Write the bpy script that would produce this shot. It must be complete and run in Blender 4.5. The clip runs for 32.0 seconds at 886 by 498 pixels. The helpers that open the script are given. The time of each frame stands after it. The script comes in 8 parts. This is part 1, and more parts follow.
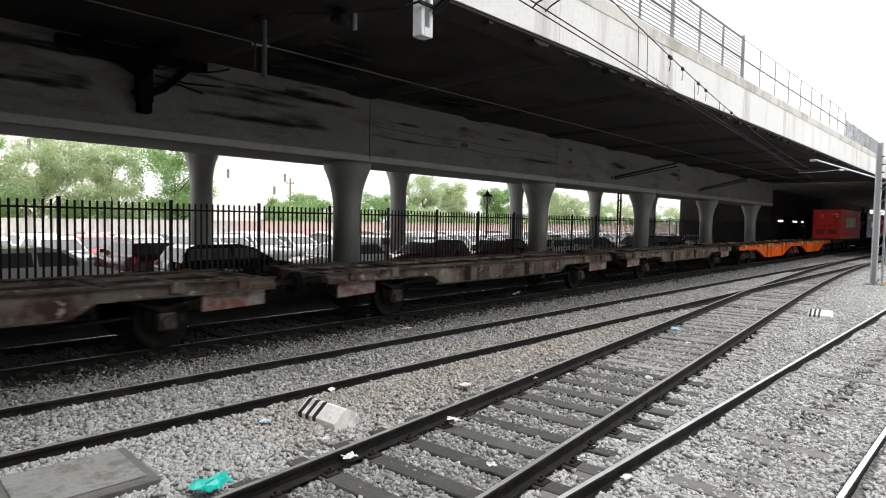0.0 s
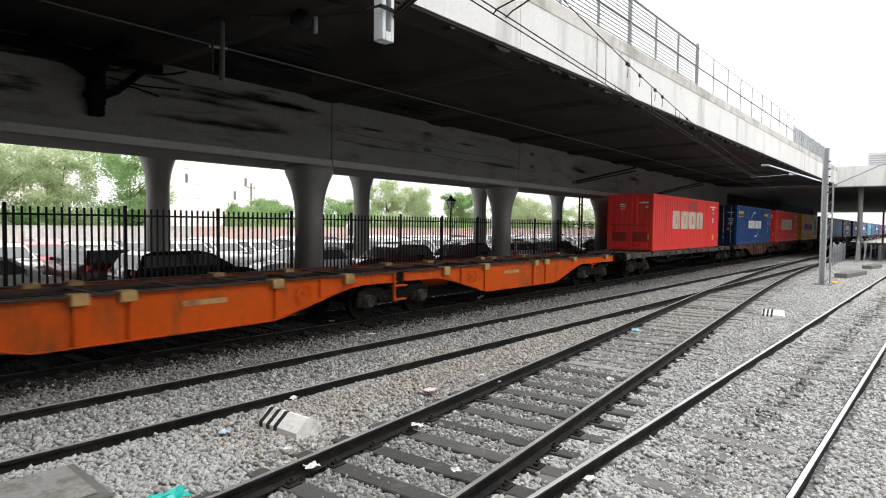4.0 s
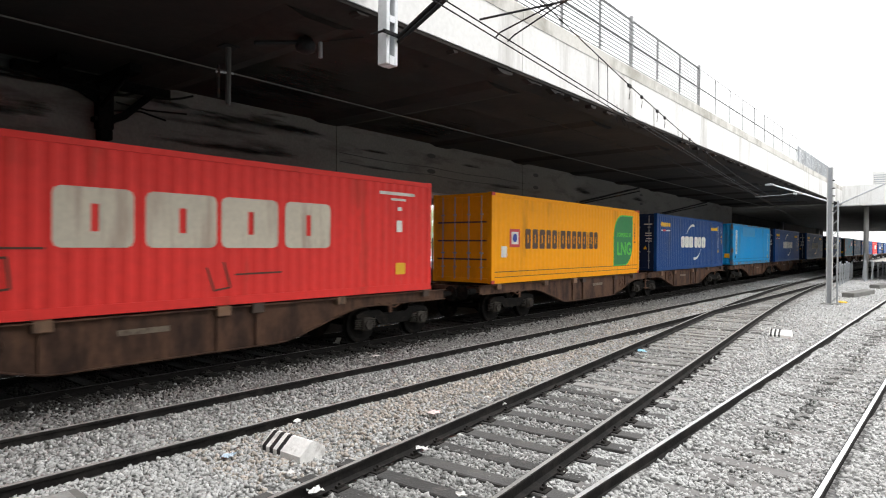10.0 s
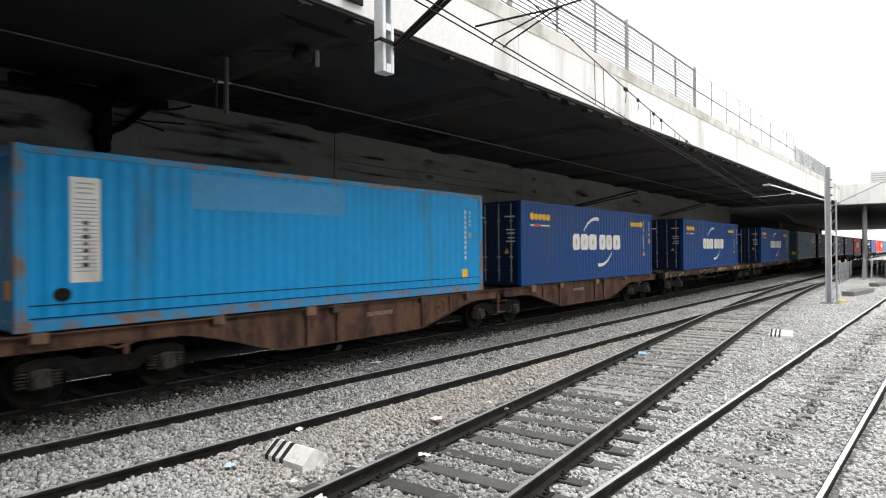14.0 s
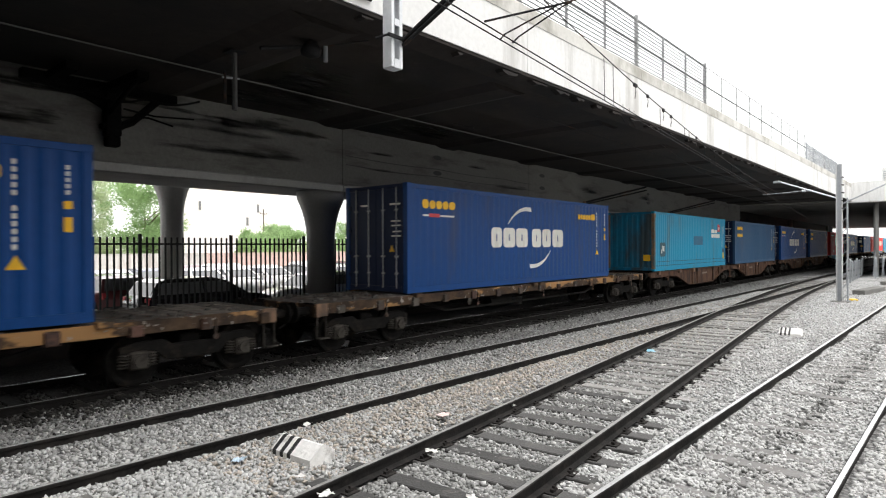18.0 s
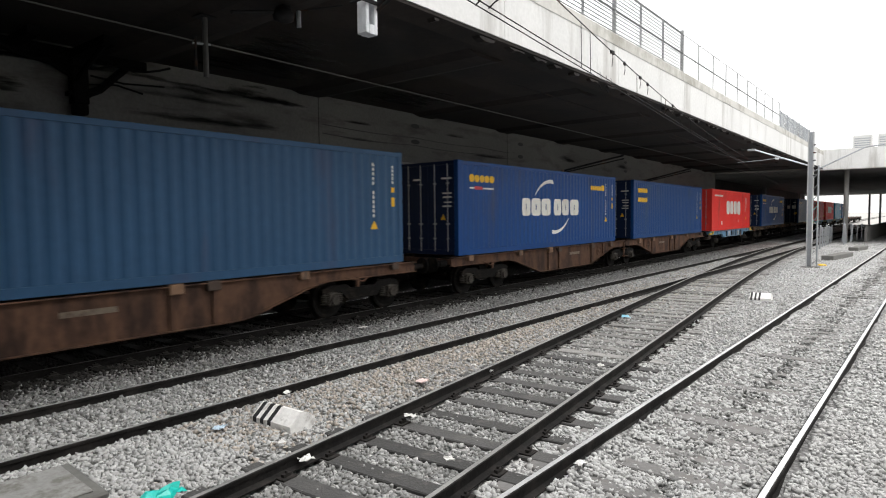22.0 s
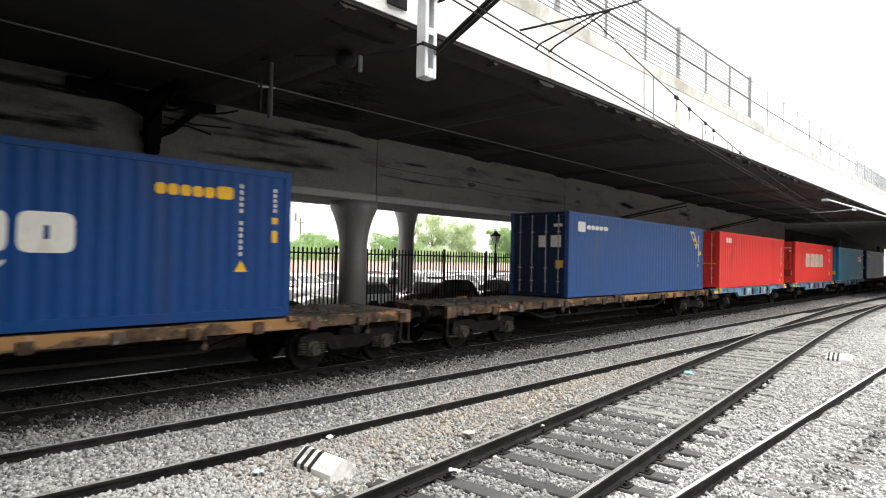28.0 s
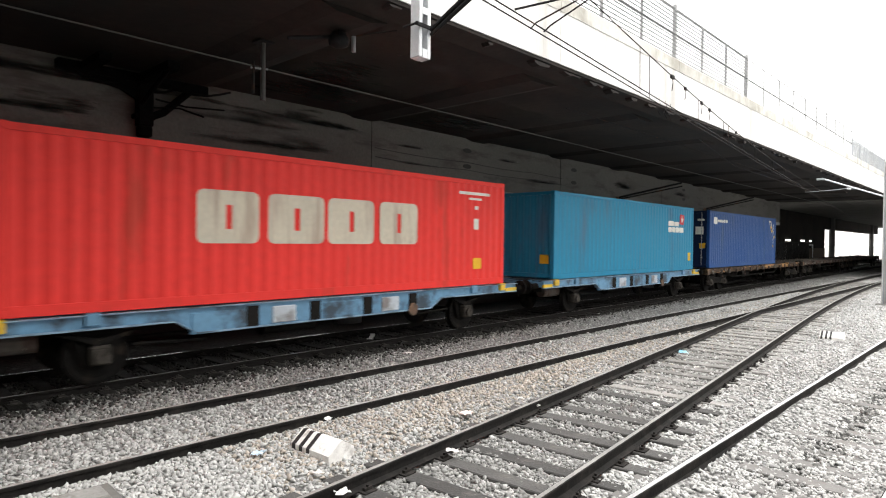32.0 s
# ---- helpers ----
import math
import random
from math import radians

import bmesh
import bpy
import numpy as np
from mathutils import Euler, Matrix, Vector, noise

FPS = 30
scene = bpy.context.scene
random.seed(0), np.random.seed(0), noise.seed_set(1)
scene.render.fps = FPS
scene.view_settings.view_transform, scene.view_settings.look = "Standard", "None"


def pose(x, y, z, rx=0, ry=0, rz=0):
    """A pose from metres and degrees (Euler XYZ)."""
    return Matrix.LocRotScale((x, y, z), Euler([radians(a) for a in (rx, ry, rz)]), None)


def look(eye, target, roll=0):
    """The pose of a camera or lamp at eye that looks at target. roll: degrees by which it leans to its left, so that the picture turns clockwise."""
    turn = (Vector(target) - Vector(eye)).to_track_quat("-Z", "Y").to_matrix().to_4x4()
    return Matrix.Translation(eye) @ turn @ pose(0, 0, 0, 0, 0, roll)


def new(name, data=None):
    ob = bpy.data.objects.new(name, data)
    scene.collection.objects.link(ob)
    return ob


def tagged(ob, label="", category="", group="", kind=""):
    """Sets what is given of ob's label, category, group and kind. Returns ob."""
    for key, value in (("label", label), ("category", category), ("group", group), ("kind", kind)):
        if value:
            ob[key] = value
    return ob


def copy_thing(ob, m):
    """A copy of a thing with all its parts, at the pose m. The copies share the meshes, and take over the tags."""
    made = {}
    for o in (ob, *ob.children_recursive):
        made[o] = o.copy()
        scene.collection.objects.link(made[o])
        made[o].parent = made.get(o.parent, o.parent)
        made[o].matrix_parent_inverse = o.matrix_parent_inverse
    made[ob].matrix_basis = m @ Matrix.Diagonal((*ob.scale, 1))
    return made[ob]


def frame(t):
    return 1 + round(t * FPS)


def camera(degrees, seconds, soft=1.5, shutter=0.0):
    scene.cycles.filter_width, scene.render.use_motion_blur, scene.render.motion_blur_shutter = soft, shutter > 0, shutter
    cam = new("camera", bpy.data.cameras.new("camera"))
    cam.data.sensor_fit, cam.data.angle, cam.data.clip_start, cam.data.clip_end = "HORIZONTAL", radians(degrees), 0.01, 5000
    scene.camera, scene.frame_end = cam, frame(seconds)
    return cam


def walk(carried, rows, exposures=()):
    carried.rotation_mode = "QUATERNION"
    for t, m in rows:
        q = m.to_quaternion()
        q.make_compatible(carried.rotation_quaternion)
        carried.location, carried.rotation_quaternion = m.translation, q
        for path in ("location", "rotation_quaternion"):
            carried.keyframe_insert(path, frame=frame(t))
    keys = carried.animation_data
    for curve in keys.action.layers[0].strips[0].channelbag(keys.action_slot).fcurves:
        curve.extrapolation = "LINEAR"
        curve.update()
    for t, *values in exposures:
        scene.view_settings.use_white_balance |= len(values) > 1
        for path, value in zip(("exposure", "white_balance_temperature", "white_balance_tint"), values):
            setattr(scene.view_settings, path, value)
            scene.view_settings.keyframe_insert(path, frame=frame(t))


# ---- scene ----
# ---- camera: hand-held on one spot: seconds, eye, yaw, pitch, lean ----
cam = camera(73.4, 32.0, soft=1.1, shutter=0.22)
PATH = [
    (0, (-0.039, -0.031, 2.422), -47.57, -2.80, 1.00),
    (0.5, (-0.034, -0.036, 2.424), -48.28, -2.58, 1.12),
    (1, (-0.030, -0.040, 2.426), -48.19, -2.36, 1.19),
    (1.5, (-0.025, -0.044, 2.427), -48.60, -1.89, 1.37),
    (2, (-0.021, -0.049, 2.429), -49.35, -1.94, 0.77),
    (2.5, (-0.016, -0.053, 2.431), -50.73, -2.13, 0.18),
    (4.5, (-0.006, -0.026, 2.425), -50.90, -2.31, 0.79),
    (5, (-0.007, -0.031, 2.425), -49.51, -1.16, 1.37),
    (5.5, (-0.009, -0.037, 2.426), -47.63, -1.86, 1.08),
    (6, (-0.010, -0.042, 2.426), -48.21, -1.42, 0.48),
    (6.5, (-0.012, -0.048, 2.427), -49.89, -1.05, 0.80),
    (7, (-0.013, -0.053, 2.428), -50.11, -1.19, 0.37),
    (7.5, (-0.011, -0.049, 2.428), -50.37, -1.25, 0.43),
    (8, (-0.008, -0.045, 2.429), -50.79, -0.93, 0.54),
    (8.5, (-0.005, -0.040, 2.430), -50.81, -0.61, 0.62),
    (9, (-0.003, -0.036, 2.431), -50.78, -0.61, 0.70),
    (9.5, (-0.000, -0.032, 2.432), -50.55, -0.40, 0.59),
    (10, (-0.006, -0.040, 2.429), -50.53, -0.30, 0.40),
    (10.5, (-0.011, -0.048, 2.426), -50.26, -0.01, -0.12),
    (11, (-0.017, -0.056, 2.423), -50.39, -0.03, -0.39),
    (11.5, (-0.023, -0.064, 2.420), -50.52, 0.04, -0.27),
    (12, (-0.029, -0.072, 2.417), -50.01, 2.01, 0.55),
    (12.5, (-0.029, -0.067, 2.426), -47.84, 1.97, 0.10),
    (13, (-0.030, -0.063, 2.434), -47.91, 1.41, 0.07),
    (13.5, (-0.031, -0.058, 2.443), -49.06, -0.19, 0.11),
    (14, (-0.022, -0.054, 2.447), -50.59, 0.16, -0.49),
    (14.5, (-0.014, -0.051, 2.450), -51.24, -0.52, -0.42),
    (15, (-0.005, -0.047, 2.454), -52.50, -1.67, -0.82),
    (15.5, (0.004, -0.043, 2.457), -51.83, -1.81, -0.91),
    (17.5, (-0.009, -0.040, 2.443), -51.73, -1.72, -1.17),
    (18, (-0.012, -0.036, 2.441), -49.88, -0.16, -0.26),
    (18.5, (-0.014, -0.032, 2.439), -46.88, -0.06, -0.91),
    (19, (-0.017, -0.028, 2.437), -48.90, -0.70, -0.36),
    (19.5, (-0.007, -0.050, 2.445), -50.52, -0.06, -0.61),
    (20, (0.003, -0.072, 2.452), -52.43, -0.44, -1.03),
    (20.5, (0.013, -0.095, 2.459), -52.77, -0.84, -1.60),
    (21, (0.002, -0.093, 2.448), -52.28, -0.86, -1.46),
    (21.5, (-0.010, -0.092, 2.436), -51.55, -1.86, -1.66),
    (22, (-0.022, -0.090, 2.425), -51.81, -3.10, -0.65),
    (22.5, (-0.029, -0.082, 2.426), -49.26, -4.70, -1.23),
    (23, (-0.036, -0.074, 2.427), -49.34, -3.74, -0.01),
    (23.5, (0.001, -0.046, 2.436), -49.36, -3.45, 0.98),
    (24, (0.038, -0.017, 2.445), -47.98, -2.35, 1.94),
    (24.5, (0.075, 0.011, 2.454), -48.26, 0.10, 1.38),
    (26.5, (0.167, 0.022, 2.447), -46.16, 0.91, 0.96),
    (27, (0.170, 0.027, 2.449), -46.48, 1.06, 1.08),
    (27.5, (0.174, 0.033, 2.452), -46.67, 1.01, 0.95),
    (28, (0.177, 0.038, 2.454), -46.56, 0.94, 1.09),
    (28.5, (0.175, 0.037, 2.456), -46.65, 0.57, 1.28),
    (29, (0.173, 0.036, 2.459), -46.42, 0.33, 0.93),
    (29.5, (0.170, 0.035, 2.461), -46.41, 0.49, 0.52),
    (30, (0.168, 0.034, 2.464), -46.62, 0.23, 0.45),
    (30.5, (0.172, 0.035, 2.463), -46.79, -0.31, 0.30),
    (31, (0.175, 0.037, 2.463), -46.60, -0.30, 0.51),
    (31.5, (0.178, 0.038, 2.462), -46.65, -0.39, 0.80),
    (32, (0.181, 0.039, 2.462), -46.98, -0.82, 0.68),
]
walk(cam, [(t, pose(*e, 90 + p, 0, y) @ pose(0, 0, 0, 0, 0, r)) for t, e, y, p, r in PATH],
     exposures=[(t, stops, kelvin, 10) for t, stops, kelvin in ((0, 0.04, 6500), (3, 0.04, 6500), (6, 0.05, 6500), (7, 0.2, 6500), (10, 0.26, 6500), (13, 0.26, 6550), (18, 0.25, 6550), (19, 0.47, 6550), (19.9, 0.40, 6550), (20.8, 0.36, 6550), (21.9, 0.05, 6550), (23, 0.11, 6550), (24.4, 0.11, 6550), (26.5, 0.6, 6700), (32, 0.6, 6700))])

# ---- light: bright overcast sky ----
world = bpy.data.worlds.new("overcast")
scene.world = world
world.use_nodes = True
wn, wl = world.node_tree.nodes, world.node_tree.links
sky = wn.new("ShaderNodeTexSky")
sky.sky_type, sky.sun_disc = "NISHITA", False
sky.sun_elevation, sky.sun_rotation = radians(52), radians(200)
sky.air_density, sky.dust_density, sky.ozone_density = 1.5, 6.0, 1.0
veil = wn.new("ShaderNodeMix")
veil.data_type = "RGBA"
veil.inputs["Factor"].default_value = 0.86
up = wn.new("ShaderNodeSeparateXYZ")  # an overcast sky is brighter overhead than at the horizon
wl.new(wn.new("ShaderNodeTexCoord").outputs["Generated"], up.inputs["Vector"])
rise = wn.new("ShaderNodeMapRange")
rise.inputs["To Min"].default_value, rise.inputs["To Max"].default_value = 12.5, 33.0
wl.new(up.outputs["Z"], rise.inputs["Value"])
wl.new(rise.outputs["Result"], veil.inputs["B"])
wl.new(sky.outputs["Color"], veil.inputs["A"])
wl.new(veil.outputs["Result"], wn["Background"].inputs["Color"])
wn["Background"].inputs["Strength"].default_value = 0.1
sun = new("sun", bpy.data.lights.new("sun", "SUN"))
sun.data.energy, sun.data.angle, sun.data.color = 1.2, radians(30), (1.0, 0.99, 0.98)
sun.matrix_world = look((0, 0, 50), (-12, 18, 0))


# ---- materials ----
def surface(name, color, rough=0.7, metal=0.0, vary=0.25, grain=8.0, patch=0.8, bump=0.15, dirt=None, dirt_amount=0.0,
            dirt_scale=1.5, streak=1.0, per_object=0.0, per_island=0.0, spec=0.5):
    """A worn surface: fine grain, broad patches, optional dirt in patches (streak > 1 draws it out downwards)."""
    m = bpy.data.materials.new(name)
    m.use_nodes = True
    n, l = m.node_tree.nodes, m.node_tree.links
    b = n["Principled BSDF"]
    b.inputs["Metallic"].default_value = metal
    b.inputs["Specular IOR Level"].default_value = spec
    co = n.new("ShaderNodeTexCoord")
    fine = n.new("ShaderNodeTexNoise")
    fine.inputs["Scale"].default_value, fine.inputs["Detail"].default_value = grain, 6.0
    broad = n.new("ShaderNodeTexNoise")
    broad.inputs["Scale"].default_value, broad.inputs["Detail"].default_value = patch, 4.0
    for x in (fine, broad):
        l.new(co.outputs["Object"], x.inputs["Vector"])
    add = n.new("ShaderNodeMath")
    add.operation = "ADD"
    l.new(fine.outputs["Fac"], add.inputs[0])
    l.new(broad.outputs["Fac"], add.inputs[1])
    ramp = n.new("ShaderNodeMapRange")
    ramp.inputs["From Min"].default_value, ramp.inputs["From Max"].default_value = 0.6, 1.4
    ramp.inputs["To Min"].default_value, ramp.inputs["To Max"].default_value = 1 - vary, 1 + vary
    l.new(add.outputs[0], ramp.inputs["Value"])
    value = ramp.outputs["Result"]
    for amount, source, socket in ((per_object, "ShaderNodeObjectInfo", "Random"), (per_island, "ShaderNodeNewGeometry", "Random Per Island")):
        if amount:
            o = n.new(source)
            r = n.new("ShaderNodeMapRange")
            r.inputs["To Min"].default_value, r.inputs["To Max"].default_value = 1 - amount, 1 + amount
            l.new(o.outputs[socket], r.inputs["Value"])
            k = n.new("ShaderNodeMath")
            k.operation = "MULTIPLY"
            l.new(value, k.inputs[0])
            l.new(r.outputs["Result"], k.inputs[1])
            value = k.outputs[0]
    tint = n.new("ShaderNodeVectorMath")
    tint.operation = "SCALE"
    tint.inputs[0].default_value = color[:3]
    l.new(value, tint.inputs["Scale"])
    out = tint.outputs[0]
    rough_out = None
    if dirt:
        mp = n.new("ShaderNodeMapping")
        mp.inputs["Scale"].default_value = (1, 1, 1 / streak)
        l.new(co.outputs["Object"], mp.inputs["Vector"])
        d = n.new("ShaderNodeTexNoise")
        d.inputs["Scale"].default_value, d.inputs["Detail"].default_value, d.inputs["Roughness"].default_value = dirt_scale, 8.0, 0.65
        l.new(mp.outputs["Vector"], d.inputs["Vector"])
        cut = n.new("ShaderNodeMapRange")
        cut.inputs["From Min"].default_value, cut.inputs["From Max"].default_value = 0.62 - 0.35 * dirt_amount, 0.72 - 0.25 * dirt_amount
        cut.inputs["To Max"].default_value = min(1.0, 0.55 + dirt_amount)
        l.new(d.outputs["Fac"], cut.inputs["Value"])
        mix = n.new("ShaderNodeMix")
        mix.data_type = "RGBA"
        l.new(cut.outputs["Result"], mix.inputs["Factor"])
        l.new(out, mix.inputs["A"])
        mix.inputs["B"].default_value = (*dirt, 1)
        out = mix.outputs["Result"]
    l.new(out, b.inputs["Base Color"])
    rr = n.new("ShaderNodeMapRange")
    rr.inputs["To Min"].default_value, rr.inputs["To Max"].default_value = max(0.05, rough - 0.12), min(1.0, rough + 0.12)
    l.new(broad.outputs["Fac"], rr.inputs["Value"])
    l.new(rr.outputs["Result"], b.inputs["Roughness"])
    if bump:
        bm_ = n.new("ShaderNodeBump")
        bm_.inputs["Strength"].default_value, bm_.inputs["Distance"].default_value = bump, 0.02
        l.new(fine.outputs["Fac"], bm_.inputs["Height"])
        l.new(bm_.outputs["Normal"], b.inputs["Normal"])
    return m


def flaked(m, color, scale, amount, stretch=1.0):
    """Lays chips of another colour over a surface: old paint, bare metal or mud left in small broken patches."""
    n, l = m.node_tree.nodes, m.node_tree.links
    b = n["Principled BSDF"]
    under = b.inputs["Base Color"].links[0].from_socket
    mp = n.new("ShaderNodeMapping")
    mp.inputs["Scale"].default_value = (1 / stretch, 1, 1)
    mp.inputs["Location"].default_value = (scale * 1.7, 3.1, amount * 9)
    l.new(n["Texture Coordinate"].outputs["Object"], mp.inputs["Vector"])
    d = n.new("ShaderNodeTexNoise")
    d.inputs["Scale"].default_value, d.inputs["Detail"].default_value, d.inputs["Roughness"].default_value = scale, 5.0, 0.6
    l.new(mp.outputs["Vector"], d.inputs["Vector"])
    cut = n.new("ShaderNodeMapRange")
    cut.inputs["From Min"].default_value, cut.inputs["From Max"].default_value = 0.66 - 0.3 * amount, 0.70 - 0.3 * amount
    l.new(d.outputs["Fac"], cut.inputs["Value"])
    mix = n.new("ShaderNodeMix")
    mix.data_type = "RGBA"
    l.new(cut.outputs["Result"], mix.inputs["Factor"])
    l.new(under, mix.inputs["A"])
    mix.inputs["B"].default_value = (*color, 1)
    l.new(mix.outputs["Result"], b.inputs["Base Color"])
    return m


def gravel_material(name, light, dark, scale):
    """A bed of stones: cells of differing grey, with dark joints and relief."""
    m = surface(name, light, 0.9, vary=0.15, grain=40, patch=0.35, bump=0.0)
    n, l = m.node_tree.nodes, m.node_tree.links
    b = n["Principled BSDF"]
    co = n["Texture Coordinate"]
    cell = n.new("ShaderNodeTexVoronoi")
    cell.inputs["Scale"].default_value = scale
    l.new(co.outputs["Object"], cell.inputs["Vector"])
    sep = n.new("ShaderNodeSeparateColor")
    l.new(cell.outputs["Color"], sep.inputs["Color"])
    shade = n.new("ShaderNodeMapRange")
    shade.inputs["To Min"].default_value, shade.inputs["To Max"].default_value = 0.45, 1.35
    l.new(sep.outputs["Red"], shade.inputs["Value"])
    gap = n.new("ShaderNodeMapRange")
    gap.inputs["From Min"].default_value, gap.inputs["From Max"].default_value = 0.35, 0.75
    gap.inputs["To Min"].default_value, gap.inputs["To Max"].default_value = 1.0, 0.3
    l.new(cell.outputs["Distance"], gap.inputs["Value"])
    mul = n.new("ShaderNodeMath")
    mul.operation = "MULTIPLY"
    l.new(shade.outputs["Result"], mul.inputs[0])
    l.new(gap.outputs["Result"], mul.inputs[1])
    sc = n.new("ShaderNodeVectorMath")
    sc.operation = "SCALE"
    old = b.inputs["Base Color"].links[0].from_socket
    l.new(old, sc.inputs[0])
    l.new(mul.outputs[0], sc.inputs["Scale"])
    stain = n.new("ShaderNodeTexNoise")
    stain.inputs["Scale"].default_value, stain.inputs["Detail"].default_value = 0.25, 5
    l.new(co.outputs["Object"], stain.inputs["Vector"])
    cut = n.new("ShaderNodeMapRange")
    cut.inputs["From Min"].default_value, cut.inputs["From Max"].default_value = 0.42, 0.68
    cut.inputs["To Max"].default_value = 0.7
    l.new(stain.outputs["Fac"], cut.inputs["Value"])
    mix = n.new("ShaderNodeMix")
    mix.data_type = "RGBA"
    l.new(cut.outputs["Result"], mix.inputs["Factor"])
    l.new(sc.outputs[0], mix.inputs["A"])
    mix.inputs["B"].default_value = (*dark, 1)
    l.new(mix.outputs["Result"], b.inputs["Base Color"])
    bp = n.new("ShaderNodeBump")
    bp.invert = True
    bp.inputs["Strength"].default_value, bp.inputs["Distance"].default_value = 0.9, 0.03
    l.new(cell.outputs["Distance"], bp.inputs["Height"])
    l.new(bp.outputs["Normal"], b.inputs["Normal"])
    b.inputs["Specular IOR Level"].default_value = 0.15
    return m


def brick_material(name, a, b_, mortar, scale):
    m = surface(name, a, 0.9, bump=0.0)
    n, l = m.node_tree.nodes, m.node_tree.links
    br = n.new("ShaderNodeTexBrick")
    br.inputs["Color1"].default_value, br.inputs["Color2"].default_value, br.inputs["Mortar"].default_value = (*a, 1), (*b_, 1), (*mortar, 1)
    br.inputs["Scale"].default_value = scale
    mp = n.new("ShaderNodeMapping")
    mp.inputs["Rotation"].default_value = (radians(90), 0, 0)
    l.new(n["Texture Coordinate"].outputs["Object"], mp.inputs["Vector"])
    l.new(mp.outputs["Vector"], br.inputs["Vector"])
    l.new(br.outputs["Color"], n["Principled BSDF"].inputs["Base Color"])
    return m


def glass_material(name, color, rough=0.05):
    m = bpy.data.materials.new(name)
    m.use_nodes = True
    b = m.node_tree.nodes["Principled BSDF"]
    b.inputs["Base Color"].default_value = (*color, 1)
    b.inputs["Roughness"].default_value = rough
    b.inputs["IOR"].default_value = 1.5
    return m


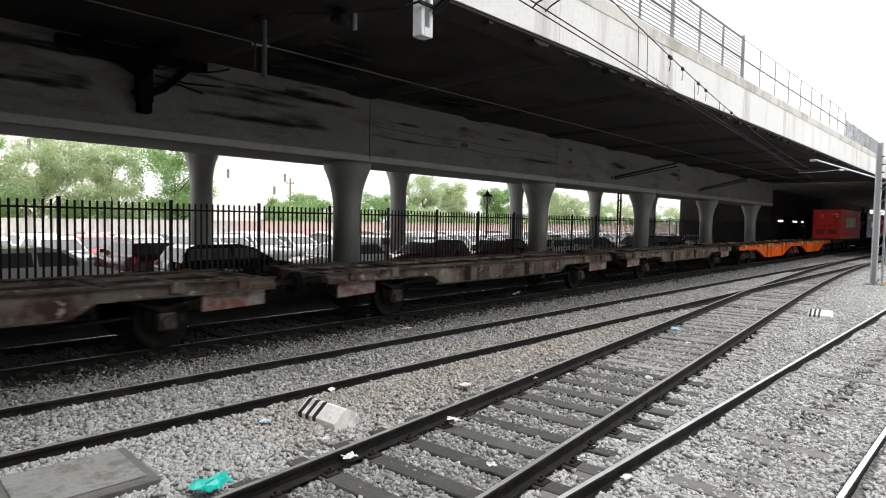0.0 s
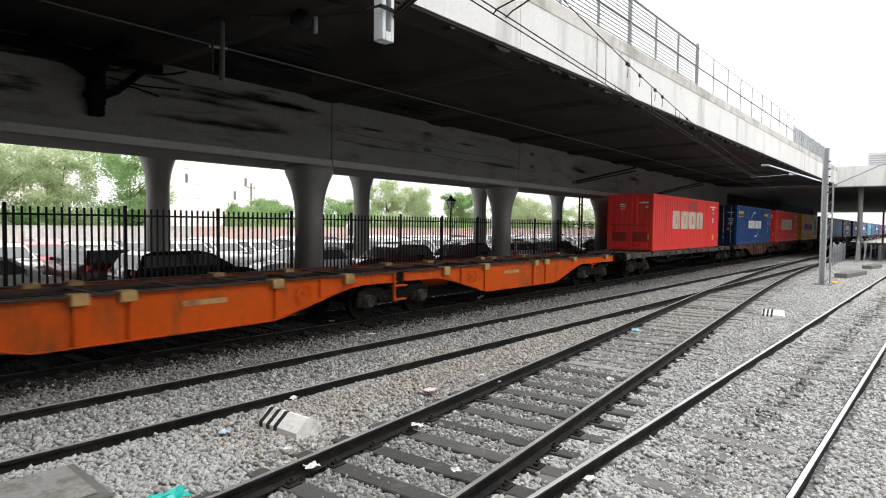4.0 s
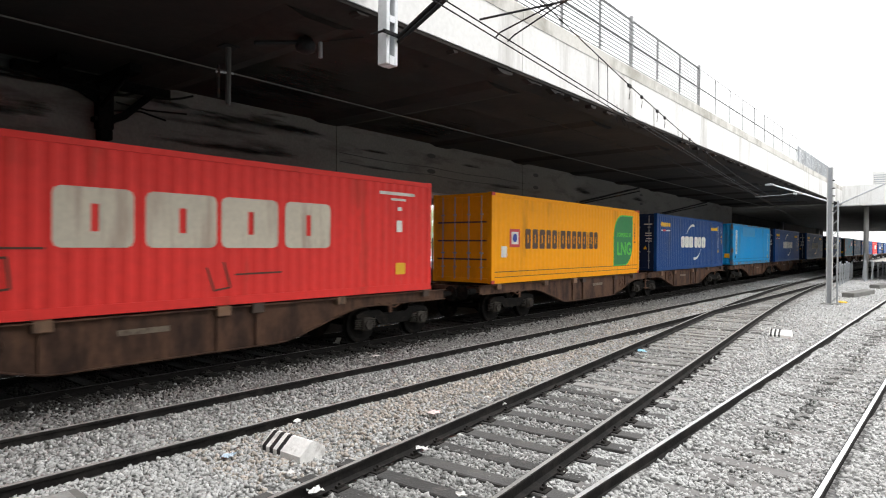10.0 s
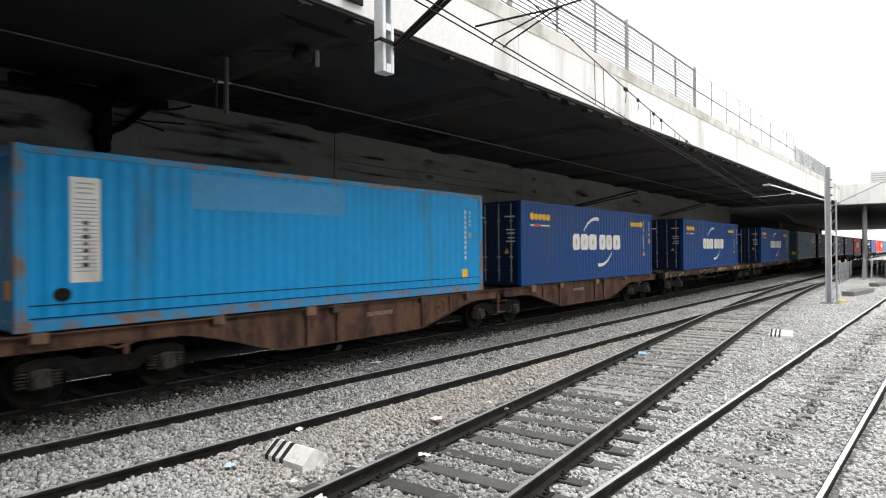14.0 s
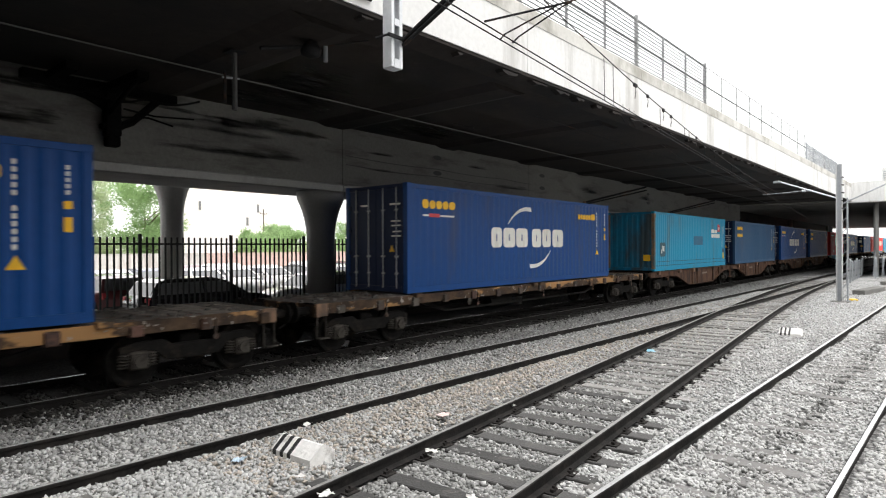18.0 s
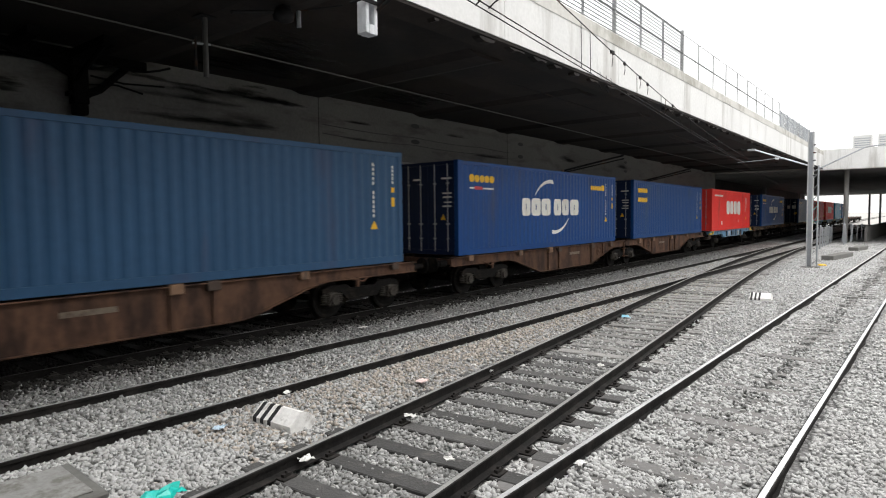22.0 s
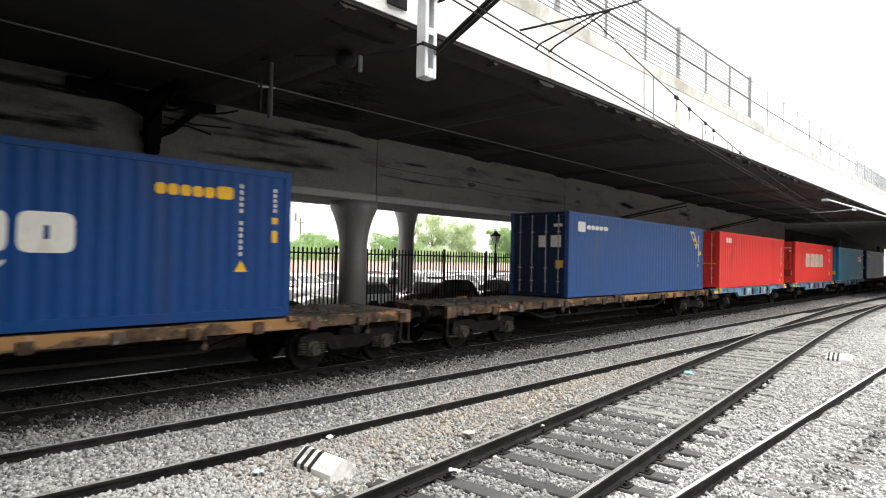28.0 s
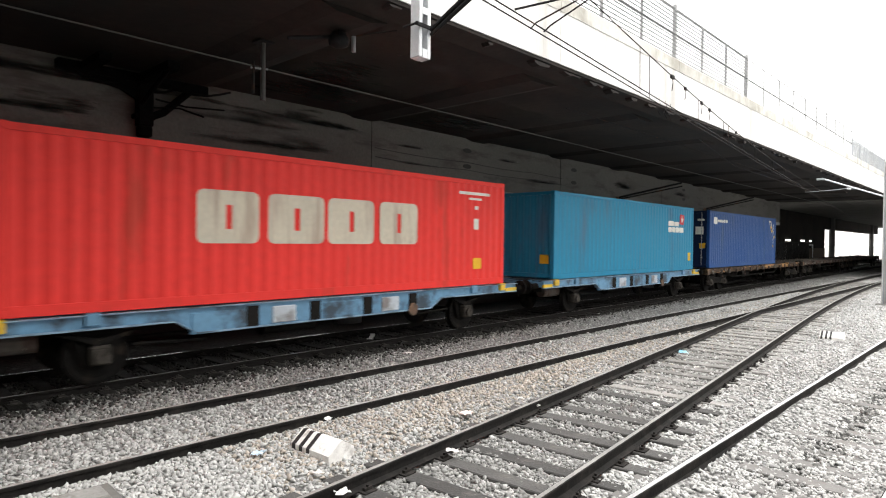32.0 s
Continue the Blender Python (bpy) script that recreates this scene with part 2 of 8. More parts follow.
RUST = (0.10, 0.045, 0.02)
M = dict(
    concrete=surface("concrete", (0.130, 0.128, 0.119), 0.85, vary=0.22, grain=14, patch=0.5, bump=0.2, dirt=(0.07, 0.066, 0.06), dirt_amount=0.3, dirt_scale=0.5, streak=0.22),
    concrete_pale=surface("concrete_pale", (0.66, 0.66, 0.65), 0.85, vary=0.12, grain=10, patch=0.4, bump=0.15, dirt=(0.40, 0.39, 0.37), dirt_amount=0.28, dirt_scale=0.8, streak=8),
    coping=surface("coping", (0.54, 0.53, 0.50), 0.88, vary=0.14, grain=10, patch=0.5, bump=0.15, dirt=(0.33, 0.32, 0.285), dirt_amount=0.45, dirt_scale=0.7, streak=1.5),
    # soot, with the deep shade under the deck added to the colour
    concrete_soot_shade=surface("concrete_soot_shade", (0.021, 0.0163, 0.014), 0.95, vary=0.45, grain=6, patch=0.25, bump=0.25, dirt=(0.008, 0.0078, 0.0075), dirt_amount=0.5, dirt_scale=0.35, spec=0.35),
    concrete_column=surface("concrete_column", (0.20, 0.198, 0.19), 0.42, vary=0.15, grain=16, patch=0.7, bump=0.15, dirt=(0.16, 0.15, 0.14), dirt_amount=0.25, dirt_scale=1.2, streak=5),
    ballast_grey=gravel_material("ballast_grey", (0.31, 0.31, 0.304), (0.17, 0.17, 0.166), 17.0),
    # near-black rail and sleepers: the shade under the train is put into the colour
    rail_shade=surface("rail_shade", (0.012, 0.011, 0.0105), 0.85, 0.0, vary=0.3, grain=25, patch=1.2, bump=0.25, spec=0.08),
    sleeper_shade=surface("sleeper_shade", (0.016, 0.015, 0.014), 0.8, vary=0.35, grain=30, patch=2.0, bump=0.5, per_object=0.4, spec=0.08),
    ballast_gap=gravel_material("ballast_gap", (0.38, 0.375, 0.367), (0.21, 0.207, 0.203), 17.0),
    greasy_ballast=gravel_material("greasy_ballast", (0.10, 0.098, 0.095), (0.05, 0.049, 0.047), 17.0),
    # bed and stones darkened in colour for the shade under train and deck
    ballast_shade=gravel_material("ballast_shade", (0.035, 0.033, 0.031), (0.012, 0.0115, 0.011), 17.0),
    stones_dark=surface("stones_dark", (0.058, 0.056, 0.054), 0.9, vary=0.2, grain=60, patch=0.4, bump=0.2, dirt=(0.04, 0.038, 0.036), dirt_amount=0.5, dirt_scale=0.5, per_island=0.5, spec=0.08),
    stones_grease_grey=surface("stones_grease_grey", (0.23, 0.23, 0.222), 0.9, vary=0.2, grain=60, patch=0.4, bump=0.2, per_island=0.28),
    railing_grey=surface("railing_grey", (0.30, 0.305, 0.31), 0.6, 0.0, vary=0.1, grain=20),
    stones_mid=surface("stones_mid", (0.36, 0.361, 0.35), 0.9, vary=0.15, grain=60, patch=0.2, bump=0.2, per_island=0.2),
    stones_beige=surface("stones_beige", (0.385, 0.345, 0.30), 0.9, vary=0.12, grain=60, patch=0.2, bump=0.2, dirt=(0.34, 0.31, 0.275), dirt_amount=0.4, dirt_scale=0.3, per_island=0.2),
    wire_grey=surface("wire_grey", (0.07, 0.07, 0.068), 0.6, 0.2, vary=0.3, grain=20, patch=0.4),
    cabinet_pale=surface("cabinet_pale", (0.60, 0.60, 0.59), 0.6, vary=0.1, grain=12, patch=1.0, bump=0.05, dirt=(0.42, 0.41, 0.39), dirt_amount=0.3, dirt_scale=1.5, streak=3),
    mast_grey=surface("mast_grey", (0.46, 0.465, 0.47), 0.6, 0.1, vary=0.15, grain=15, patch=1.2, bump=0.05, dirt=(0.28, 0.27, 0.26), dirt_amount=0.3, dirt_scale=2.0, streak=4),
    railing_steel=surface("railing_steel", (0.17, 0.175, 0.18), 0.6, 0.0, vary=0.15, grain=20),
    dark_wall=surface("dark_wall", (0.12, 0.115, 0.11), 0.9, vary=0.2, grain=4),
    steel_dark=surface("steel_dark", (0.020, 0.020, 0.021), 0.7, 0.1, vary=0.3, grain=20, dirt=RUST, dirt_amount=0.2, spec=0.08),
    soot_black=surface("soot_black", (0.006, 0.006, 0.006), 0.95, vary=0.4, grain=12, bump=0.3, spec=0.05),
    steel_grey=surface("steel_grey", (0.36, 0.38, 0.40), 0.5, 0.6, vary=0.15, grain=20, patch=1.5, dirt=(0.2, 0.19, 0.18), dirt_amount=0.25, streak=4),
    steel_pale=surface("steel_pale", (0.62, 0.64, 0.66), 0.5, 0.25, vary=0.12, grain=20),
    fence_paint=surface("fence_paint", (0.007, 0.0075, 0.0075), 0.6, 0.0, vary=0.3, grain=30, spec=0.2),
    rail_rust=surface("rail_rust", (0.016, 0.015, 0.0145), 0.8, 0.0, spec=0.08, vary=0.35, grain=25, patch=1.2, bump=0.25, dirt=(0.03, 0.027, 0.025), dirt_amount=0.4, dirt_scale=3),
    rail_polished=surface("rail_polished", (0.62, 0.62, 0.62), 0.5, 1.0, vary=0.15, grain=30, bump=0.03),
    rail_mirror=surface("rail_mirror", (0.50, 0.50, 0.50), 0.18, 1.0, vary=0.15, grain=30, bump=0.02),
    # same steel as rail_mirror, with the dark reflection of the wagons put into its colour
    rail_dim_reflection=surface("rail_dim_reflection", (0.10, 0.098, 0.095), 0.45, 0.4, vary=0.5, grain=12, patch=0.9, bump=0.1, dirt=(0.02, 0.019, 0.018), dirt_amount=0.5, dirt_scale=1.5, spec=0.15),
    rail_dull=surface("rail_dull", (0.33, 0.325, 0.315), 0.55, 0.6, vary=0.3, grain=30, bump=0.05),
    sleeper_wood=surface("sleeper_wood", (0.060, 0.0585, 0.0565), 0.85, vary=0.3, grain=30, patch=2.0, bump=0.5, dirt=(0.13, 0.12, 0.11), dirt_amount=0.2, dirt_scale=4, per_object=0.3),
    sleeper_concrete=surface("sleeper_concrete", (0.17, 0.165, 0.16), 0.9, vary=0.25, grain=20, patch=2.0, bump=0.3, dirt=(0.14, 0.13, 0.12), dirt_amount=0.3, dirt_scale=3, per_object=0.25),
    ballast=gravel_material("ballast", (0.46, 0.462, 0.455), (0.36, 0.36, 0.352), 17.0),
    stones=surface("stones", (0.43, 0.432, 0.423), 0.9, vary=0.12, grain=60, patch=0.2, bump=0.2, dirt=(0.40, 0.395, 0.385), dirt_amount=0.45, dirt_scale=0.22, per_island=0.16),
    earth=surface("earth", (0.32, 0.31, 0.29), 0.95, vary=0.2, grain=3, patch=0.05, bump=0.3),
    asphalt=surface("asphalt", (0.44, 0.438, 0.43), 0.9, vary=0.2, grain=40, patch=0.3, bump=0.3, dirt=(0.30, 0.30, 0.295), dirt_amount=0.3, dirt_scale=0.4),
    white_paint=surface("white_paint", (0.78, 0.78, 0.76), 0.7, vary=0.1, grain=20, patch=2, bump=0.1, dirt=(0.42, 0.40, 0.37), dirt_amount=0.25, dirt_scale=6),
    black_paint=surface("black_paint", (0.02, 0.02, 0.02), 0.6, vary=0.2, grain=20),
    # near-black: the shade under the wagons is put into this colour, besides the dirt
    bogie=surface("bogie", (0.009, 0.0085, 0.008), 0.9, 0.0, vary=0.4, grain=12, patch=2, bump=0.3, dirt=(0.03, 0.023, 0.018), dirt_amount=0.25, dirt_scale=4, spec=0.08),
    wagon_brown=surface("wagon_brown", (0.112, 0.062, 0.041), 0.8, 0.05, vary=0.25, grain=8, patch=0.6, bump=0.2, dirt=(0.04, 0.025, 0.02), dirt_amount=0.45, dirt_scale=1.6, streak=3, per_object=0.15, spec=0.15),
    wagon_orange=surface("wagon_orange", (0.60, 0.09, 0.006), 0.6, 0.0, spec=0.12, vary=0.12, grain=8, patch=0.7, bump=0.1, dirt=(0.20, 0.07, 0.02), dirt_amount=0.28, dirt_scale=1.4, streak=3),
    wagon_grey=flaked(flaked(surface("wagon_grey", (0.085, 0.075, 0.066), 0.85, 0.05, vary=0.4, grain=8, patch=1.2, bump=0.25, dirt=(0.05, 0.026, 0.018), dirt_amount=0.5, dirt_scale=2.2, streak=2, per_object=0.35, spec=0.15), (0.11, 0.05, 0.033), 2.6, 0.15, 2.0), (0.27, 0.25, 0.23), 5.0, 0.1),
    wagon_dusty=flaked(flaked(surface("wagon_dusty", (0.135, 0.118, 0.102), 0.9, 0.0, vary=0.35, grain=9, patch=1.0, bump=0.2, dirt=(0.045, 0.026, 0.02), dirt_amount=0.45, dirt_scale=1.3, streak=1, per_object=0.2, spec=0.15), (0.11, 0.05, 0.033), 2.6, 0.15, 2.0), (0.27, 0.25, 0.23), 5.0, 0.1),
    wagon_oxide=surface("wagon_oxide", (0.088, 0.044, 0.032), 0.85, 0.0, vary=0.35, grain=9, patch=1.4, bump=0.2, dirt=(0.03, 0.02, 0.016), dirt_amount=0.5, dirt_scale=2.5, per_object=0.4),
    board_pale=surface("board_pale", (0.20, 0.18, 0.165), 0.85, 0.0, vary=0.3, grain=9, patch=2.0, bump=0.1, dirt=(0.13, 0.05, 0.035), dirt_amount=0.5, dirt_scale=3.0),
    wagon_dust=surface("wagon_dust", (0.085, 0.078, 0.069), 0.85, 0.0, vary=0.4, grain=8, patch=1.2, bump=0.2, dirt=(0.035, 0.028, 0.024), dirt_amount=0.5, dirt_scale=2.0, streak=1),
    # dusty; its colour is lighter than bogie to imitate light on boxes and springs
    bogie_lit_dust=surface("bogie_lit_dust", (0.050, 0.045, 0.039), 0.85, 0.1, vary=0.4, grain=12, patch=2, bump=0.3, dirt=(0.015, 0.013, 0.012), dirt_amount=0.4, dirt_scale=5, spec=0.15),
    seat_tan=surface("seat_tan", (0.46, 0.29, 0.11), 0.75, vary=0.25, grain=9, patch=2.0, bump=0.1, dirt=(0.2, 0.09, 0.04), dirt_amount=0.3),
    wagon_rust=surface("wagon_rust", (0.19, 0.11, 0.065), 0.75, 0.05, vary=0.25, grain=8, patch=0.9, bump=0.2, dirt=(0.06, 0.04, 0.03), dirt_amount=0.55, dirt_scale=1.8, streak=2),
    wagon_blue=surface("wagon_blue", (0.12, 0.27, 0.42), 0.6, 0.0, vary=0.25, grain=8, patch=0.9, bump=0.1, dirt=(0.03, 0.045, 0.06), dirt_amount=0.4, dirt_scale=1.3, streak=1),
    flange_blue=surface("flange_blue", (0.24, 0.36, 0.47), 0.6, 0.0, vary=0.25, grain=8, patch=0.9, bump=0.1, dirt=(0.06, 0.08, 0.10), dirt_amount=0.4, dirt_scale=1.5, streak=1),
    sill_ochre=flaked(flaked(surface("sill_ochre", (0.115, 0.075, 0.048), 0.85, 0.0, vary=0.35, grain=9, patch=1.1, bump=0.25, dirt=(0.035, 0.025, 0.02), dirt_amount=0.5, dirt_scale=2.4, streak=1, per_object=0.4, spec=0.15), (0.33, 0.185, 0.08), 1.3, 0.36, 2.5), (0.30, 0.28, 0.26), 6.0, 0.13),
    deck_board=flaked(flaked(surface("deck_board", (0.105, 0.092, 0.08), 0.9, 0.0, vary=0.45, grain=7, patch=1.3, bump=0.4, dirt=(0.05, 0.04, 0.034), dirt_amount=0.45, dirt_scale=2.0, per_object=0.4, spec=0.15), (0.19, 0.16, 0.135), 3.0, 0.22), (0.11, 0.04, 0.025), 4.0, 0.2),
    wagon_white=surface("wagon_white", (0.50, 0.55, 0.60), 0.6, 0.0, vary=0.2, grain=8, patch=0.9, dirt=(0.2, 0.18, 0.17), dirt_amount=0.4),
    wagon_yellow=surface("wagon_yellow", (0.72, 0.46, 0.03), 0.6, vary=0.15, dirt=(0.25, 0.16, 0.05), dirt_amount=0.25),
    # also darkened in colour for the shade between and behind the wheels
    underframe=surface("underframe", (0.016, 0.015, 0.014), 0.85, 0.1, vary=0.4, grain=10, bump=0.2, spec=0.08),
    red=surface("red", (0.79, 0.048, 0.041), 0.5, vary=0.10, grain=5, patch=0.35, bump=0.04, dirt=(0.45, 0.05, 0.03), dirt_amount=0.14, dirt_scale=0.9, streak=5, spec=0.15),
    blue=surface("blue", (0.004, 0.048, 0.188), 0.42, vary=0.10, grain=5, patch=0.35, bump=0.04, dirt=(0.03, 0.05, 0.12), dirt_amount=0.18, dirt_scale=0.9, streak=5, spec=0.15),
    blue_grey=surface("blue_grey", (0.030, 0.082, 0.162), 0.42, vary=0.12, grain=5, patch=0.35, bump=0.04, dirt=(0.05, 0.07, 0.13), dirt_amount=0.2, dirt_scale=0.9, streak=5, spec=0.15),
    blue_mid=surface("blue_mid", (0.020, 0.072, 0.225), 0.42, vary=0.10, grain=5, patch=0.35, bump=0.04, dirt=(0.04, 0.08, 0.16), dirt_amount=0.18, dirt_scale=0.9, streak=5, spec=0.15),
    # darker blue for container ends: their shade is put into the paint colour
    blue_shaded=surface("blue_shaded", (0.008, 0.018, 0.055), 0.5, vary=0.12, grain=5, bump=0.04, spec=0.15),
    red_faded=surface("red_faded", (0.40, 0.03, 0.026), 0.6, vary=0.15, grain=5, patch=0.8, bump=0.02),
    sleeper_grey=surface("sleeper_grey", (0.20, 0.195, 0.185), 0.9, vary=0.3, grain=30, patch=2.0, bump=0.5, dirt=(0.32, 0.31, 0.30), dirt_amount=0.35, dirt_scale=5, per_object=0.3),
    door_red=surface("door_red", (0.30, 0.02, 0.016), 0.6, vary=0.2, grain=8, patch=1.5, bump=0.1),
    yellow=surface("yellow", (0.92, 0.365, 0.002), 0.5, vary=0.08, grain=5, patch=0.35, bump=0.04, dirt=(0.6, 0.24, 0.01), dirt_amount=0.12, dirt_scale=0.9, streak=5, spec=0.12),
    sky_blue=surface("sky_blue", (0.004, 0.29, 0.64), 0.42, vary=0.10, grain=5, patch=0.35, bump=0.04, dirt=(0.05, 0.18, 0.32), dirt_amount=0.16, dirt_scale=0.9, streak=5, spec=0.15),
    sky_faded=surface("sky_faded", (0.035, 0.27, 0.54), 0.6, vary=0.15, grain=5, patch=0.8, bump=0.02),
    azure=surface("azure", (0.016, 0.215, 0.37), 0.42, vary=0.10, grain=5, patch=0.35, bump=0.04, dirt=(0.06, 0.14, 0.22), dirt_amount=0.2, dirt_scale=0.9, streak=5, spec=0.15),
    teal_patch=surface("teal_patch", (0.015, 0.12, 0.22), 0.6, vary=0.15, grain=5, patch=0.8, bump=0.02),
    sky_trim=surface("sky_trim", (0.01, 0.25, 0.52), 0.6, vary=0.15, grain=8, patch=1.0, bump=0.1, dirt=(0.20, 0.12, 0.075), dirt_amount=0.42, dirt_scale=1.6),
    blue_soft=surface("blue_soft", (0.007, 0.050, 0.178), 0.42, vary=0.10, grain=5, patch=0.35, bump=0.04, dirt=(0.035, 0.065, 0.14), dirt_amount=0.18, dirt_scale=0.9, streak=5, spec=0.15),
    teal_shadow=surface("teal_shadow", (0.03, 0.07, 0.09), 0.6, vary=0.2, grain=8, bump=0.02),
    worn_white=surface("worn_white", (0.76, 0.75, 0.73), 0.85, vary=0.15, grain=20, patch=2, bump=0.2, dirt=(0.44, 0.42, 0.40), dirt_amount=0.25, dirt_scale=7),
    teal=surface("teal", (0.011, 0.26, 0.43), 0.42, vary=0.10, grain=5, patch=0.35, bump=0.04, dirt=(0.09, 0.15, 0.18), dirt_amount=0.2, dirt_scale=0.9, streak=5, spec=0.15),
    rust_trim=surface("rust_trim", (0.23, 0.145, 0.088), 0.8, 0.0, vary=0.4, grain=10, patch=1.5, dirt=(0.09, 0.17, 0.19), dirt_amount=0.45, dirt_scale=2.5, streak=2, spec=0.15),
    # grimy end paint, its teal also darkened because the end lies in shade
    teal_end_shaded=surface("teal_end_shaded", (0.010, 0.155, 0.27), 0.6, vary=0.15, grain=6, patch=0.6, bump=0.05, dirt=(0.05, 0.07, 0.08), dirt_amount=0.42, dirt_scale=0.9, streak=4, spec=0.15),
    logo_white=surface("logo_white", (0.74, 0.73, 0.68), 0.6, vary=0.10, grain=10, patch=1.0, bump=0.0, dirt=(0.5, 0.46, 0.40), dirt_amount=0.22, dirt_scale=2, streak=6),
    plate_dull=surface("plate_dull", (0.17, 0.135, 0.10), 0.7, vary=0.3, grain=30, patch=6, bump=0.0, dirt=(0.10, 0.07, 0.05), dirt_amount=0.45, dirt_scale=12),
    logo_cream=surface("logo_cream", (0.62, 0.56, 0.45), 0.6, vary=0.12, grain=10, patch=1.0, bump=0.0, dirt=(0.42, 0.32, 0.25), dirt_amount=0.35, dirt_scale=2, streak=8),
    logo_yellow=surface("logo_yellow", (0.80, 0.45, 0.01), 0.6, vary=0.1, bump=0.0),
    logo_red=surface("logo_red", (0.55, 0.04, 0.05), 0.6, vary=0.1, bump=0.0),
    logo_blue=surface("logo_blue", (0.02, 0.04, 0.30), 0.6, vary=0.1, bump=0.0),
    logo_brown=surface("logo_brown", (0.075, 0.028, 0.012), 0.6, vary=0.15, bump=0.0),
    logo_green=surface("logo_green", (0.012, 0.19, 0.05), 0.6, vary=0.12, bump=0.0),
    logo_pale_green=surface("logo_pale_green", (0.08, 0.50, 0.05), 0.6, vary=0.12, bump=0.0),
    brick=brick_material("brick", (0.58, 0.42, 0.37), (0.52, 0.36, 0.31), (0.5, 0.46, 0.43), 4.0),
    paling=surface("paling", (0.55, 0.52, 0.49), 0.9, vary=0.15, grain=3, patch=0.5, bump=0.1, dirt=(0.40, 0.36, 0.33), dirt_amount=0.4, dirt_scale=2.5, streak=8),
    plaster=surface("plaster", (0.82, 0.78, 0.72), 0.9, vary=0.08, grain=2, patch=0.1),
    car_glass=glass_material("car_glass", (0.12, 0.125, 0.13), 0.12),
    rubber=surface("rubber", (0.018, 0.018, 0.018), 0.85, grain=20),
    leaf=surface("leaf", (0.195, 0.27, 0.135), 0.7, vary=0.3, grain=2, patch=0.4, bump=0.0, per_island=0.45),
    leaf_pale=surface("leaf_pale", (0.33, 0.385, 0.235), 0.7, vary=0.3, grain=2, patch=0.4, bump=0.0, per_island=0.45),
    bark=surface("bark", (0.13, 0.10, 0.075), 0.95, vary=0.3, grain=10, bump=0.6),
    concrete_lid=surface("concrete_lid", (0.23, 0.23, 0.22), 0.85, vary=0.2, grain=25, patch=2, bump=0.15, dirt=(0.13, 0.125, 0.11), dirt_amount=0.35, dirt_scale=5),
    car_white=surface("car_white", (0.90, 0.90, 0.90), 0.3, vary=0.03, bump=0.0),
    car_silver=surface("car_silver", (0.48, 0.50, 0.52), 0.3, 0.5, vary=0.03, bump=0.0),
    car_black=surface("car_black", (0.012, 0.012, 0.014), 0.25, vary=0.1, bump=0.0),
    car_red=surface("car_red", (0.50, 0.015, 0.02), 0.3, vary=0.05, bump=0.0),
    car_maroon=surface("car_maroon", (0.11, 0.014, 0.018), 0.3, vary=0.05, bump=0.0),
    car_blue=surface("car_blue", (0.02, 0.03, 0.10), 0.3, vary=0.05, bump=0.0),
    window_far=glass_material("window_far", (0.75, 0.71, 0.66), 0.6),
    window_dusk=glass_material("window_dusk", (0.16, 0.16, 0.16), 0.3),
    plastic_teal=surface("plastic_teal", (0.01, 0.42, 0.36), 0.35, vary=0.15, grain=6, bump=0.4),
    plastic_blue=surface("plastic_blue", (0.25, 0.55, 0.70), 0.4, vary=0.15, grain=6, bump=0.3),
    plastic_pale=surface("plastic_pale", (0.45, 0.56, 0.66), 0.4, vary=0.15, grain=6, bump=0.3),
    paper=surface("paper", (0.64, 0.63, 0.61), 0.8, vary=0.08, grain=12, bump=0.3),
    paper_pink=surface("paper_pink", (0.72, 0.56, 0.54), 0.8, vary=0.25, grain=9, bump=0.3),
    ceramic=surface("ceramic", (0.25, 0.16, 0.12), 0.25, vary=0.1),
    lamp_glass=glass_material("lamp_glass", (0.35, 0.35, 0.30), 0.2),
)


for paint in ("car_white", "car_silver", "car_black", "car_red", "car_maroon", "car_blue"):  # clear lacquer
    lacquer = M[paint].node_tree.nodes["Principled BSDF"]
    lacquer.inputs["Coat Weight"].default_value, lacquer.inputs["Coat Roughness"].default_value = 1.0, 0.06


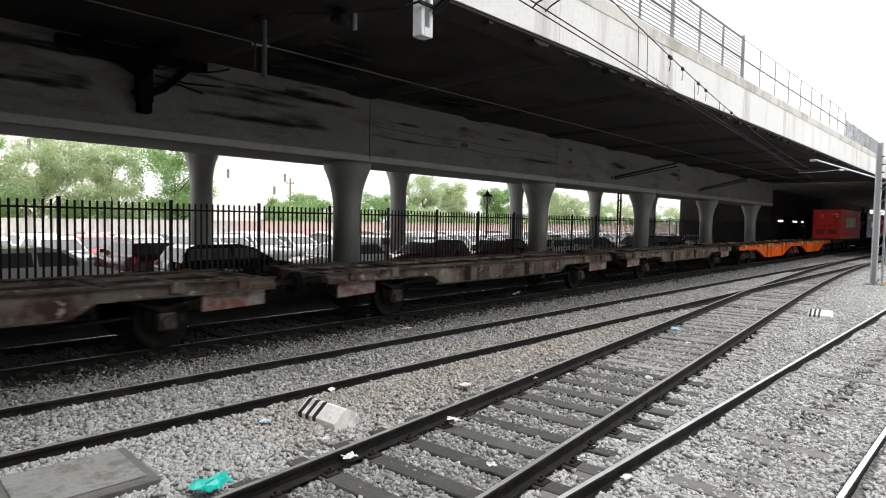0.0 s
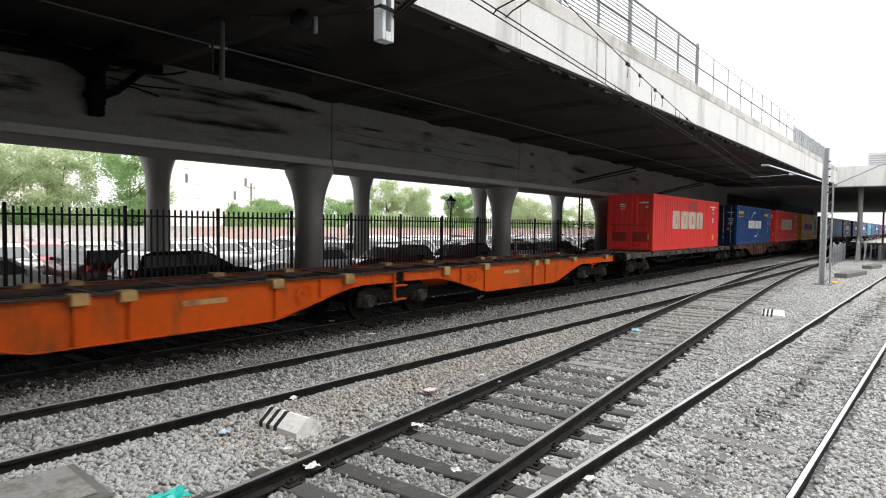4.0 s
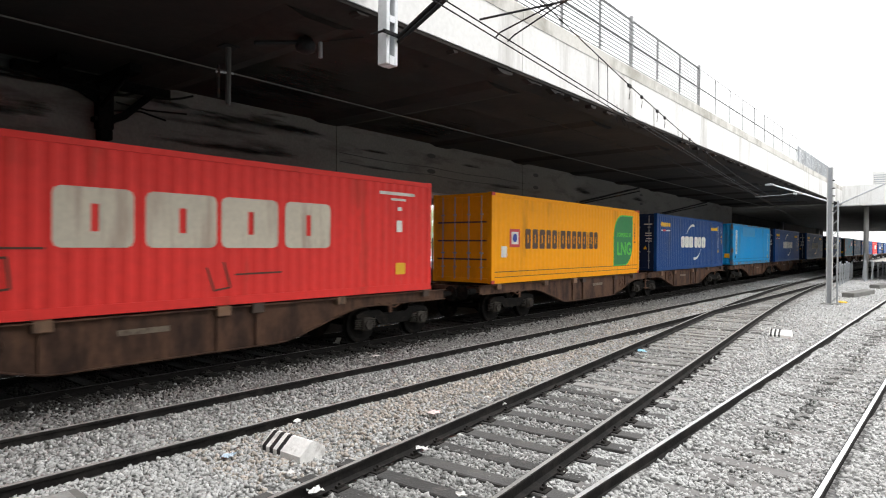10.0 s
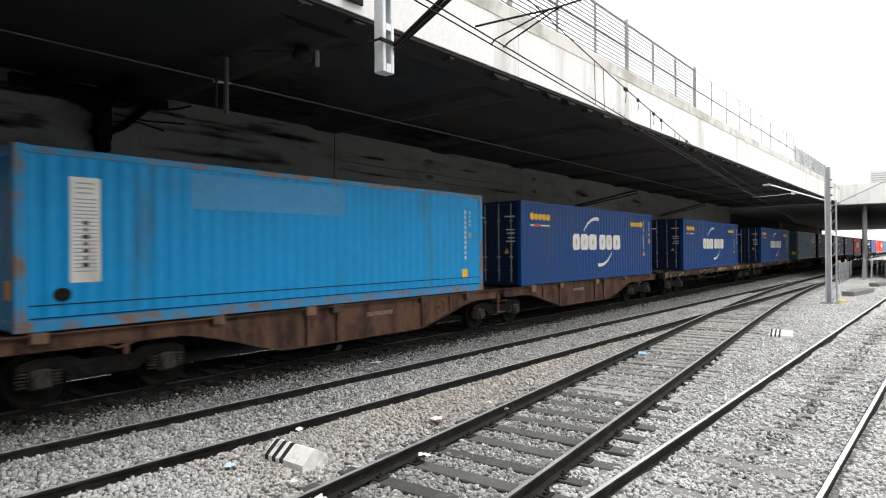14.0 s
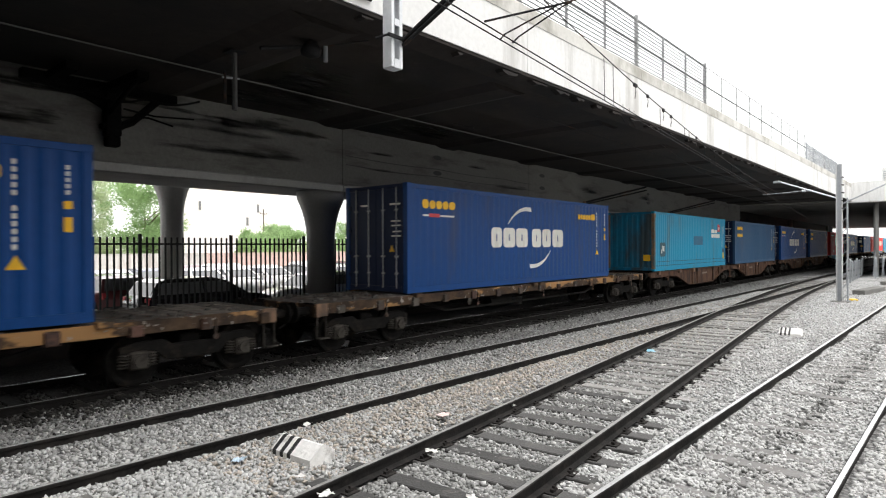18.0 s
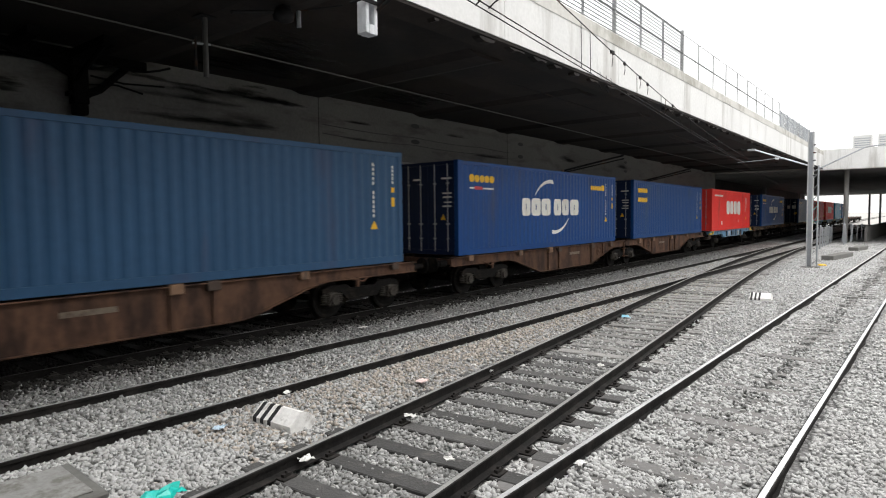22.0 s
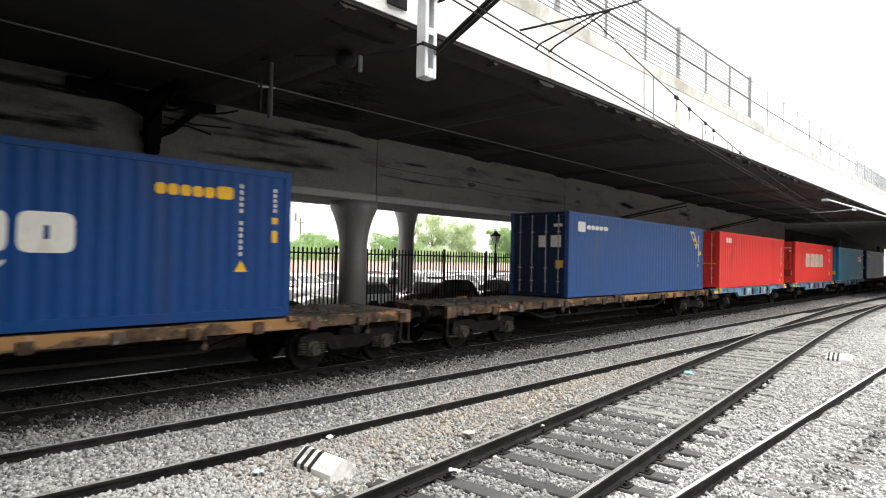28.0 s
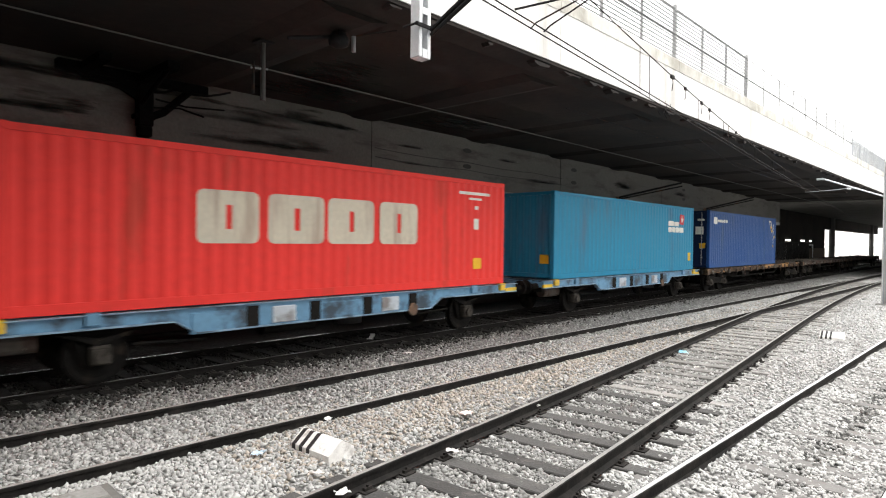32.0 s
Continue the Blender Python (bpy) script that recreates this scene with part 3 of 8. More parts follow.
def smear_material(name, color, dense):
    """Soot that thins out towards the edges of its patch and breaks up in drawn-out streaks."""
    m = surface(name, color, 0.95, vary=0.3, grain=10, bump=0.0)
    n, l = m.node_tree.nodes, m.node_tree.links
    co = n["Texture Coordinate"]
    sep = n.new("ShaderNodeSeparateXYZ")
    l.new(co.outputs["Generated"], sep.inputs["Vector"])

    def op(kind, a, b=None):
        k = n.new("ShaderNodeMath")
        k.operation, k.use_clamp = kind, True
        for i, v in enumerate((a, b)):
            if v is None:
                continue
            if isinstance(v, float):
                k.inputs[i].default_value = v
            else:
                l.new(v, k.inputs[i])
        return k.outputs[0]

    fall = None
    for axis in ("X", "Z"):
        v = sep.outputs[axis]
        bell = op("MULTIPLY", op("MULTIPLY", v, 4.0 if axis == "Z" else 1.0), op("SUBTRACT", 1.0, v))
        bell = op("MULTIPLY", bell, 1.0 if axis == "Z" else 4.0)
        fall = bell if fall is None else op("MULTIPLY", fall, bell)
    mp = n.new("ShaderNodeMapping")
    mp.inputs["Scale"].default_value = (0.35, 1.0, 2.6)
    l.new(co.outputs["Object"], mp.inputs["Vector"])
    tex = n.new("ShaderNodeTexNoise")
    tex.inputs["Scale"].default_value, tex.inputs["Detail"].default_value, tex.inputs["Roughness"].default_value = 1.6, 7.0, 0.6
    l.new(mp.outputs["Vector"], tex.inputs["Vector"])
    cut = n.new("ShaderNodeMapRange")
    cut.inputs["From Min"].default_value, cut.inputs["From Max"].default_value = 0.62 - dense, 0.95 - dense
    sum_ = n.new("ShaderNodeMath")
    sum_.operation = "MULTIPLY_ADD"
    l.new(fall, sum_.inputs[0])
    sum_.inputs[1].default_value = 0.55
    l.new(tex.outputs["Fac"], sum_.inputs[2])
    low = n.new("ShaderNodeMath")
    low.operation = "SUBTRACT"
    l.new(sum_.outputs[0], low.inputs[0])
    low.inputs[1].default_value = 0.30
    l.new(low.outputs[0], cut.inputs["Value"])
    clear, mix = n.new("ShaderNodeBsdfTransparent"), n.new("ShaderNodeMixShader")
    l.new(op("MULTIPLY", cut.outputs["Result"], op("MULTIPLY", fall, 6.0)), mix.inputs["Fac"])
    l.new(clear.outputs["BSDF"], mix.inputs[1])
    l.new(n["Principled BSDF"].outputs["BSDF"], mix.inputs[2])
    l.new(mix.outputs["Shader"], n["Material Output"].inputs["Surface"])
    return m


M["soot_smear"] = smear_material("soot_smear", (0.008, 0.0076, 0.007), 0.28)
M["soot_veil"] = smear_material("soot_veil", (0.016, 0.015, 0.014), 0.2)
M["car_glass"].node_tree.nodes["Principled BSDF"].inputs["Specular IOR Level"].default_value = 1.0
M["lamp_glow"] = glass_material("lamp_glow", (0.8, 0.8, 0.8), 0.4)
M["lamp_glow"].node_tree.nodes["Principled BSDF"].inputs["Emission Color"].default_value = (1, 0.97, 0.92, 1)
M["lamp_glow"].node_tree.nodes["Principled BSDF"].inputs["Emission Strength"].default_value = 1.5
for name in ("leaf", "leaf_pale"):  # leaves let light through
    nodes, links = M[name].node_tree.nodes, M[name].node_tree.links
    through_leaf, half = nodes.new("ShaderNodeBsdfTranslucent"), nodes.new("ShaderNodeMixShader")
    through_leaf.inputs["Color"].default_value = (0.40, 0.57, 0.26, 1) if name == "leaf" else (0.58, 0.67, 0.42, 1)
    half.inputs["Fac"].default_value = 0.6
    links.new(nodes["Principled BSDF"].outputs["BSDF"], half.inputs[1])
    links.new(through_leaf.outputs["BSDF"], half.inputs[2])
    links.new(half.outputs["Shader"], nodes["Material Output"].inputs["Surface"])


# ---- mesh helpers ----
class Shape:
    """Gathers boxes, tubes and prisms into one mesh."""

    def __init__(self):
        self.v, self.f = [], []

    def add(self, verts, faces):
        k = len(self.v)
        self.v += [tuple(p) for p in verts]
        self.f += [tuple(i + k for i in face) for face in faces]
        return self

    def box(self, x0, x1, y0, y1, z0, z1, c=0.0):
        """A box; c: chamfer of all its edges."""
        if not c:
            v = [(x, y, z) for x in (x0, x1) for y in (y0, y1) for z in (z0, z1)]
            return self.add(v, [(0, 1, 3, 2), (4, 6, 7, 5), (0, 4, 5, 1), (2, 3, 7, 6), (0, 2, 6, 4), (1, 5, 7, 3)])
        bm = bmesh.new()
        bmesh.ops.create_cube(bm, size=1.0, matrix=Matrix.Translation(((x0 + x1) / 2, (y0 + y1) / 2, (z0 + z1) / 2)) @ Matrix.Diagonal((x1 - x0, y1 - y0, z1 - z0, 1)))
        bmesh.ops.bevel(bm, geom=bm.edges[:], offset=c, segments=1, affect="EDGES", clamp_overlap=True)
        bm.verts.index_update()
        self.add([p.co for p in bm.verts], [[p.index for p in face.verts] for face in bm.faces])
        bm.free()
        return self

    def prism(self, outline, a, b, axis="y"):
        """A closed outline in the plane across the axis, pushed from a to b. Outline points: (x, z) for y, (y, z) for x, (x, y) for z."""
        put = {"y": lambda p, d: (p[0], d, p[1]), "x": lambda p, d: (d, p[0], p[1]), "z": lambda p, d: (p[0], p[1], d)}[axis]
        n = len(outline)
        v = [put(p, a) for p in outline] + [put(p, b) for p in outline]
        return self.add(v, [tuple(range(n))[::-1], tuple(range(n, 2 * n))] + [(i, (i + 1) % n, n + (i + 1) % n, n + i) for i in range(n)])

    def tube(self, p, q, r, n=8, r2=None):
        p, q = Vector(p), Vector(q)
        turn = (q - p).to_track_quat("Z", "Y").to_matrix()
        r2 = r if r2 is None else r2
        v = []
        for c, rad in ((p, r), (q, r2)):
            v += [c + turn @ Vector((rad * math.cos(2 * math.pi * i / n), rad * math.sin(2 * math.pi * i / n), 0)) for i in range(n)]
        return self.add(v, [tuple(range(n))[::-1], tuple(range(n, 2 * n))] + [(i, (i + 1) % n, n + (i + 1) % n, n + i) for i in range(n)])

    def lathe(self, profile, n=24, at=(0, 0, 0), axis="z"):
        """Radius and height pairs turned round an axis, closed at both ends."""
        v, f = [], []
        for r, h in profile:
            for i in range(n):
                a = 2 * math.pi * i / n
                p = (r * math.cos(a), r * math.sin(a), h) if axis == "z" else (r * math.cos(a), h, r * math.sin(a))
                v.append((p[0] + at[0], p[1] + at[1], p[2] + at[2]))
        for k in range(len(profile) - 1):
            f += [(k * n + i, k * n + (i + 1) % n, (k + 1) * n + (i + 1) % n, (k + 1) * n + i) for i in range(n)]
        f += [tuple(range(n))[::-1], tuple(range((len(profile) - 1) * n, len(profile) * n))]
        return self.add(v, f)

    def sweep(self, points, r, n=6):
        """One round bar along a line of points."""
        pts = [Vector(p) for p in points]
        v = []
        for i, p in enumerate(pts):
            turn = (pts[min(i + 1, len(pts) - 1)] - pts[max(i - 1, 0)]).to_track_quat("Z", "Y").to_matrix()
            v += [p + turn @ Vector((r * math.cos(2 * math.pi * k / n), r * math.sin(2 * math.pi * k / n), 0)) for k in range(n)]
        m = len(pts)
        f = [(i * n + k, i * n + (k + 1) % n, (i + 1) * n + (k + 1) % n, (i + 1) * n + k) for i in range(m - 1) for k in range(n)]
        return self.add(v, f + [tuple(range(n))[::-1], tuple(range((m - 1) * n, m * n))])

    def mesh(self, name, material, smooth=False):
        me = bpy.data.meshes.new(name)
        me.from_pydata(self.v, [], self.f)
        me.materials.append(M[material])
        bm = bmesh.new()
        bm.from_mesh(me)
        bmesh.ops.recalc_face_normals(bm, faces=bm.faces[:])
        bm.to_mesh(me)
        bm.free()
        if smooth:
            me.polygons.foreach_set("use_smooth", [True] * len(me.polygons))
        return me


def thing(name, m, label, category, group="", kind=""):
    ob = tagged(new(name), label, category, group, kind)
    ob.empty_display_size = 0.2
    ob.matrix_basis = m
    return ob


def part(name, shape, material, parent, label="", at=None, smooth=False):
    """Links a shape, or a mesh already made, as one part under its thing."""
    me = shape.mesh(name, material, smooth) if isinstance(shape, Shape) else shape
    ob = new(name, me)
    ob.parent = parent
    if at is not None:
        ob.matrix_basis = at if isinstance(at, Matrix) else Matrix.Translation(at)
    return tagged(ob, label) if label else ob


def solo(name, shape, material, m, label, category, group="", kind="", smooth=False):
    ob = new(name, shape.mesh(name, material, smooth) if isinstance(shape, Shape) else shape)
    ob.matrix_basis = m
    return tagged(ob, label, category, group, kind)


ORIGIN = Matrix.Identity(4)

# ---- ground and tracks ----
RAIL = 0.87  # half the distance between rail centres, broad gauge
FORM = -0.115  # top of the ballast under rail level


def lay(x, y):
    """Height of the ballast: higher between the lines, lower on the siding's sleepers and beside the train."""
    z = FORM
    d = abs(y - line_3(x))
    if d < 1.6:
        z -= 0.085 * min(1.0, (1.6 - d) / 0.25)
    d = abs(y - line_4(x))
    if d < 0.8:
        z -= 0.08 * min(1.0, (0.8 - d) / 0.3)
    if y > 9.9:
        z -= 0.02 * min(1.0, (y - 9.9) / 0.6)
    return z


def line_1(x):
    return 11.90


def line_2(x):
    return 8.00 - 0.0234 * x


def line_3(x):
    """The siding: straight, then a curve that runs into line 2."""
    return 3.70 + 0.0807 * x if x < 22 else line_2(x) - 0.00135 * max(0.0, 60.6 - x) ** 2


def line_4(x):
    return 1.90 - 0.0315 * x


solo("ground", Shape().box(-1500, 3000, -1500, 1500, -0.9, -0.34), "earth", ORIGIN, "bare trodden earth ground reaching to the horizon", "ground", kind="structure")

bed = Shape()
bx = [x * 0.5 for x in range(-60, 300)]
by = [-20 + 1.0 * k for k in range(20)] + [y * 0.2 for y in range(0, 80)]
bv = [(x, y, lay(x, y) - 0.012 + 0.018 * noise.noise(Vector((x * 0.7, y * 0.7, 0))) + 0.012 * noise.noise(Vector((x * 2.1, y * 2.1, 3)))) for x in bx for y in by]
ny = len(by)
bed.add(bv, [(i * ny + j, (i + 1) * ny + j, (i + 1) * ny + j + 1, i * ny + j + 1) for i in range(len(bx) - 1) for j in range(ny - 1)])
ballast_bed = solo("ballast_bed", bed, "ballast", ORIGIN, "bed of pale grey crushed-stone ballast between the tracks", "ballast", kind="structure", smooth=True)
ballast_bed.data.materials.append(M["ballast_shade"])
ballast_bed.data.materials.append(M["ballast_grey"])
ballast_bed.data.materials.append(M["ballast_gap"])
ballast_bed.data.materials.append(M["greasy_ballast"])
bed_rng = random.Random(11)
for face in ballast_bed.data.polygons:
    # beyond this edge the bed's colour holds the shade under the train
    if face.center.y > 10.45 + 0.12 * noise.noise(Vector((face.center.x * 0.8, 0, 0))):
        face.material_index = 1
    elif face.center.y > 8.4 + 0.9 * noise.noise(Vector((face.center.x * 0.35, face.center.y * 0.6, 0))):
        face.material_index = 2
    elif face.center.length < (13 + 13 * bed_rng.random() + 4 * (face.center.y > 4.5) if face.center.x > 0 and face.center.y > -0.5 else 6.5) + 3 * noise.noise(Vector((face.center.x * 0.3, face.center.y * 0.8, 2))):
        face.material_index = 3
    if 1 < face.center.x < 45 and abs(face.center.y - line_4(face.center.x)) < 0.13 + 0.16 * noise.noise(Vector((face.center.x * 0.7, 0, 9))):
        face.material_index = 4

RAIL_SECTION = [(-0.07, -0.16), (0.07, -0.16), (0.07, -0.148), (0.012, -0.125), (0.010, -0.045), (0.034, -0.034), (0.036, -0.006), (0.028, 0.0), (-0.028, 0.0), (-0.036, -0.006), (-0.034, -0.034), (-0.010, -0.045), (-0.012, -0.125), (-0.07, -0.148)]


def ribbon(line, side, xs, section):
    """A section carried along a line at a sideways distance from it."""
    s, k = Shape(), len(section)
    v = []
    for x in xs:
        slope = (line(x + 0.05) - line(x - 0.05)) / 0.1
        g = math.hypot(1, slope)
        v += [(x - slope / g * (side + u), line(x) + (side + u) / g, z) for u, z in section]
    f = [(i * k + j, (i + 1) * k + j, (i + 1) * k + (j + 1) % k, i * k + (j + 1) % k) for i in range(len(xs) - 1) for j in range(k)]
    f += [tuple(range(k)), tuple(range((len(xs) - 1) * k, len(xs) * k))[::-1]]
    return s.add(v, f)


def track(name, line, x0, x1, step, head, sleeper, sleeper_top, first, last, pitch, half, label, steel="rail_rust"):
    t = thing(name, ORIGIN, label, "railway track", "railway tracks", "structure")
    xs = [x0 + i * step for i in range(int((x1 - x0) / step) + 1)]
    for side in (-RAIL, RAIL):
        r = part("rail", ribbon(line, side, xs, RAIL_SECTION), steel, t, "rusty steel rail")
        u = 0.024 if head == "rail_polished" else 0.02 if head == "rail_mirror" else 0.023
        # the near head takes the dim copy: its dark reflection is painted in
        part("running_surface", ribbon(line, side, xs, [(-u - 0.006, -0.008), (u + 0.006, -0.008), (u, 0.002), (-u, 0.002)]), "rail_dim_reflection" if head == "rail_mirror" and side < 0 else head, r, "worn steel rail head")
    wood = Shape().box(-0.12, 0.12, -half, half, -0.16, 0.0, 0.012).mesh("sleeper", sleeper)
    pale = Shape().box(-0.12, 0.12, -half, half, -0.16, 0.0, 0.012).mesh("sleeper", "sleeper_grey") if sleeper == "sleeper_wood" else wood
    plate = Shape().box(-0.09, 0.09, -0.17, 0.17, 0.0, 0.018, 0.004).box(-0.05, 0.05, 0.085, 0.125, 0.018, 0.05).box(-0.05, 0.05, -0.125, -0.085, 0.018, 0.05)
    plate = plate.tube((0, 0.105, 0.05), (0, 0.105, 0.075), 0.016, 6).tube((0, -0.105, 0.05), (0, -0.105, 0.075), 0.016, 6).mesh("rail_clip", "rail_rust")
    rng = random.Random(len(label))
    for i in range(int((last - first) / pitch)):
        x = first + i * pitch + rng.uniform(-0.03, 0.03)
        a = math.degrees(math.atan((line(x + 0.1) - line(x - 0.1)) / 0.2)) + rng.uniform(-1.2, 1.2)
        s = part("sleeper", wood if x < 9 + 2 * rng.random() else pale, sleeper, t, at=pose(x, line(x) + rng.uniform(-0.04, 0.04), sleeper_top + rng.uniform(-0.012, 0.006) - (0.025 * rng.random() if x > 9 else 0.0), 0, 0, a))
        if 0 < x < 16 and sleeper_top > -0.17:
            for side in (-RAIL, RAIL):
                part("rail_clip", plate, "rail_rust", s, at=(0, side, 0.0))
    return t


# steel and sleepers here are coloured dark for the shade below the wagons
track("train_track", line_1, -420, 420, 20, "rail_mirror", "sleeper_shade", -0.105, -2, 62, 0.62, 1.3, "main railway track under the viaduct with oily sleepers", "rail_shade")
track("middle_track", line_2, -40, 180, 4, "rail_dull", "sleeper_wood", -0.20, 40, 64, 0.65, 1.3, "dull rusty railway track half buried in ballast")
track("siding_track", line_3, -20, 60, 1, "rail_dull", "sleeper_wood", -0.166, -8.18, 52, 0.62, 1.35, "siding track on weathered wooden sleepers joining the next line")
track("platform_track", line_4, -20, 200, 4, "rail_polished", "sleeper_concrete", -0.178, -7.68, 60, 0.62, 1.3, "railway track with polished rail heads and half buried sleepers")


def scatter_stones(count):
    """Loose ballast stones, thick close by and thinner far off."""
    rng = np.random.default_rng(5)
    cube = np.array([(x, y, z) for x in (-1, 1) for y in (-1, 1) for z in (-1, 1)], float)
    tri = np.array([(0, 1, 3), (0, 3, 2), (4, 6, 7), (4, 7, 5), (0, 4, 5), (0, 5, 1), (2, 3, 7), (2, 7, 6), (0, 2, 6), (0, 6, 4), (1, 5, 7), (1, 7, 3)])
    r = np.exp(rng.uniform(math.log(3.2), math.log(48), count))
    a = np.radians(rng.uniform(-12, 92, count))
    x, y = r * np.cos(a), r * np.sin(a)
    near, turn = 7.5 * np.sqrt(rng.random(count // 5)), rng.uniform(0, 2 * math.pi, count // 5)  # and all round the stand
    out = (near < 3.2) | (turn > math.radians(92))
    x, y = np.concatenate([x, near[out] * np.cos(turn[out])]), np.concatenate([y, near[out] * np.sin(turn[out])])
    count = len(x)
    keep = (y < 13.2) & (np.random.default_rng(8).random(count) < np.where(x * np.cos(0.7) + y * np.sin(0.7) > 0, np.clip((np.hypot(x, y) - 3.0) / 3.0, 0.12, 1), 1))
    for line, cover in ((line_1, 0.2), (line_2, 0.85), (line_3, 0.06), (line_4, 0.4)):
        c = np.array([line(v) for v in x])
        for side in (-RAIL, RAIL):
            keep &= np.abs(y - c - side) > 0.085
        first, pitch = {line_1: (-2, 0.62), line_2: (40, 0.65), line_3: (-8.18, 0.62), line_4: (-7.68, 0.62)}[line]
        on = (np.abs(((x - first + pitch / 2) % pitch) - pitch / 2) < 0.12) & (np.abs(y - c) < 1.3) & (x > first)
        keep &= ~on | (rng.random(count) < np.where(x > 9, max(cover, 0.3), cover))
    x, y = x[keep], y[keep]
    n = len(x)
    size = rng.uniform(0.011, 0.024, n)
    v = cube[None] * (1 + rng.uniform(-0.45, 0.25, (n, 8, 3))) * (size[:, None] * rng.uniform(0.6, 1.4, (n, 3)) * (1.15, 1.15, 0.8))[:, None]
    q = rng.normal(size=(n, 4)) * (1.0, 0.35, 0.35, 1.0)  # broken stones lie mostly flat, turned any way
    q /= np.linalg.norm(q, axis=1, keepdims=True)
    w, i, j, k = q.T
    turn = np.stack([1 - 2 * (j * j + k * k), 2 * (i * j - k * w), 2 * (i * k + j * w), 2 * (i * j + k * w), 1 - 2 * (i * i + k * k), 2 * (j * k - i * w), 2 * (i * k - j * w), 2 * (j * k + i * w), 1 - 2 * (i * i + j * j)], -1).reshape(n, 3, 3)
    v = np.einsum("nab,nvb->nva", turn, v)
    z = np.array([lay(p, q) for p, q in zip(x, y)]) + rng.uniform(-0.016, 0.012, n)
    v += np.stack([x, y, z], -1)[:, None]
    grease_grey = np.array([abs(q - line_4(p) + 0.05 * math.sin(p * 1.3)) for p, q in zip(x, y)]) < rng.uniform(-0.1, 0.22, n)
    # stones that take the dark colour painted for the train's shade
    in_shade = y > 10.12 + rng.normal(0, 0.3, n)
    # the same darker grey, on more and more stones from y = 6.9 outwards
    grease_grey |= rng.random(n) < np.clip((y - 6.9) / 2.8, 0, 1) * 0.88
    grease_grey &= ~in_shade
    siding = np.array([abs(q - line_3(p)) for p, q in zip(x, y)])
    grease_grey |= (siding < 0.8) & (x < 26) & (rng.random(n) < 1.06 - 0.04 * x)
    grease_grey &= ~in_shade
    warm = ~in_shade & ~grease_grey & (np.abs(y - 6.3 - 0.02 * x) < rng.uniform(0, 1.7, n)) & (x > 3.5) & (rng.random(n) < np.clip((x - 1.0) / 8, 0.45, 0.88))
    mid = ~in_shade & ~grease_grey & ~warm & (rng.random(n) < np.clip((y - 3.0) / 3.5, 0, 1) * 0.65)
    for mask, name, material, label in ((in_shade, "oily_stones", "stones_dark", "ballast stones coloured dark for the shade under the train"), (warm, "beige_stones", "stones_beige", "beige ballast stones between two tracks"), (grease_grey, "greasy_stones", "stones_grease_grey", "greasy stones between the rails and darker grey stones towards the train"), (mid, "grey_stones", "stones_mid", "mid-grey ballast stones between the rails"), (~in_shade & ~warm & ~grease_grey & ~mid, "ballast_stones", "stones", "loose pale grey ballast stones between the rails")):
        k = int(mask.sum())
        f = (tri[None] + 8 * np.arange(k)[:, None, None]).reshape(-1, 3)
        me = bpy.data.meshes.new(name)
        me.vertices.add(k * 8)
        me.vertices.foreach_set("co", v[mask].reshape(-1))
        me.loops.add(len(f) * 3)
        me.loops.foreach_set("vertex_index", f.reshape(-1))
        me.polygons.add(len(f))
        me.polygons.foreach_set("loop_start", np.arange(0, len(f) * 3, 3))
        me.update(calc_edges=True)
        me.materials.append(M[material])
        tagged(new(name, me), label, "ballast", kind="stuff")


scatter_stones(190000)

# ---- viaduct over the train's track ----
SOFFIT, END, GIRDER = 6.24, 60.0, 14.45
EDGE_POSE = pose(0, 7.04, 0, 0, 0, -1.117)  # the free edge runs a little askew to the train's track


def edge(x):
    return 7.04 - 0.0195 * x


viaduct = thing("viaduct", ORIGIN, "sooty concrete viaduct on flared columns with a white parapet", "viaduct", kind="structure")
# slab, ribs and nosing carry soot plus painted shade in one dark colour
part("deck_slab", Shape().prism([(-260, edge(-260) + 0.32), (END, edge(END) + 0.32), (END, 24.7), (-260, 24.7)], SOFFIT, SOFFIT + 0.9, "z"), "concrete_soot_shade", viaduct, "concrete deck underside dark with soot and painted shade")
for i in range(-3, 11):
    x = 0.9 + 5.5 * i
    part("soffit_rib", Shape().prism([(x - 0.75, SOFFIT), (x - 0.35, SOFFIT - 0.09), (x + 0.35, SOFFIT - 0.09), (x + 0.75, SOFFIT)], 7.9, 14.4), "concrete_soot_shade", viaduct, "shallow cross rib dark with soot and painted shade")
for i in range(-3, 10):  # parapet in cast lengths with open joints
    x = 5.0 + 6.0 * i
    if x < END:
        e = min(x + 5.985, END)
        part("parapet_panel", Shape().prism([(0, 6.20), (0.45, 6.12), (0.45, 6.34), (0.30, 6.5), (0.30, 7.60), (0.04, 7.64), (0, 7.58)], x, e, "x"), "concrete_pale", viaduct, "white parapet panel streaked by rain", at=EDGE_POSE)
        part("coping", Shape().prism([(-0.014, 7.30), (-0.014, 7.605), (0.03, 7.652), (0.31, 7.612), (0.31, 7.596), (0.05, 7.63), (0.0, 7.58), (0.0, 7.30)], x, e, "x"), "coping", viaduct, "rain-stained coping band of the parapet", at=EDGE_POSE)
part("parapet_beyond", Shape().box(-260, -13.02, 0, 0.3, 6.12, 7.62), "concrete_pale", viaduct, at=EDGE_POSE)
part("girder_beyond", Shape().box(-260, -31.75, GIRDER, GIRDER + 1.1, 4.2, SOFFIT), "concrete", viaduct)
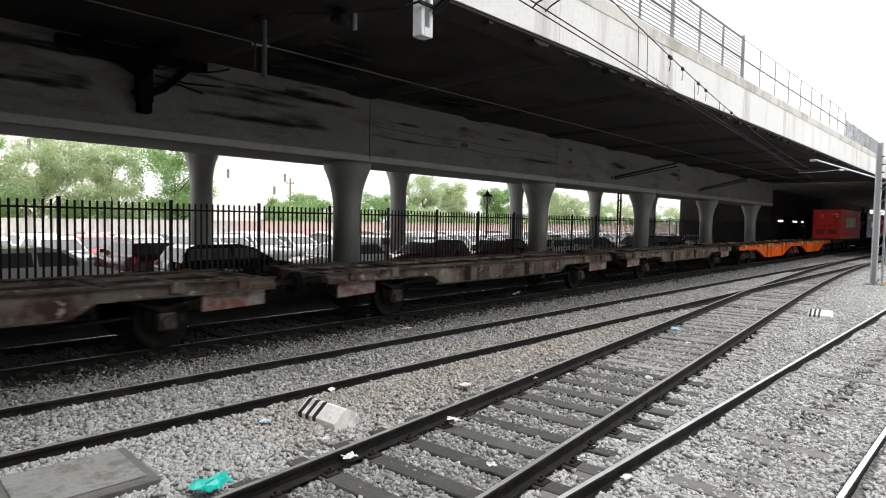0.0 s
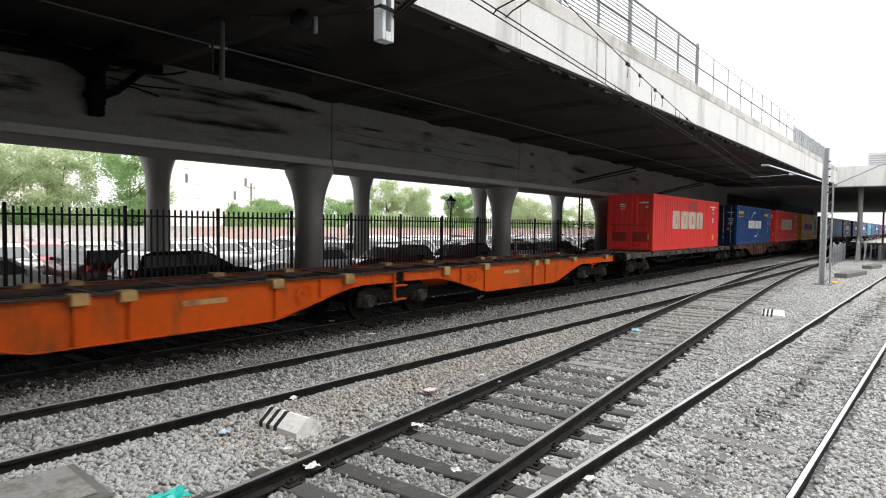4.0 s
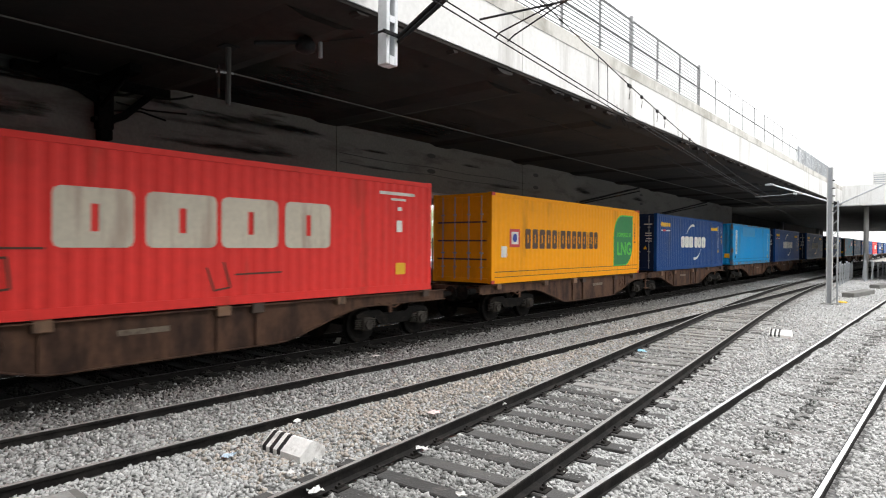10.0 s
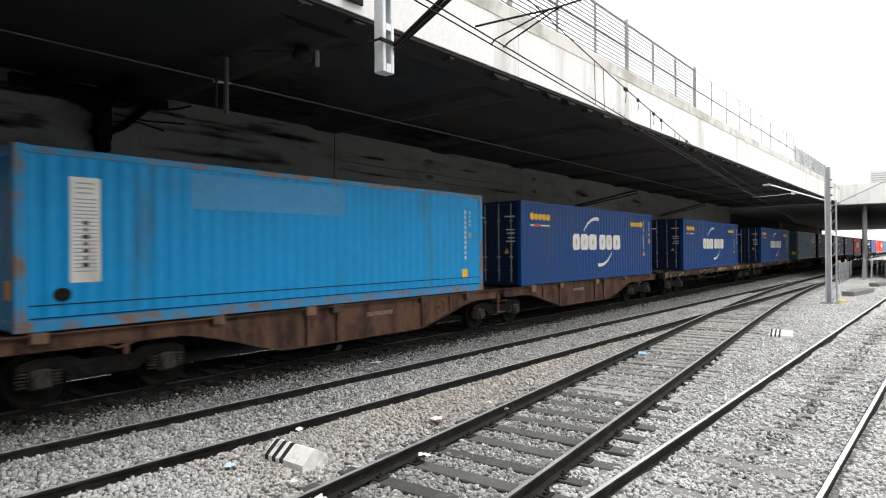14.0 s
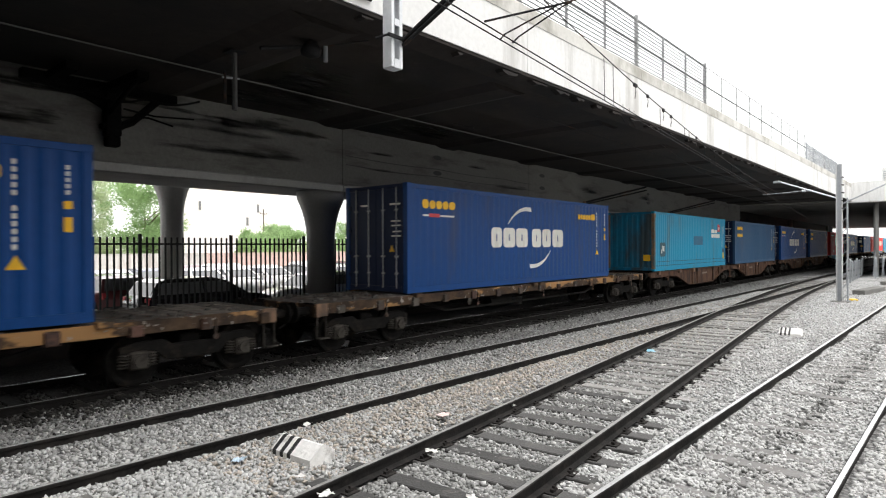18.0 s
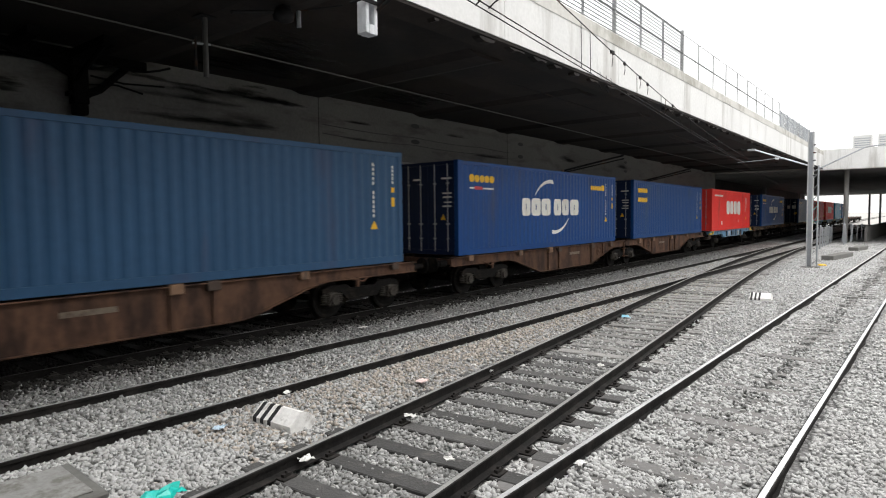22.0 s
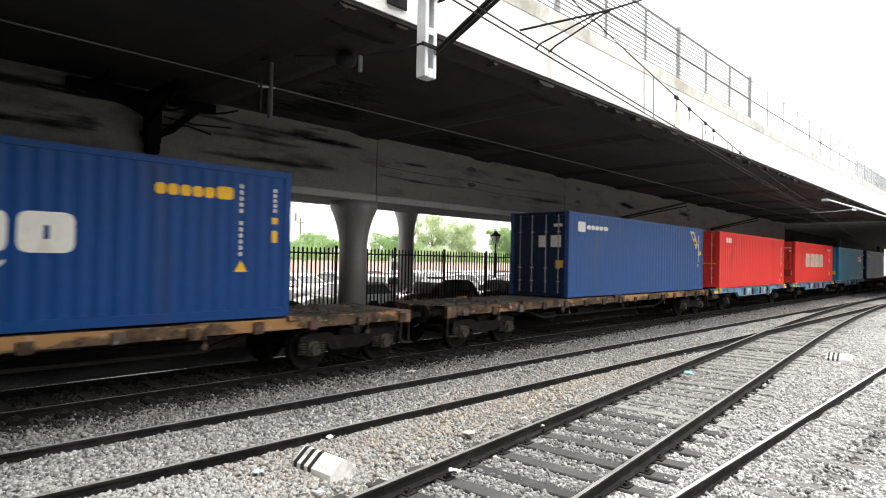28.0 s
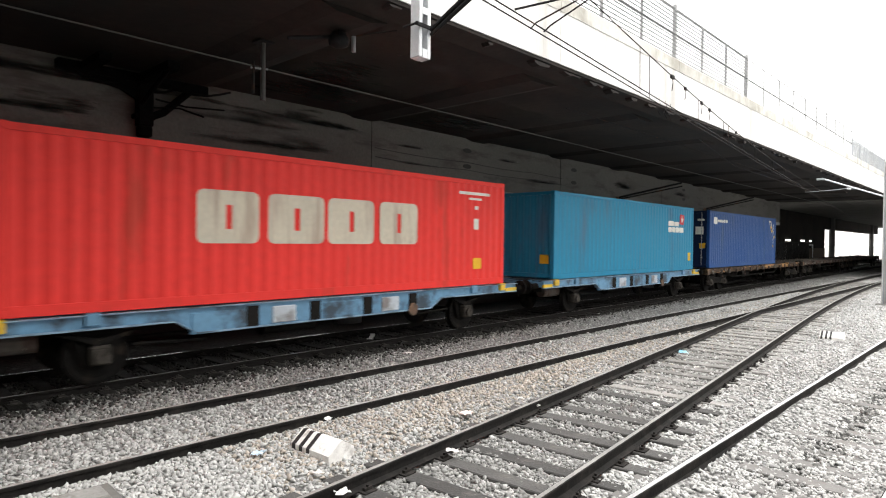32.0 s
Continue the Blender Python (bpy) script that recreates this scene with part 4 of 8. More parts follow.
part("edge_nosing", Shape().prism([(0.02, 6.13), (0.5, 6.06), (0.5, 6.12), (0.02, 6.20)], -40, END, "x"), "concrete_soot_shade", viaduct, "chipped dark lower edge of the deck", at=EDGE_POSE)
for i in range(-3, 6):
    a = 1.30 + 11.0 * i
    e = min(a + 10.97, END)
    sec = [(GIRDER, 4.27), (GIRDER, SOFFIT), (GIRDER + 2.25, SOFFIT), (GIRDER + 2.25, 4.27), (GIRDER + 2.17, 4.19), (GIRDER + 0.08, 4.19)]
    part("girder", Shape().prism(sec, a, e, "x"), "concrete", viaduct, "stained concrete girder with an open joint")
    part("girder_lip", Shape().prism([(GIRDER - 0.035, 4.21), (GIRDER - 0.035, 4.40), (GIRDER - 0.001, 4.43), (GIRDER - 0.001, 4.262)], a, e, "x"), "concrete_column", viaduct, "paler lip along the girder's foot")
    part("rear_girder", Shape().prism([(23.0, 5.36), (23.0, SOFFIT), (24.2, SOFFIT), (24.2, 5.36), (24.1, 5.30), (23.1, 5.30)], a, e, "x"), "concrete", viaduct, "stained concrete girder")
part("upper_deck", Shape().prism([(-260, edge(-260) + 0.32), (END, edge(END) + 0.32), (END, 24.7), (-260, 24.7)], SOFFIT + 0.9, SOFFIT + 1.1, "z"), "asphalt", viaduct)


def column_profile(h, r, top):
    out = [(r * 1.0, 0.0), (r, h - 1.7)]
    for k in range(1, 9):
        u = k / 8
        out.append((r + (top - r) * u ** 2.4, h - 1.7 + 1.45 * u))
    return out + [(top, h - 0.24), (top * 1.03, h - 0.2), (top * 1.03, h)]


near_col = Shape().lathe(column_profile(4.45, 0.43, 0.72), 28).mesh("column", "concrete_column", True)
far_col = Shape().lathe(column_profile(5.56, 0.43, 0.74), 24).mesh("column", "concrete_column", True)
for i in range(-2, 6):
    part("column", near_col, "", viaduct, "flared concrete column", at=(0.95 + 10.9 * i, 15.0, -0.26))
    part("column", far_col, "", viaduct, "flared concrete column", at=(0.25 + 10.95 * i, 23.6, -0.26))

# railing on the parapet
TOPZ = 7.62
railing = thing("railing", EDGE_POSE, "grey steel railing on the viaduct parapet with dense horizontal bars", "railing", kind="structure")
post = Shape().box(-0.03, 0.03, -0.03, 0.03, 0, 1.52, 0.006).box(-0.07, 0.07, -0.06, 0.06, 0, 0.02).mesh("post", "railing_grey")
big = Shape().box(-0.055, 0.055, -0.05, 0.05, 0, 1.62, 0.008).box(-0.09, 0.09, -0.08, 0.08, 0, 0.025).mesh("post", "railing_grey")
thin = Shape().box(-0.02, 0.02, -0.02, 0.02, 0, 1.50, 0.004).box(-0.06, 0.06, -0.05, 0.05, 0, 0.02).mesh("post", "railing_grey")
for k in range(-14, 10):
    part("post", thin if k > 0 else big if k % 3 == 0 else post, "", railing, at=(23.2 + 2.05 * k, 0.16, TOPZ))
for z in (1.50, 0.78):
    part("rail_bar", Shape().tube((-6, 0.16, TOPZ + z), (23.2, 0.16, TOPZ + z), 0.028), "railing_steel", railing)
    part("rail_bar", Shape().tube((23.2, 0.16, TOPZ + z), (42, 0.16, TOPZ + z), 0.014 if z > 1 else 0.026), "railing_grey" if z > 1 else "railing_steel", railing)
for i in range(13):
    part("slat", Shape().tube((-6, 0.11, TOPZ + 0.12 + 0.108 * i), (23.2, 0.11, TOPZ + 0.12 + 0.108 * i), 0.016, 6), "railing_steel", railing)
screen = thing("mesh_screen", EDGE_POSE, "grey wire mesh screen standing on the viaduct parapet", "screen", kind="structure")
for i in range(6):
    part("post", Shape().box(42 + 2.3 * i - 0.03, 42 + 2.3 * i + 0.03, 0.12, 0.18, TOPZ, TOPZ + 1.12), "steel_grey", screen)
wires = Shape()
for i in range(40):
    wires.tube((42 + 0.295 * i, 0.15, TOPZ + 0.05), (42 + 0.295 * i, 0.15, TOPZ + 1.05), 0.02, 4)
for i in range(9):
    wires.tube((42, 0.15, TOPZ + 0.05 + 0.125 * i), (53.5, 0.15, TOPZ + 0.05 + 0.125 * i), 0.018, 4)
tagged(part("mesh", wires, "steel_grey", screen), kind="stuff")

# ---- wide deck across all the lines, far off ----
cross = thing("station_deck", ORIGIN, "wide concrete deck crossing all the tracks with a pale parapet", "bridge", kind="structure")
part("deck_slab", Shape().box(END + 0.32, 155, -14, 26, SOFFIT - 0.1, SOFFIT + 0.9), "concrete", cross)
part("parapet", Shape().prism([(END, 6.05), (END + 0.32, 6.0), (END + 0.32, 7.75), (END, 7.72)], -14, edge(END) + 0.3, "y"), "concrete_pale", cross, "pale concrete parapet")
part("upper_deck", Shape().box(END + 0.32, 155, -14, 26, SOFFIT + 0.9, SOFFIT + 1.1), "asphalt", cross)
for x, ys in ((61.6, (4.3,)), (110, (-12,)), (150, (6.6, 4.8, -12))):
    for y in ys:
        part("column", Shape().lathe([(0.19, 0), (0.19, 6.6)], 14, (x, y, -0.3)), "concrete_column", cross, smooth=True)
for x in (95.1, 129.5):
    part("column", Shape().lathe([(0.35, 0), (0.35, 6.6)], 14, (x, 16.5, -0.3)), "concrete_column", cross, smooth=True)
for i, (y, w, h) in enumerate(((3.2, 1.3, 1.5), (1.55, 1.2, 1.5), (-0.9, 2.2, 1.9))):
    cab = thing("equipment_cabinet", pose(END + 0.9, y, 7.3), "grey louvred equipment cabinet standing on the station deck", "cabinet", "cabinets on the deck")
    part("body", Shape().box(-0.4, 0.4, -w / 2, w / 2, 0, h, 0.03), "cabinet_pale", cab)
    for j in range(6):
        part("louvre", Shape().box(-0.42, -0.4, -w * 0.42, w * 0.42, 0.25 + j * (h - 0.4) / 6, 0.33 + j * (h - 0.4) / 6), "steel_grey", cab)

part("far_girder", Shape().prism([(16.6, 4.6), (16.6, SOFFIT - 0.11), (17.6, SOFFIT - 0.11), (17.6, 4.6)], 91.02, 138, "x"), "concrete_soot_shade", viaduct, "girder under the far deck, dark with soot and painted shade")
lobby = thing("station_wall", ORIGIN, "dark wall under the deck with a timber front and strip lamps", "wall", kind="structure")
# wall coloured black for the deep shade under the far deck
part("wall", Shape().box(68.5, 91, 16.6, 26, -0.34, SOFFIT - 0.1), "concrete_soot_shade", lobby)
part("timber_front", Shape().box(71.4, 90.9, 16.53, 16.595, -0.3, 2.05), "bark", lobby, "brown timber boarding")
part("door_frame", Shape().box(71.2, 84.0, 16.5, 16.595, 2.38, 2.52), "steel_pale", lobby, "pale frame above the doorway")
for x in (71.2, 76.0, 83.8):
    part("door_post", Shape().box(x, x + 0.22, 16.5, 16.595, -0.3, 2.38), "steel_pale", lobby)
for x, w in ((71.4, 1.6), (78.0, 1.4), (82.3, 0.5)):
    part("strip_lamp", Shape().box(x, x + w, 16.45, 16.595, 2.84, 3.02, 0.01), "lamp_glow", lobby, "lit white strip lamp")

# ---- unseen plain building added behind the camera: closes the view and blocks light ----
solo("station_building", Shape().box(-80, -6, -60, 6.2, -0.34, 12).box(-80.2, -5.8, -60.2, 6.4, 12, 12.4).box(-6, 6, -60, -3.3, -0.34, 11), "dark_wall", ORIGIN, "unseen plain dark building added behind the camera to block light", "building", kind="structure")

# ---- fence beside the car park ----
FENCE, BAY = 16.2, 2.624
# plinth coloured near-black for the shade behind the train
kerb = solo("fence_plinth", Shape().box(-30, 90, FENCE - 0.12, FENCE + 0.12, -0.34, 0.38, 0.02), "concrete_soot_shade", ORIGIN, "low concrete plinth under the steel fence, painted black for shade", "plinth", kind="structure")
fence = thing("fence", ORIGIN, "tall black steel picket fence along the car park", "fence", kind="structure")
picket = Shape().prism([(-0.024, 0), (0.024, 0), (0.024, 2.35), (0.016, 2.37), (-0.016, 2.37), (-0.024, 2.35)], -0.013, 0.013).mesh("picket", "fence_paint")
fpost = Shape().box(-0.04, 0.04, -0.04, 0.04, 0, 2.45, 0.008).mesh("post", "fence_paint")
rest = Shape()
x = 4.21 - 6 * BAY
bay = 0
while x < 80:
    if x > -6:
        part("post", fpost, "", fence, at=(x, FENCE, 0.38))
        for z in (0.62, 2.54):
            part("rail_bar", Shape().box(x + 0.04, x + BAY - 0.04, FENCE - 0.02, FENCE + 0.02, z, z + 0.05), "fence_paint", fence)
    for k in range(1, 16):
        px = x + BAY * k / 16
        if 2.5 < px < 50:
            part("picket", picket, "", fence, at=(px, FENCE - 0.035, 0.38))
        elif px > -6:
            rest.prism([(px - 0.021, 0.38), (px + 0.021, 0.38), (px + 0.021, 2.74), (px - 0.021, 2.74)], FENCE - 0.05, FENCE - 0.022)
    x += BAY
tagged(part("pickets_beyond", rest, "fence_paint", fence), kind="stuff")

# ---- the train ----
def run(t):
    """How far the train has come by t seconds."""
    u = (t - 16) / 16
    return 170.787 * (u + 1) + 5.891 * (u * u - 1) - 0.198 * (u ** 3 + 1)


TRAIN_Y, BED = 11.90, 1.23
MOVING = []  # thing, place along the train, height


def ride(ob, x, z=0.0):
    ob.matrix_basis = pose(x, TRAIN_Y, z)
    MOVING.append((ob, x, z))
    return ob


def wheel_shape(r):
    return Shape().lathe([(0.1, -0.07), (r * 0.55, -0.045), (r * 0.78, -0.05), (r - 0.05, -0.07), (r - 0.05, -0.065), (r, -0.06), (r, 0.05), (r + 0.028, 0.055), (r + 0.028, 0.075), (r * 0.8, 0.075), (r * 0.5, 0.03), (0.1, 0.07)], 26, axis="y")


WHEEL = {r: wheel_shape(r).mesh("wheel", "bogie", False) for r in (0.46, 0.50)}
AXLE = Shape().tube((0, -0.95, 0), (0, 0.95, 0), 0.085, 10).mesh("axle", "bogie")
BOX = Shape().box(-0.16, 0.16, -0.12, 0.1, -0.15, 0.17, 0.03).tube((0, -0.17, 0), (0, -0.1, 0), 0.12, 12).mesh("axle_box", "bogie_lit_dust")
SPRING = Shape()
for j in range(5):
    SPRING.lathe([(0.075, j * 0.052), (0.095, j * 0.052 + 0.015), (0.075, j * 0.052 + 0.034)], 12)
SPRING = SPRING.mesh("spring", "bogie_lit_dust")
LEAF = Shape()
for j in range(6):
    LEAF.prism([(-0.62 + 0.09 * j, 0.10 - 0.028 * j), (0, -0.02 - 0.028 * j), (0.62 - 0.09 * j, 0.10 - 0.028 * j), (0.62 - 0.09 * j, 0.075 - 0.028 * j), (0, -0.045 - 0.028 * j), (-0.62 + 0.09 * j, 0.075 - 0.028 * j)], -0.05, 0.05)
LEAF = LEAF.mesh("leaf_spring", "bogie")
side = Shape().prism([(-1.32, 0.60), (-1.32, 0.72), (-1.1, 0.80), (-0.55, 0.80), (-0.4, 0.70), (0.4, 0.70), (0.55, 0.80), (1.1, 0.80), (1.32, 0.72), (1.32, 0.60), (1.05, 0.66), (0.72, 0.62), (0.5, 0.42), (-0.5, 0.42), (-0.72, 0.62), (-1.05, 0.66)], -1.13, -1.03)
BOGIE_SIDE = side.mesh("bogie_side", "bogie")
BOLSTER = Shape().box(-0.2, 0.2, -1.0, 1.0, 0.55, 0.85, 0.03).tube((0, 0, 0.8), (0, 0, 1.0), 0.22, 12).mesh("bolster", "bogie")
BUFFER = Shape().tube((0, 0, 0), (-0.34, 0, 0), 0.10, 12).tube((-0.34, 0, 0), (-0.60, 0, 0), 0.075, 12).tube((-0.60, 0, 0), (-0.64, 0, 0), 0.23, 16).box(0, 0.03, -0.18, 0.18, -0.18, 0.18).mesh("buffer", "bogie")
HOOK = Shape().box(-0.30, 0.1, -0.05, 0.05, 0.93, 1.03).tube((-0.55, 0, 0.9), (-0.25, 0, 0.98), 0.03, 6).tube((-0.55, 0, 0.9), (-0.60, 0, 0.72), 0.03, 6).mesh("coupling", "bogie")


def bogie(wagon, x):
    b = part("bogie", BOLSTER, "", wagon, "dirty four-wheel bogie", at=(x, 0, 0))
    for s in (1, -1):
        part("bogie_side", BOGIE_SIDE, "", b, at=pose(0, 0, 0, 0, 0, 0 if s > 0 else 180))
        for dx in (-1.0, 1.0):
            part("axle_box", BOX, "", b, at=pose(dx, -1.08 * s, 0.47, 0, 0, 0 if s > 0 else 180))
            for q in (-0.24, 0.24):
                part("spring", SPRING, "", b, at=(dx + q, -1.08 * s, 0.36))
    for dx in (-1.0, 1.0):
        part("axle", AXLE, "", b, at=(dx, 0, 0.46))
        for s in (1, -1):
            part("wheel", WHEEL[0.46], "", b, "rusty steel wheel", at=pose(dx, -RAIL * s, 0.46, 0, 0, 0 if s > 0 else 180))


def running_gear(wagon, length):
    for end in (0, 1):
        for y in (-0.95, 0.95):
            part("buffer", BUFFER, "", wagon, "round sprung buffer", at=pose(0.62 if not end else length - 0.62, y, 1.02, 0, 0, 180 * end))
        part("coupling", HOOK, "", wagon, "screw coupling and hook", at=pose(0.62 if not end else length - 0.62, 0, 0, 0, 0, 180 * end))


def belly_wagon(paint, label, lead, seat="", top=""):
    """One half of an articulated pair: bellied side sills, a bogie under its outer end and one shared bogie under the joint.
    The lead half has its outer end in front (low x) and carries the shared bogie; the other half is its mirror image."""
    L = 14.55
    w = thing("container_wagon", ORIGIN, label, "rail wagon", "wagons of the train")

    def X(x):
        return L - x if lead else x

    def box(x0, x1, y0, y1, z0, z1, c=0.0):
        return Shape().box(min(X(x0), X(x1)), max(X(x0), X(x1)), y0, y1, z0, z1, c)

    a, b = 0.14, 13.78
    low = [(1.35, 0.94), (1.75, 0.90), (2.2, 0.80), (3.72, 0.40), (3.9, 0.365), (4.15, 0.355), (8.15, 0.355), (8.4, 0.365), (8.6, 0.41), (9.9, 0.79), (10.25, 0.88), (10.6, 0.94)]
    outline = [(X(x), z) for x, z in [(a, 1.17), (a, 0.94)] + low + [(b, 0.94), (b, 1.17)]]
    for s in (-1, 1):
        sill = part("side_sill", Shape().prism(outline, s * 1.17 - 0.012, s * 1.17 + 0.012), paint, w, "bellied side sill streaked with rust")
        part("top_flange", box(a, b, s * 1.17 - 0.11, s * 1.17 + 0.06, 1.17, 1.195, 0.004), top or paint, sill)
        lower = Shape()
        pts = [(X(x), z) for x, z in [(a, 0.94)] + low + [(b, 0.94)]]
        for p, q in zip(pts, pts[1:]):
            lower.add([(p[0], s * 1.17 - 0.09, p[1]), (p[0], s * 1.17 + 0.06, p[1]), (q[0], s * 1.17 + 0.06, q[1]), (q[0], s * 1.17 - 0.09, q[1]), (p[0], s * 1.17 - 0.09, p[1] - 0.02), (p[0], s * 1.17 + 0.06, p[1] - 0.02), (q[0], s * 1.17 + 0.06, q[1] - 0.02), (q[0], s * 1.17 - 0.09, q[1] - 0.02)],
                      [(0, 1, 2, 3), (7, 6, 5, 4), (0, 4, 5, 1), (1, 5, 6, 2), (2, 6, 7, 3), (3, 7, 4, 0)])
        part("bottom_flange", lower, paint, sill)
        y0, y1 = sorted((s * 1.17, s * 1.235))
        for x, z in ((2.64, 0.72), (3.86, 0.38), (6.85, 0.36), (7.72, 0.36)):
            part("stiffener", box(x - 0.045, x + 0.045, y0, y1, z, 1.165), paint, sill)
        for x, h in ((1.84, 0.17), (3.86, 0.13), (6.92, 0.13), (7.68, 0.13)):
            part("locking_seat", box(x - 0.14, x + 0.14, s * 1.17 - 0.14, s * 1.17 + 0.13, 1.16 - h, BED - 0.002, 0.012), seat or paint, w, "container locking seat")
        for x in (9.9, 12.9):
            part("locking_seat", box(x - 0.12, x + 0.12, s * 1.17 - 0.14, s * 1.17 + 0.09, 1.05, BED - 0.002, 0.012), seat or paint, w, "container locking seat")
        ring = [(X(3.15) + 0.2 * math.cos(radians(24 * k)), s * 1.235, 0.86 + 0.2 * math.sin(radians(24 * k))) for k in range(16)]
        part("brake_wheel", Shape().sweep(ring, 0.016, 5).box(X(3.15) - 0.2, X(3.15) + 0.2, s * 1.235 - 0.008, s * 1.235 + 0.008, 0.85, 0.87).tube((X(3.15), s * 1.17, 0.86), (X(3.15), s * 1.245, 0.86), 0.04, 8), paint, w, "hand brake wheel")
        part("brake_lever", Shape().tube((X(12.1), s * 1.2, 0.98), (X(11.75), s * 1.24, 0.84), 0.02, 6).tube((X(11.75), s * 1.24, 0.84), (X(11.2), s * 1.2, 0.97), 0.02, 6).box(min(X(11.55), X(11.63)), max(X(11.55), X(11.63)), s * 1.22 - 0.02, s * 1.22 + 0.02, 0.72, 0.96), paint, w, "bent brake lever and bracket")
    for x in (a + 0.06, 1.3, 2.7, 4.2, 5.6, 7.2, 8.7, 10.2, 11.6, 12.8, b - 0.06):
        part("cross_member", box(x - 0.07, x + 0.07, -1.15, 1.15, 0.98, 1.16, 0.008), top or paint, w)
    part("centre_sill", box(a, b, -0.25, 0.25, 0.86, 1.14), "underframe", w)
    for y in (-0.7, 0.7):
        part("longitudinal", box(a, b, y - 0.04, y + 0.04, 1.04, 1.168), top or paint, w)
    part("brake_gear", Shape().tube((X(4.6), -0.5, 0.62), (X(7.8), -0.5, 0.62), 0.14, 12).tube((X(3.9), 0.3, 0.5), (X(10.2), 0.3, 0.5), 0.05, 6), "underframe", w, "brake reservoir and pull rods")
    part("number_plate", box(5.0, 5.9, -1.190, -1.184, 0.84, 0.94), "seat_tan" if paint == "wagon_orange" else "plate_dull", w, "faded stencilled lettering panel")
    bogie(w, X(11.85))
    if lead:
        bogie(w, X(0.1))
        part("shunting_step", Shape().box(14.28, 14.33, -1.26, -1.21, 0.42, 1.15).box(14.33, 14.75, -1.27, -1.13, 0.44, 0.475).box(14.33, 14.75, -1.27, -1.13, 0.80, 0.835), "board_pale" if seat == "" else paint, w, "step over the joint")
    for y in (-0.95, 0.95):
        part("buffer", BUFFER, "", w, "round sprung buffer", at=pose(X(b), y, 1.02, 0, 0, 0 if lead else 180))
    part("coupling", HOOK, "", w, "screw coupling and hook", at=pose(X(b), 0, 0, 0, 0, 0 if lead else 180))
    return w


def flat_wagon(paint, label, L=20.0):
    """Long flat wagon: shallow sills with stake pockets, a trussed underframe and two bogies."""
    w = thing("flat_wagon", ORIGIN, label, "rail wagon", "wagons of the train")
    a, b = 0.62, L - 0.62
    rng = random.Random(len(label))
    for s in (-1, 1):
        sill = part("side_sill", Shape().box(a, b, s * 1.21 - 0.03, s * 1.21 + 0.03, 0.95, 1.18, 0.006), paint, w, "shallow rusty side sill")
        x, k = a + 0.7, 0
        while x < b:
            p = Shape().box(x - 0.11, x + 0.11, s * 1.21 - 0.09, s * 1.21 + 0.09, 0.92 + rng.uniform(-0.03, 0.03), 1.12 + rng.uniform(-0.03, 0.03), 0.015)
            if k % 3 == 1:
                p.tube((x + 0.2, s * 1.27, 1.1), (x + 0.2, s * 1.27, 0.80), 0.014, 5)  # a lashing ring on its shank
                p.lathe([(0.045, -0.01), (0.06, 0.0), (0.045, 0.01)], 10, (x + 0.2, s * 1.27, 0.76), "y")
            part("stake_pocket", p, ("wagon_grey", paint, "wagon_grey", "wagon_oxide")[rng.randrange(4)], sill)
            x, k = x + 1.27, k + 1
        part("truss", Shape().prism([(4.3, 0.95), (5.6, 0.58), (L - 5.6, 0.58), (L - 4.3, 0.95), (L - 4.5, 0.95), (L - 5.7, 0.64), (5.7, 0.64), (4.5, 0.95)], s * 0.8 - 0.05, s * 0.8 + 0.05), "underframe", w, "dark trussed underframe")
        for x in (3.95, L / 2 - 0.2, L / 2 + 0.2, L - 3.95):
            part("locking_seat", Shape().box(x - 0.13, x + 0.13, s * 1.21 - 0.14, s * 1.21 + 0.1, 1.12, BED - 0.002, 0.012), paint, w)
    for i in range(24):
        x0 = a + (b - a) * i / 24
        lift = rng.uniform(-0.012, 0.008)
        part("floor_board", Shape().box(x0 + 0.01, a + (b - a) * (i + 1) / 24 - 0.01, -1.17 - rng.uniform(0, 0.05), 1.17, 1.14 + lift, 1.185 + lift, 0.006), "deck_board", w)
    for x0, x1 in ((a + 0.1, 3.6), (L - 3.6, b - 0.1)):
        bits = Shape()
        for k in range(46):
            x, y, r = rng.uniform(x0, x1), rng.uniform(-1.12, 1.1), rng.uniform(0.015, 0.05)
            bits.box(x - r * rng.uniform(0.7, 2.2), x + r, y - r, y + r * rng.uniform(0.6, 1.6), 1.175, 1.19 + r * rng.uniform(0.5, 1.3), 0.006)
        tagged(part("rubble", bits, "wagon_dust", w), "loose rubble and splinters on the boards", kind="stuff")
    for x, y, way in ((a, -0.42, -1), (a, 0.42, -1), (b, -0.42, 1), (b, 0.42, 1)):
        part("brake_hose", Shape().sweep([(x, y, 0.92), (x + 0.14 * way, y, 0.86), (x + 0.26 * way, y, 0.68), (x + 0.40 * way, y, 0.62)], 0.024, 7), "rubber", w, "hanging rubber brake hose")
    for x in (a + 0.16, b - 0.16):
        part("corner_step", Shape().box(x - 0.14, x + 0.14, -1.36, -1.2, 0.40, 0.425).box(x - 0.14, x - 0.115, -1.24, -1.2, 0.40, 0.98).box(x + 0.115, x + 0.14, -1.24, -1.2, 0.40, 0.98), "bogie_lit_dust", w, "dusty steel corner step")
        part("corner_plate", Shape().box(x - 0.16, x + 0.16, -1.262, -1.2, 0.90, 1.19, 0.008), "wagon_rust", w, "ochre corner plate with chipped paint")
    for x in (a + 0.06, b - 0.06):
        part("head_stock", Shape().box(x - 0.06, x + 0.06, -1.25, 1.25, 0.88, 1.18, 0.01), paint, w)
    part("centre_sill", Shape().box(a, b, -0.3, 0.3, 0.80, 1.13), "underframe", w)
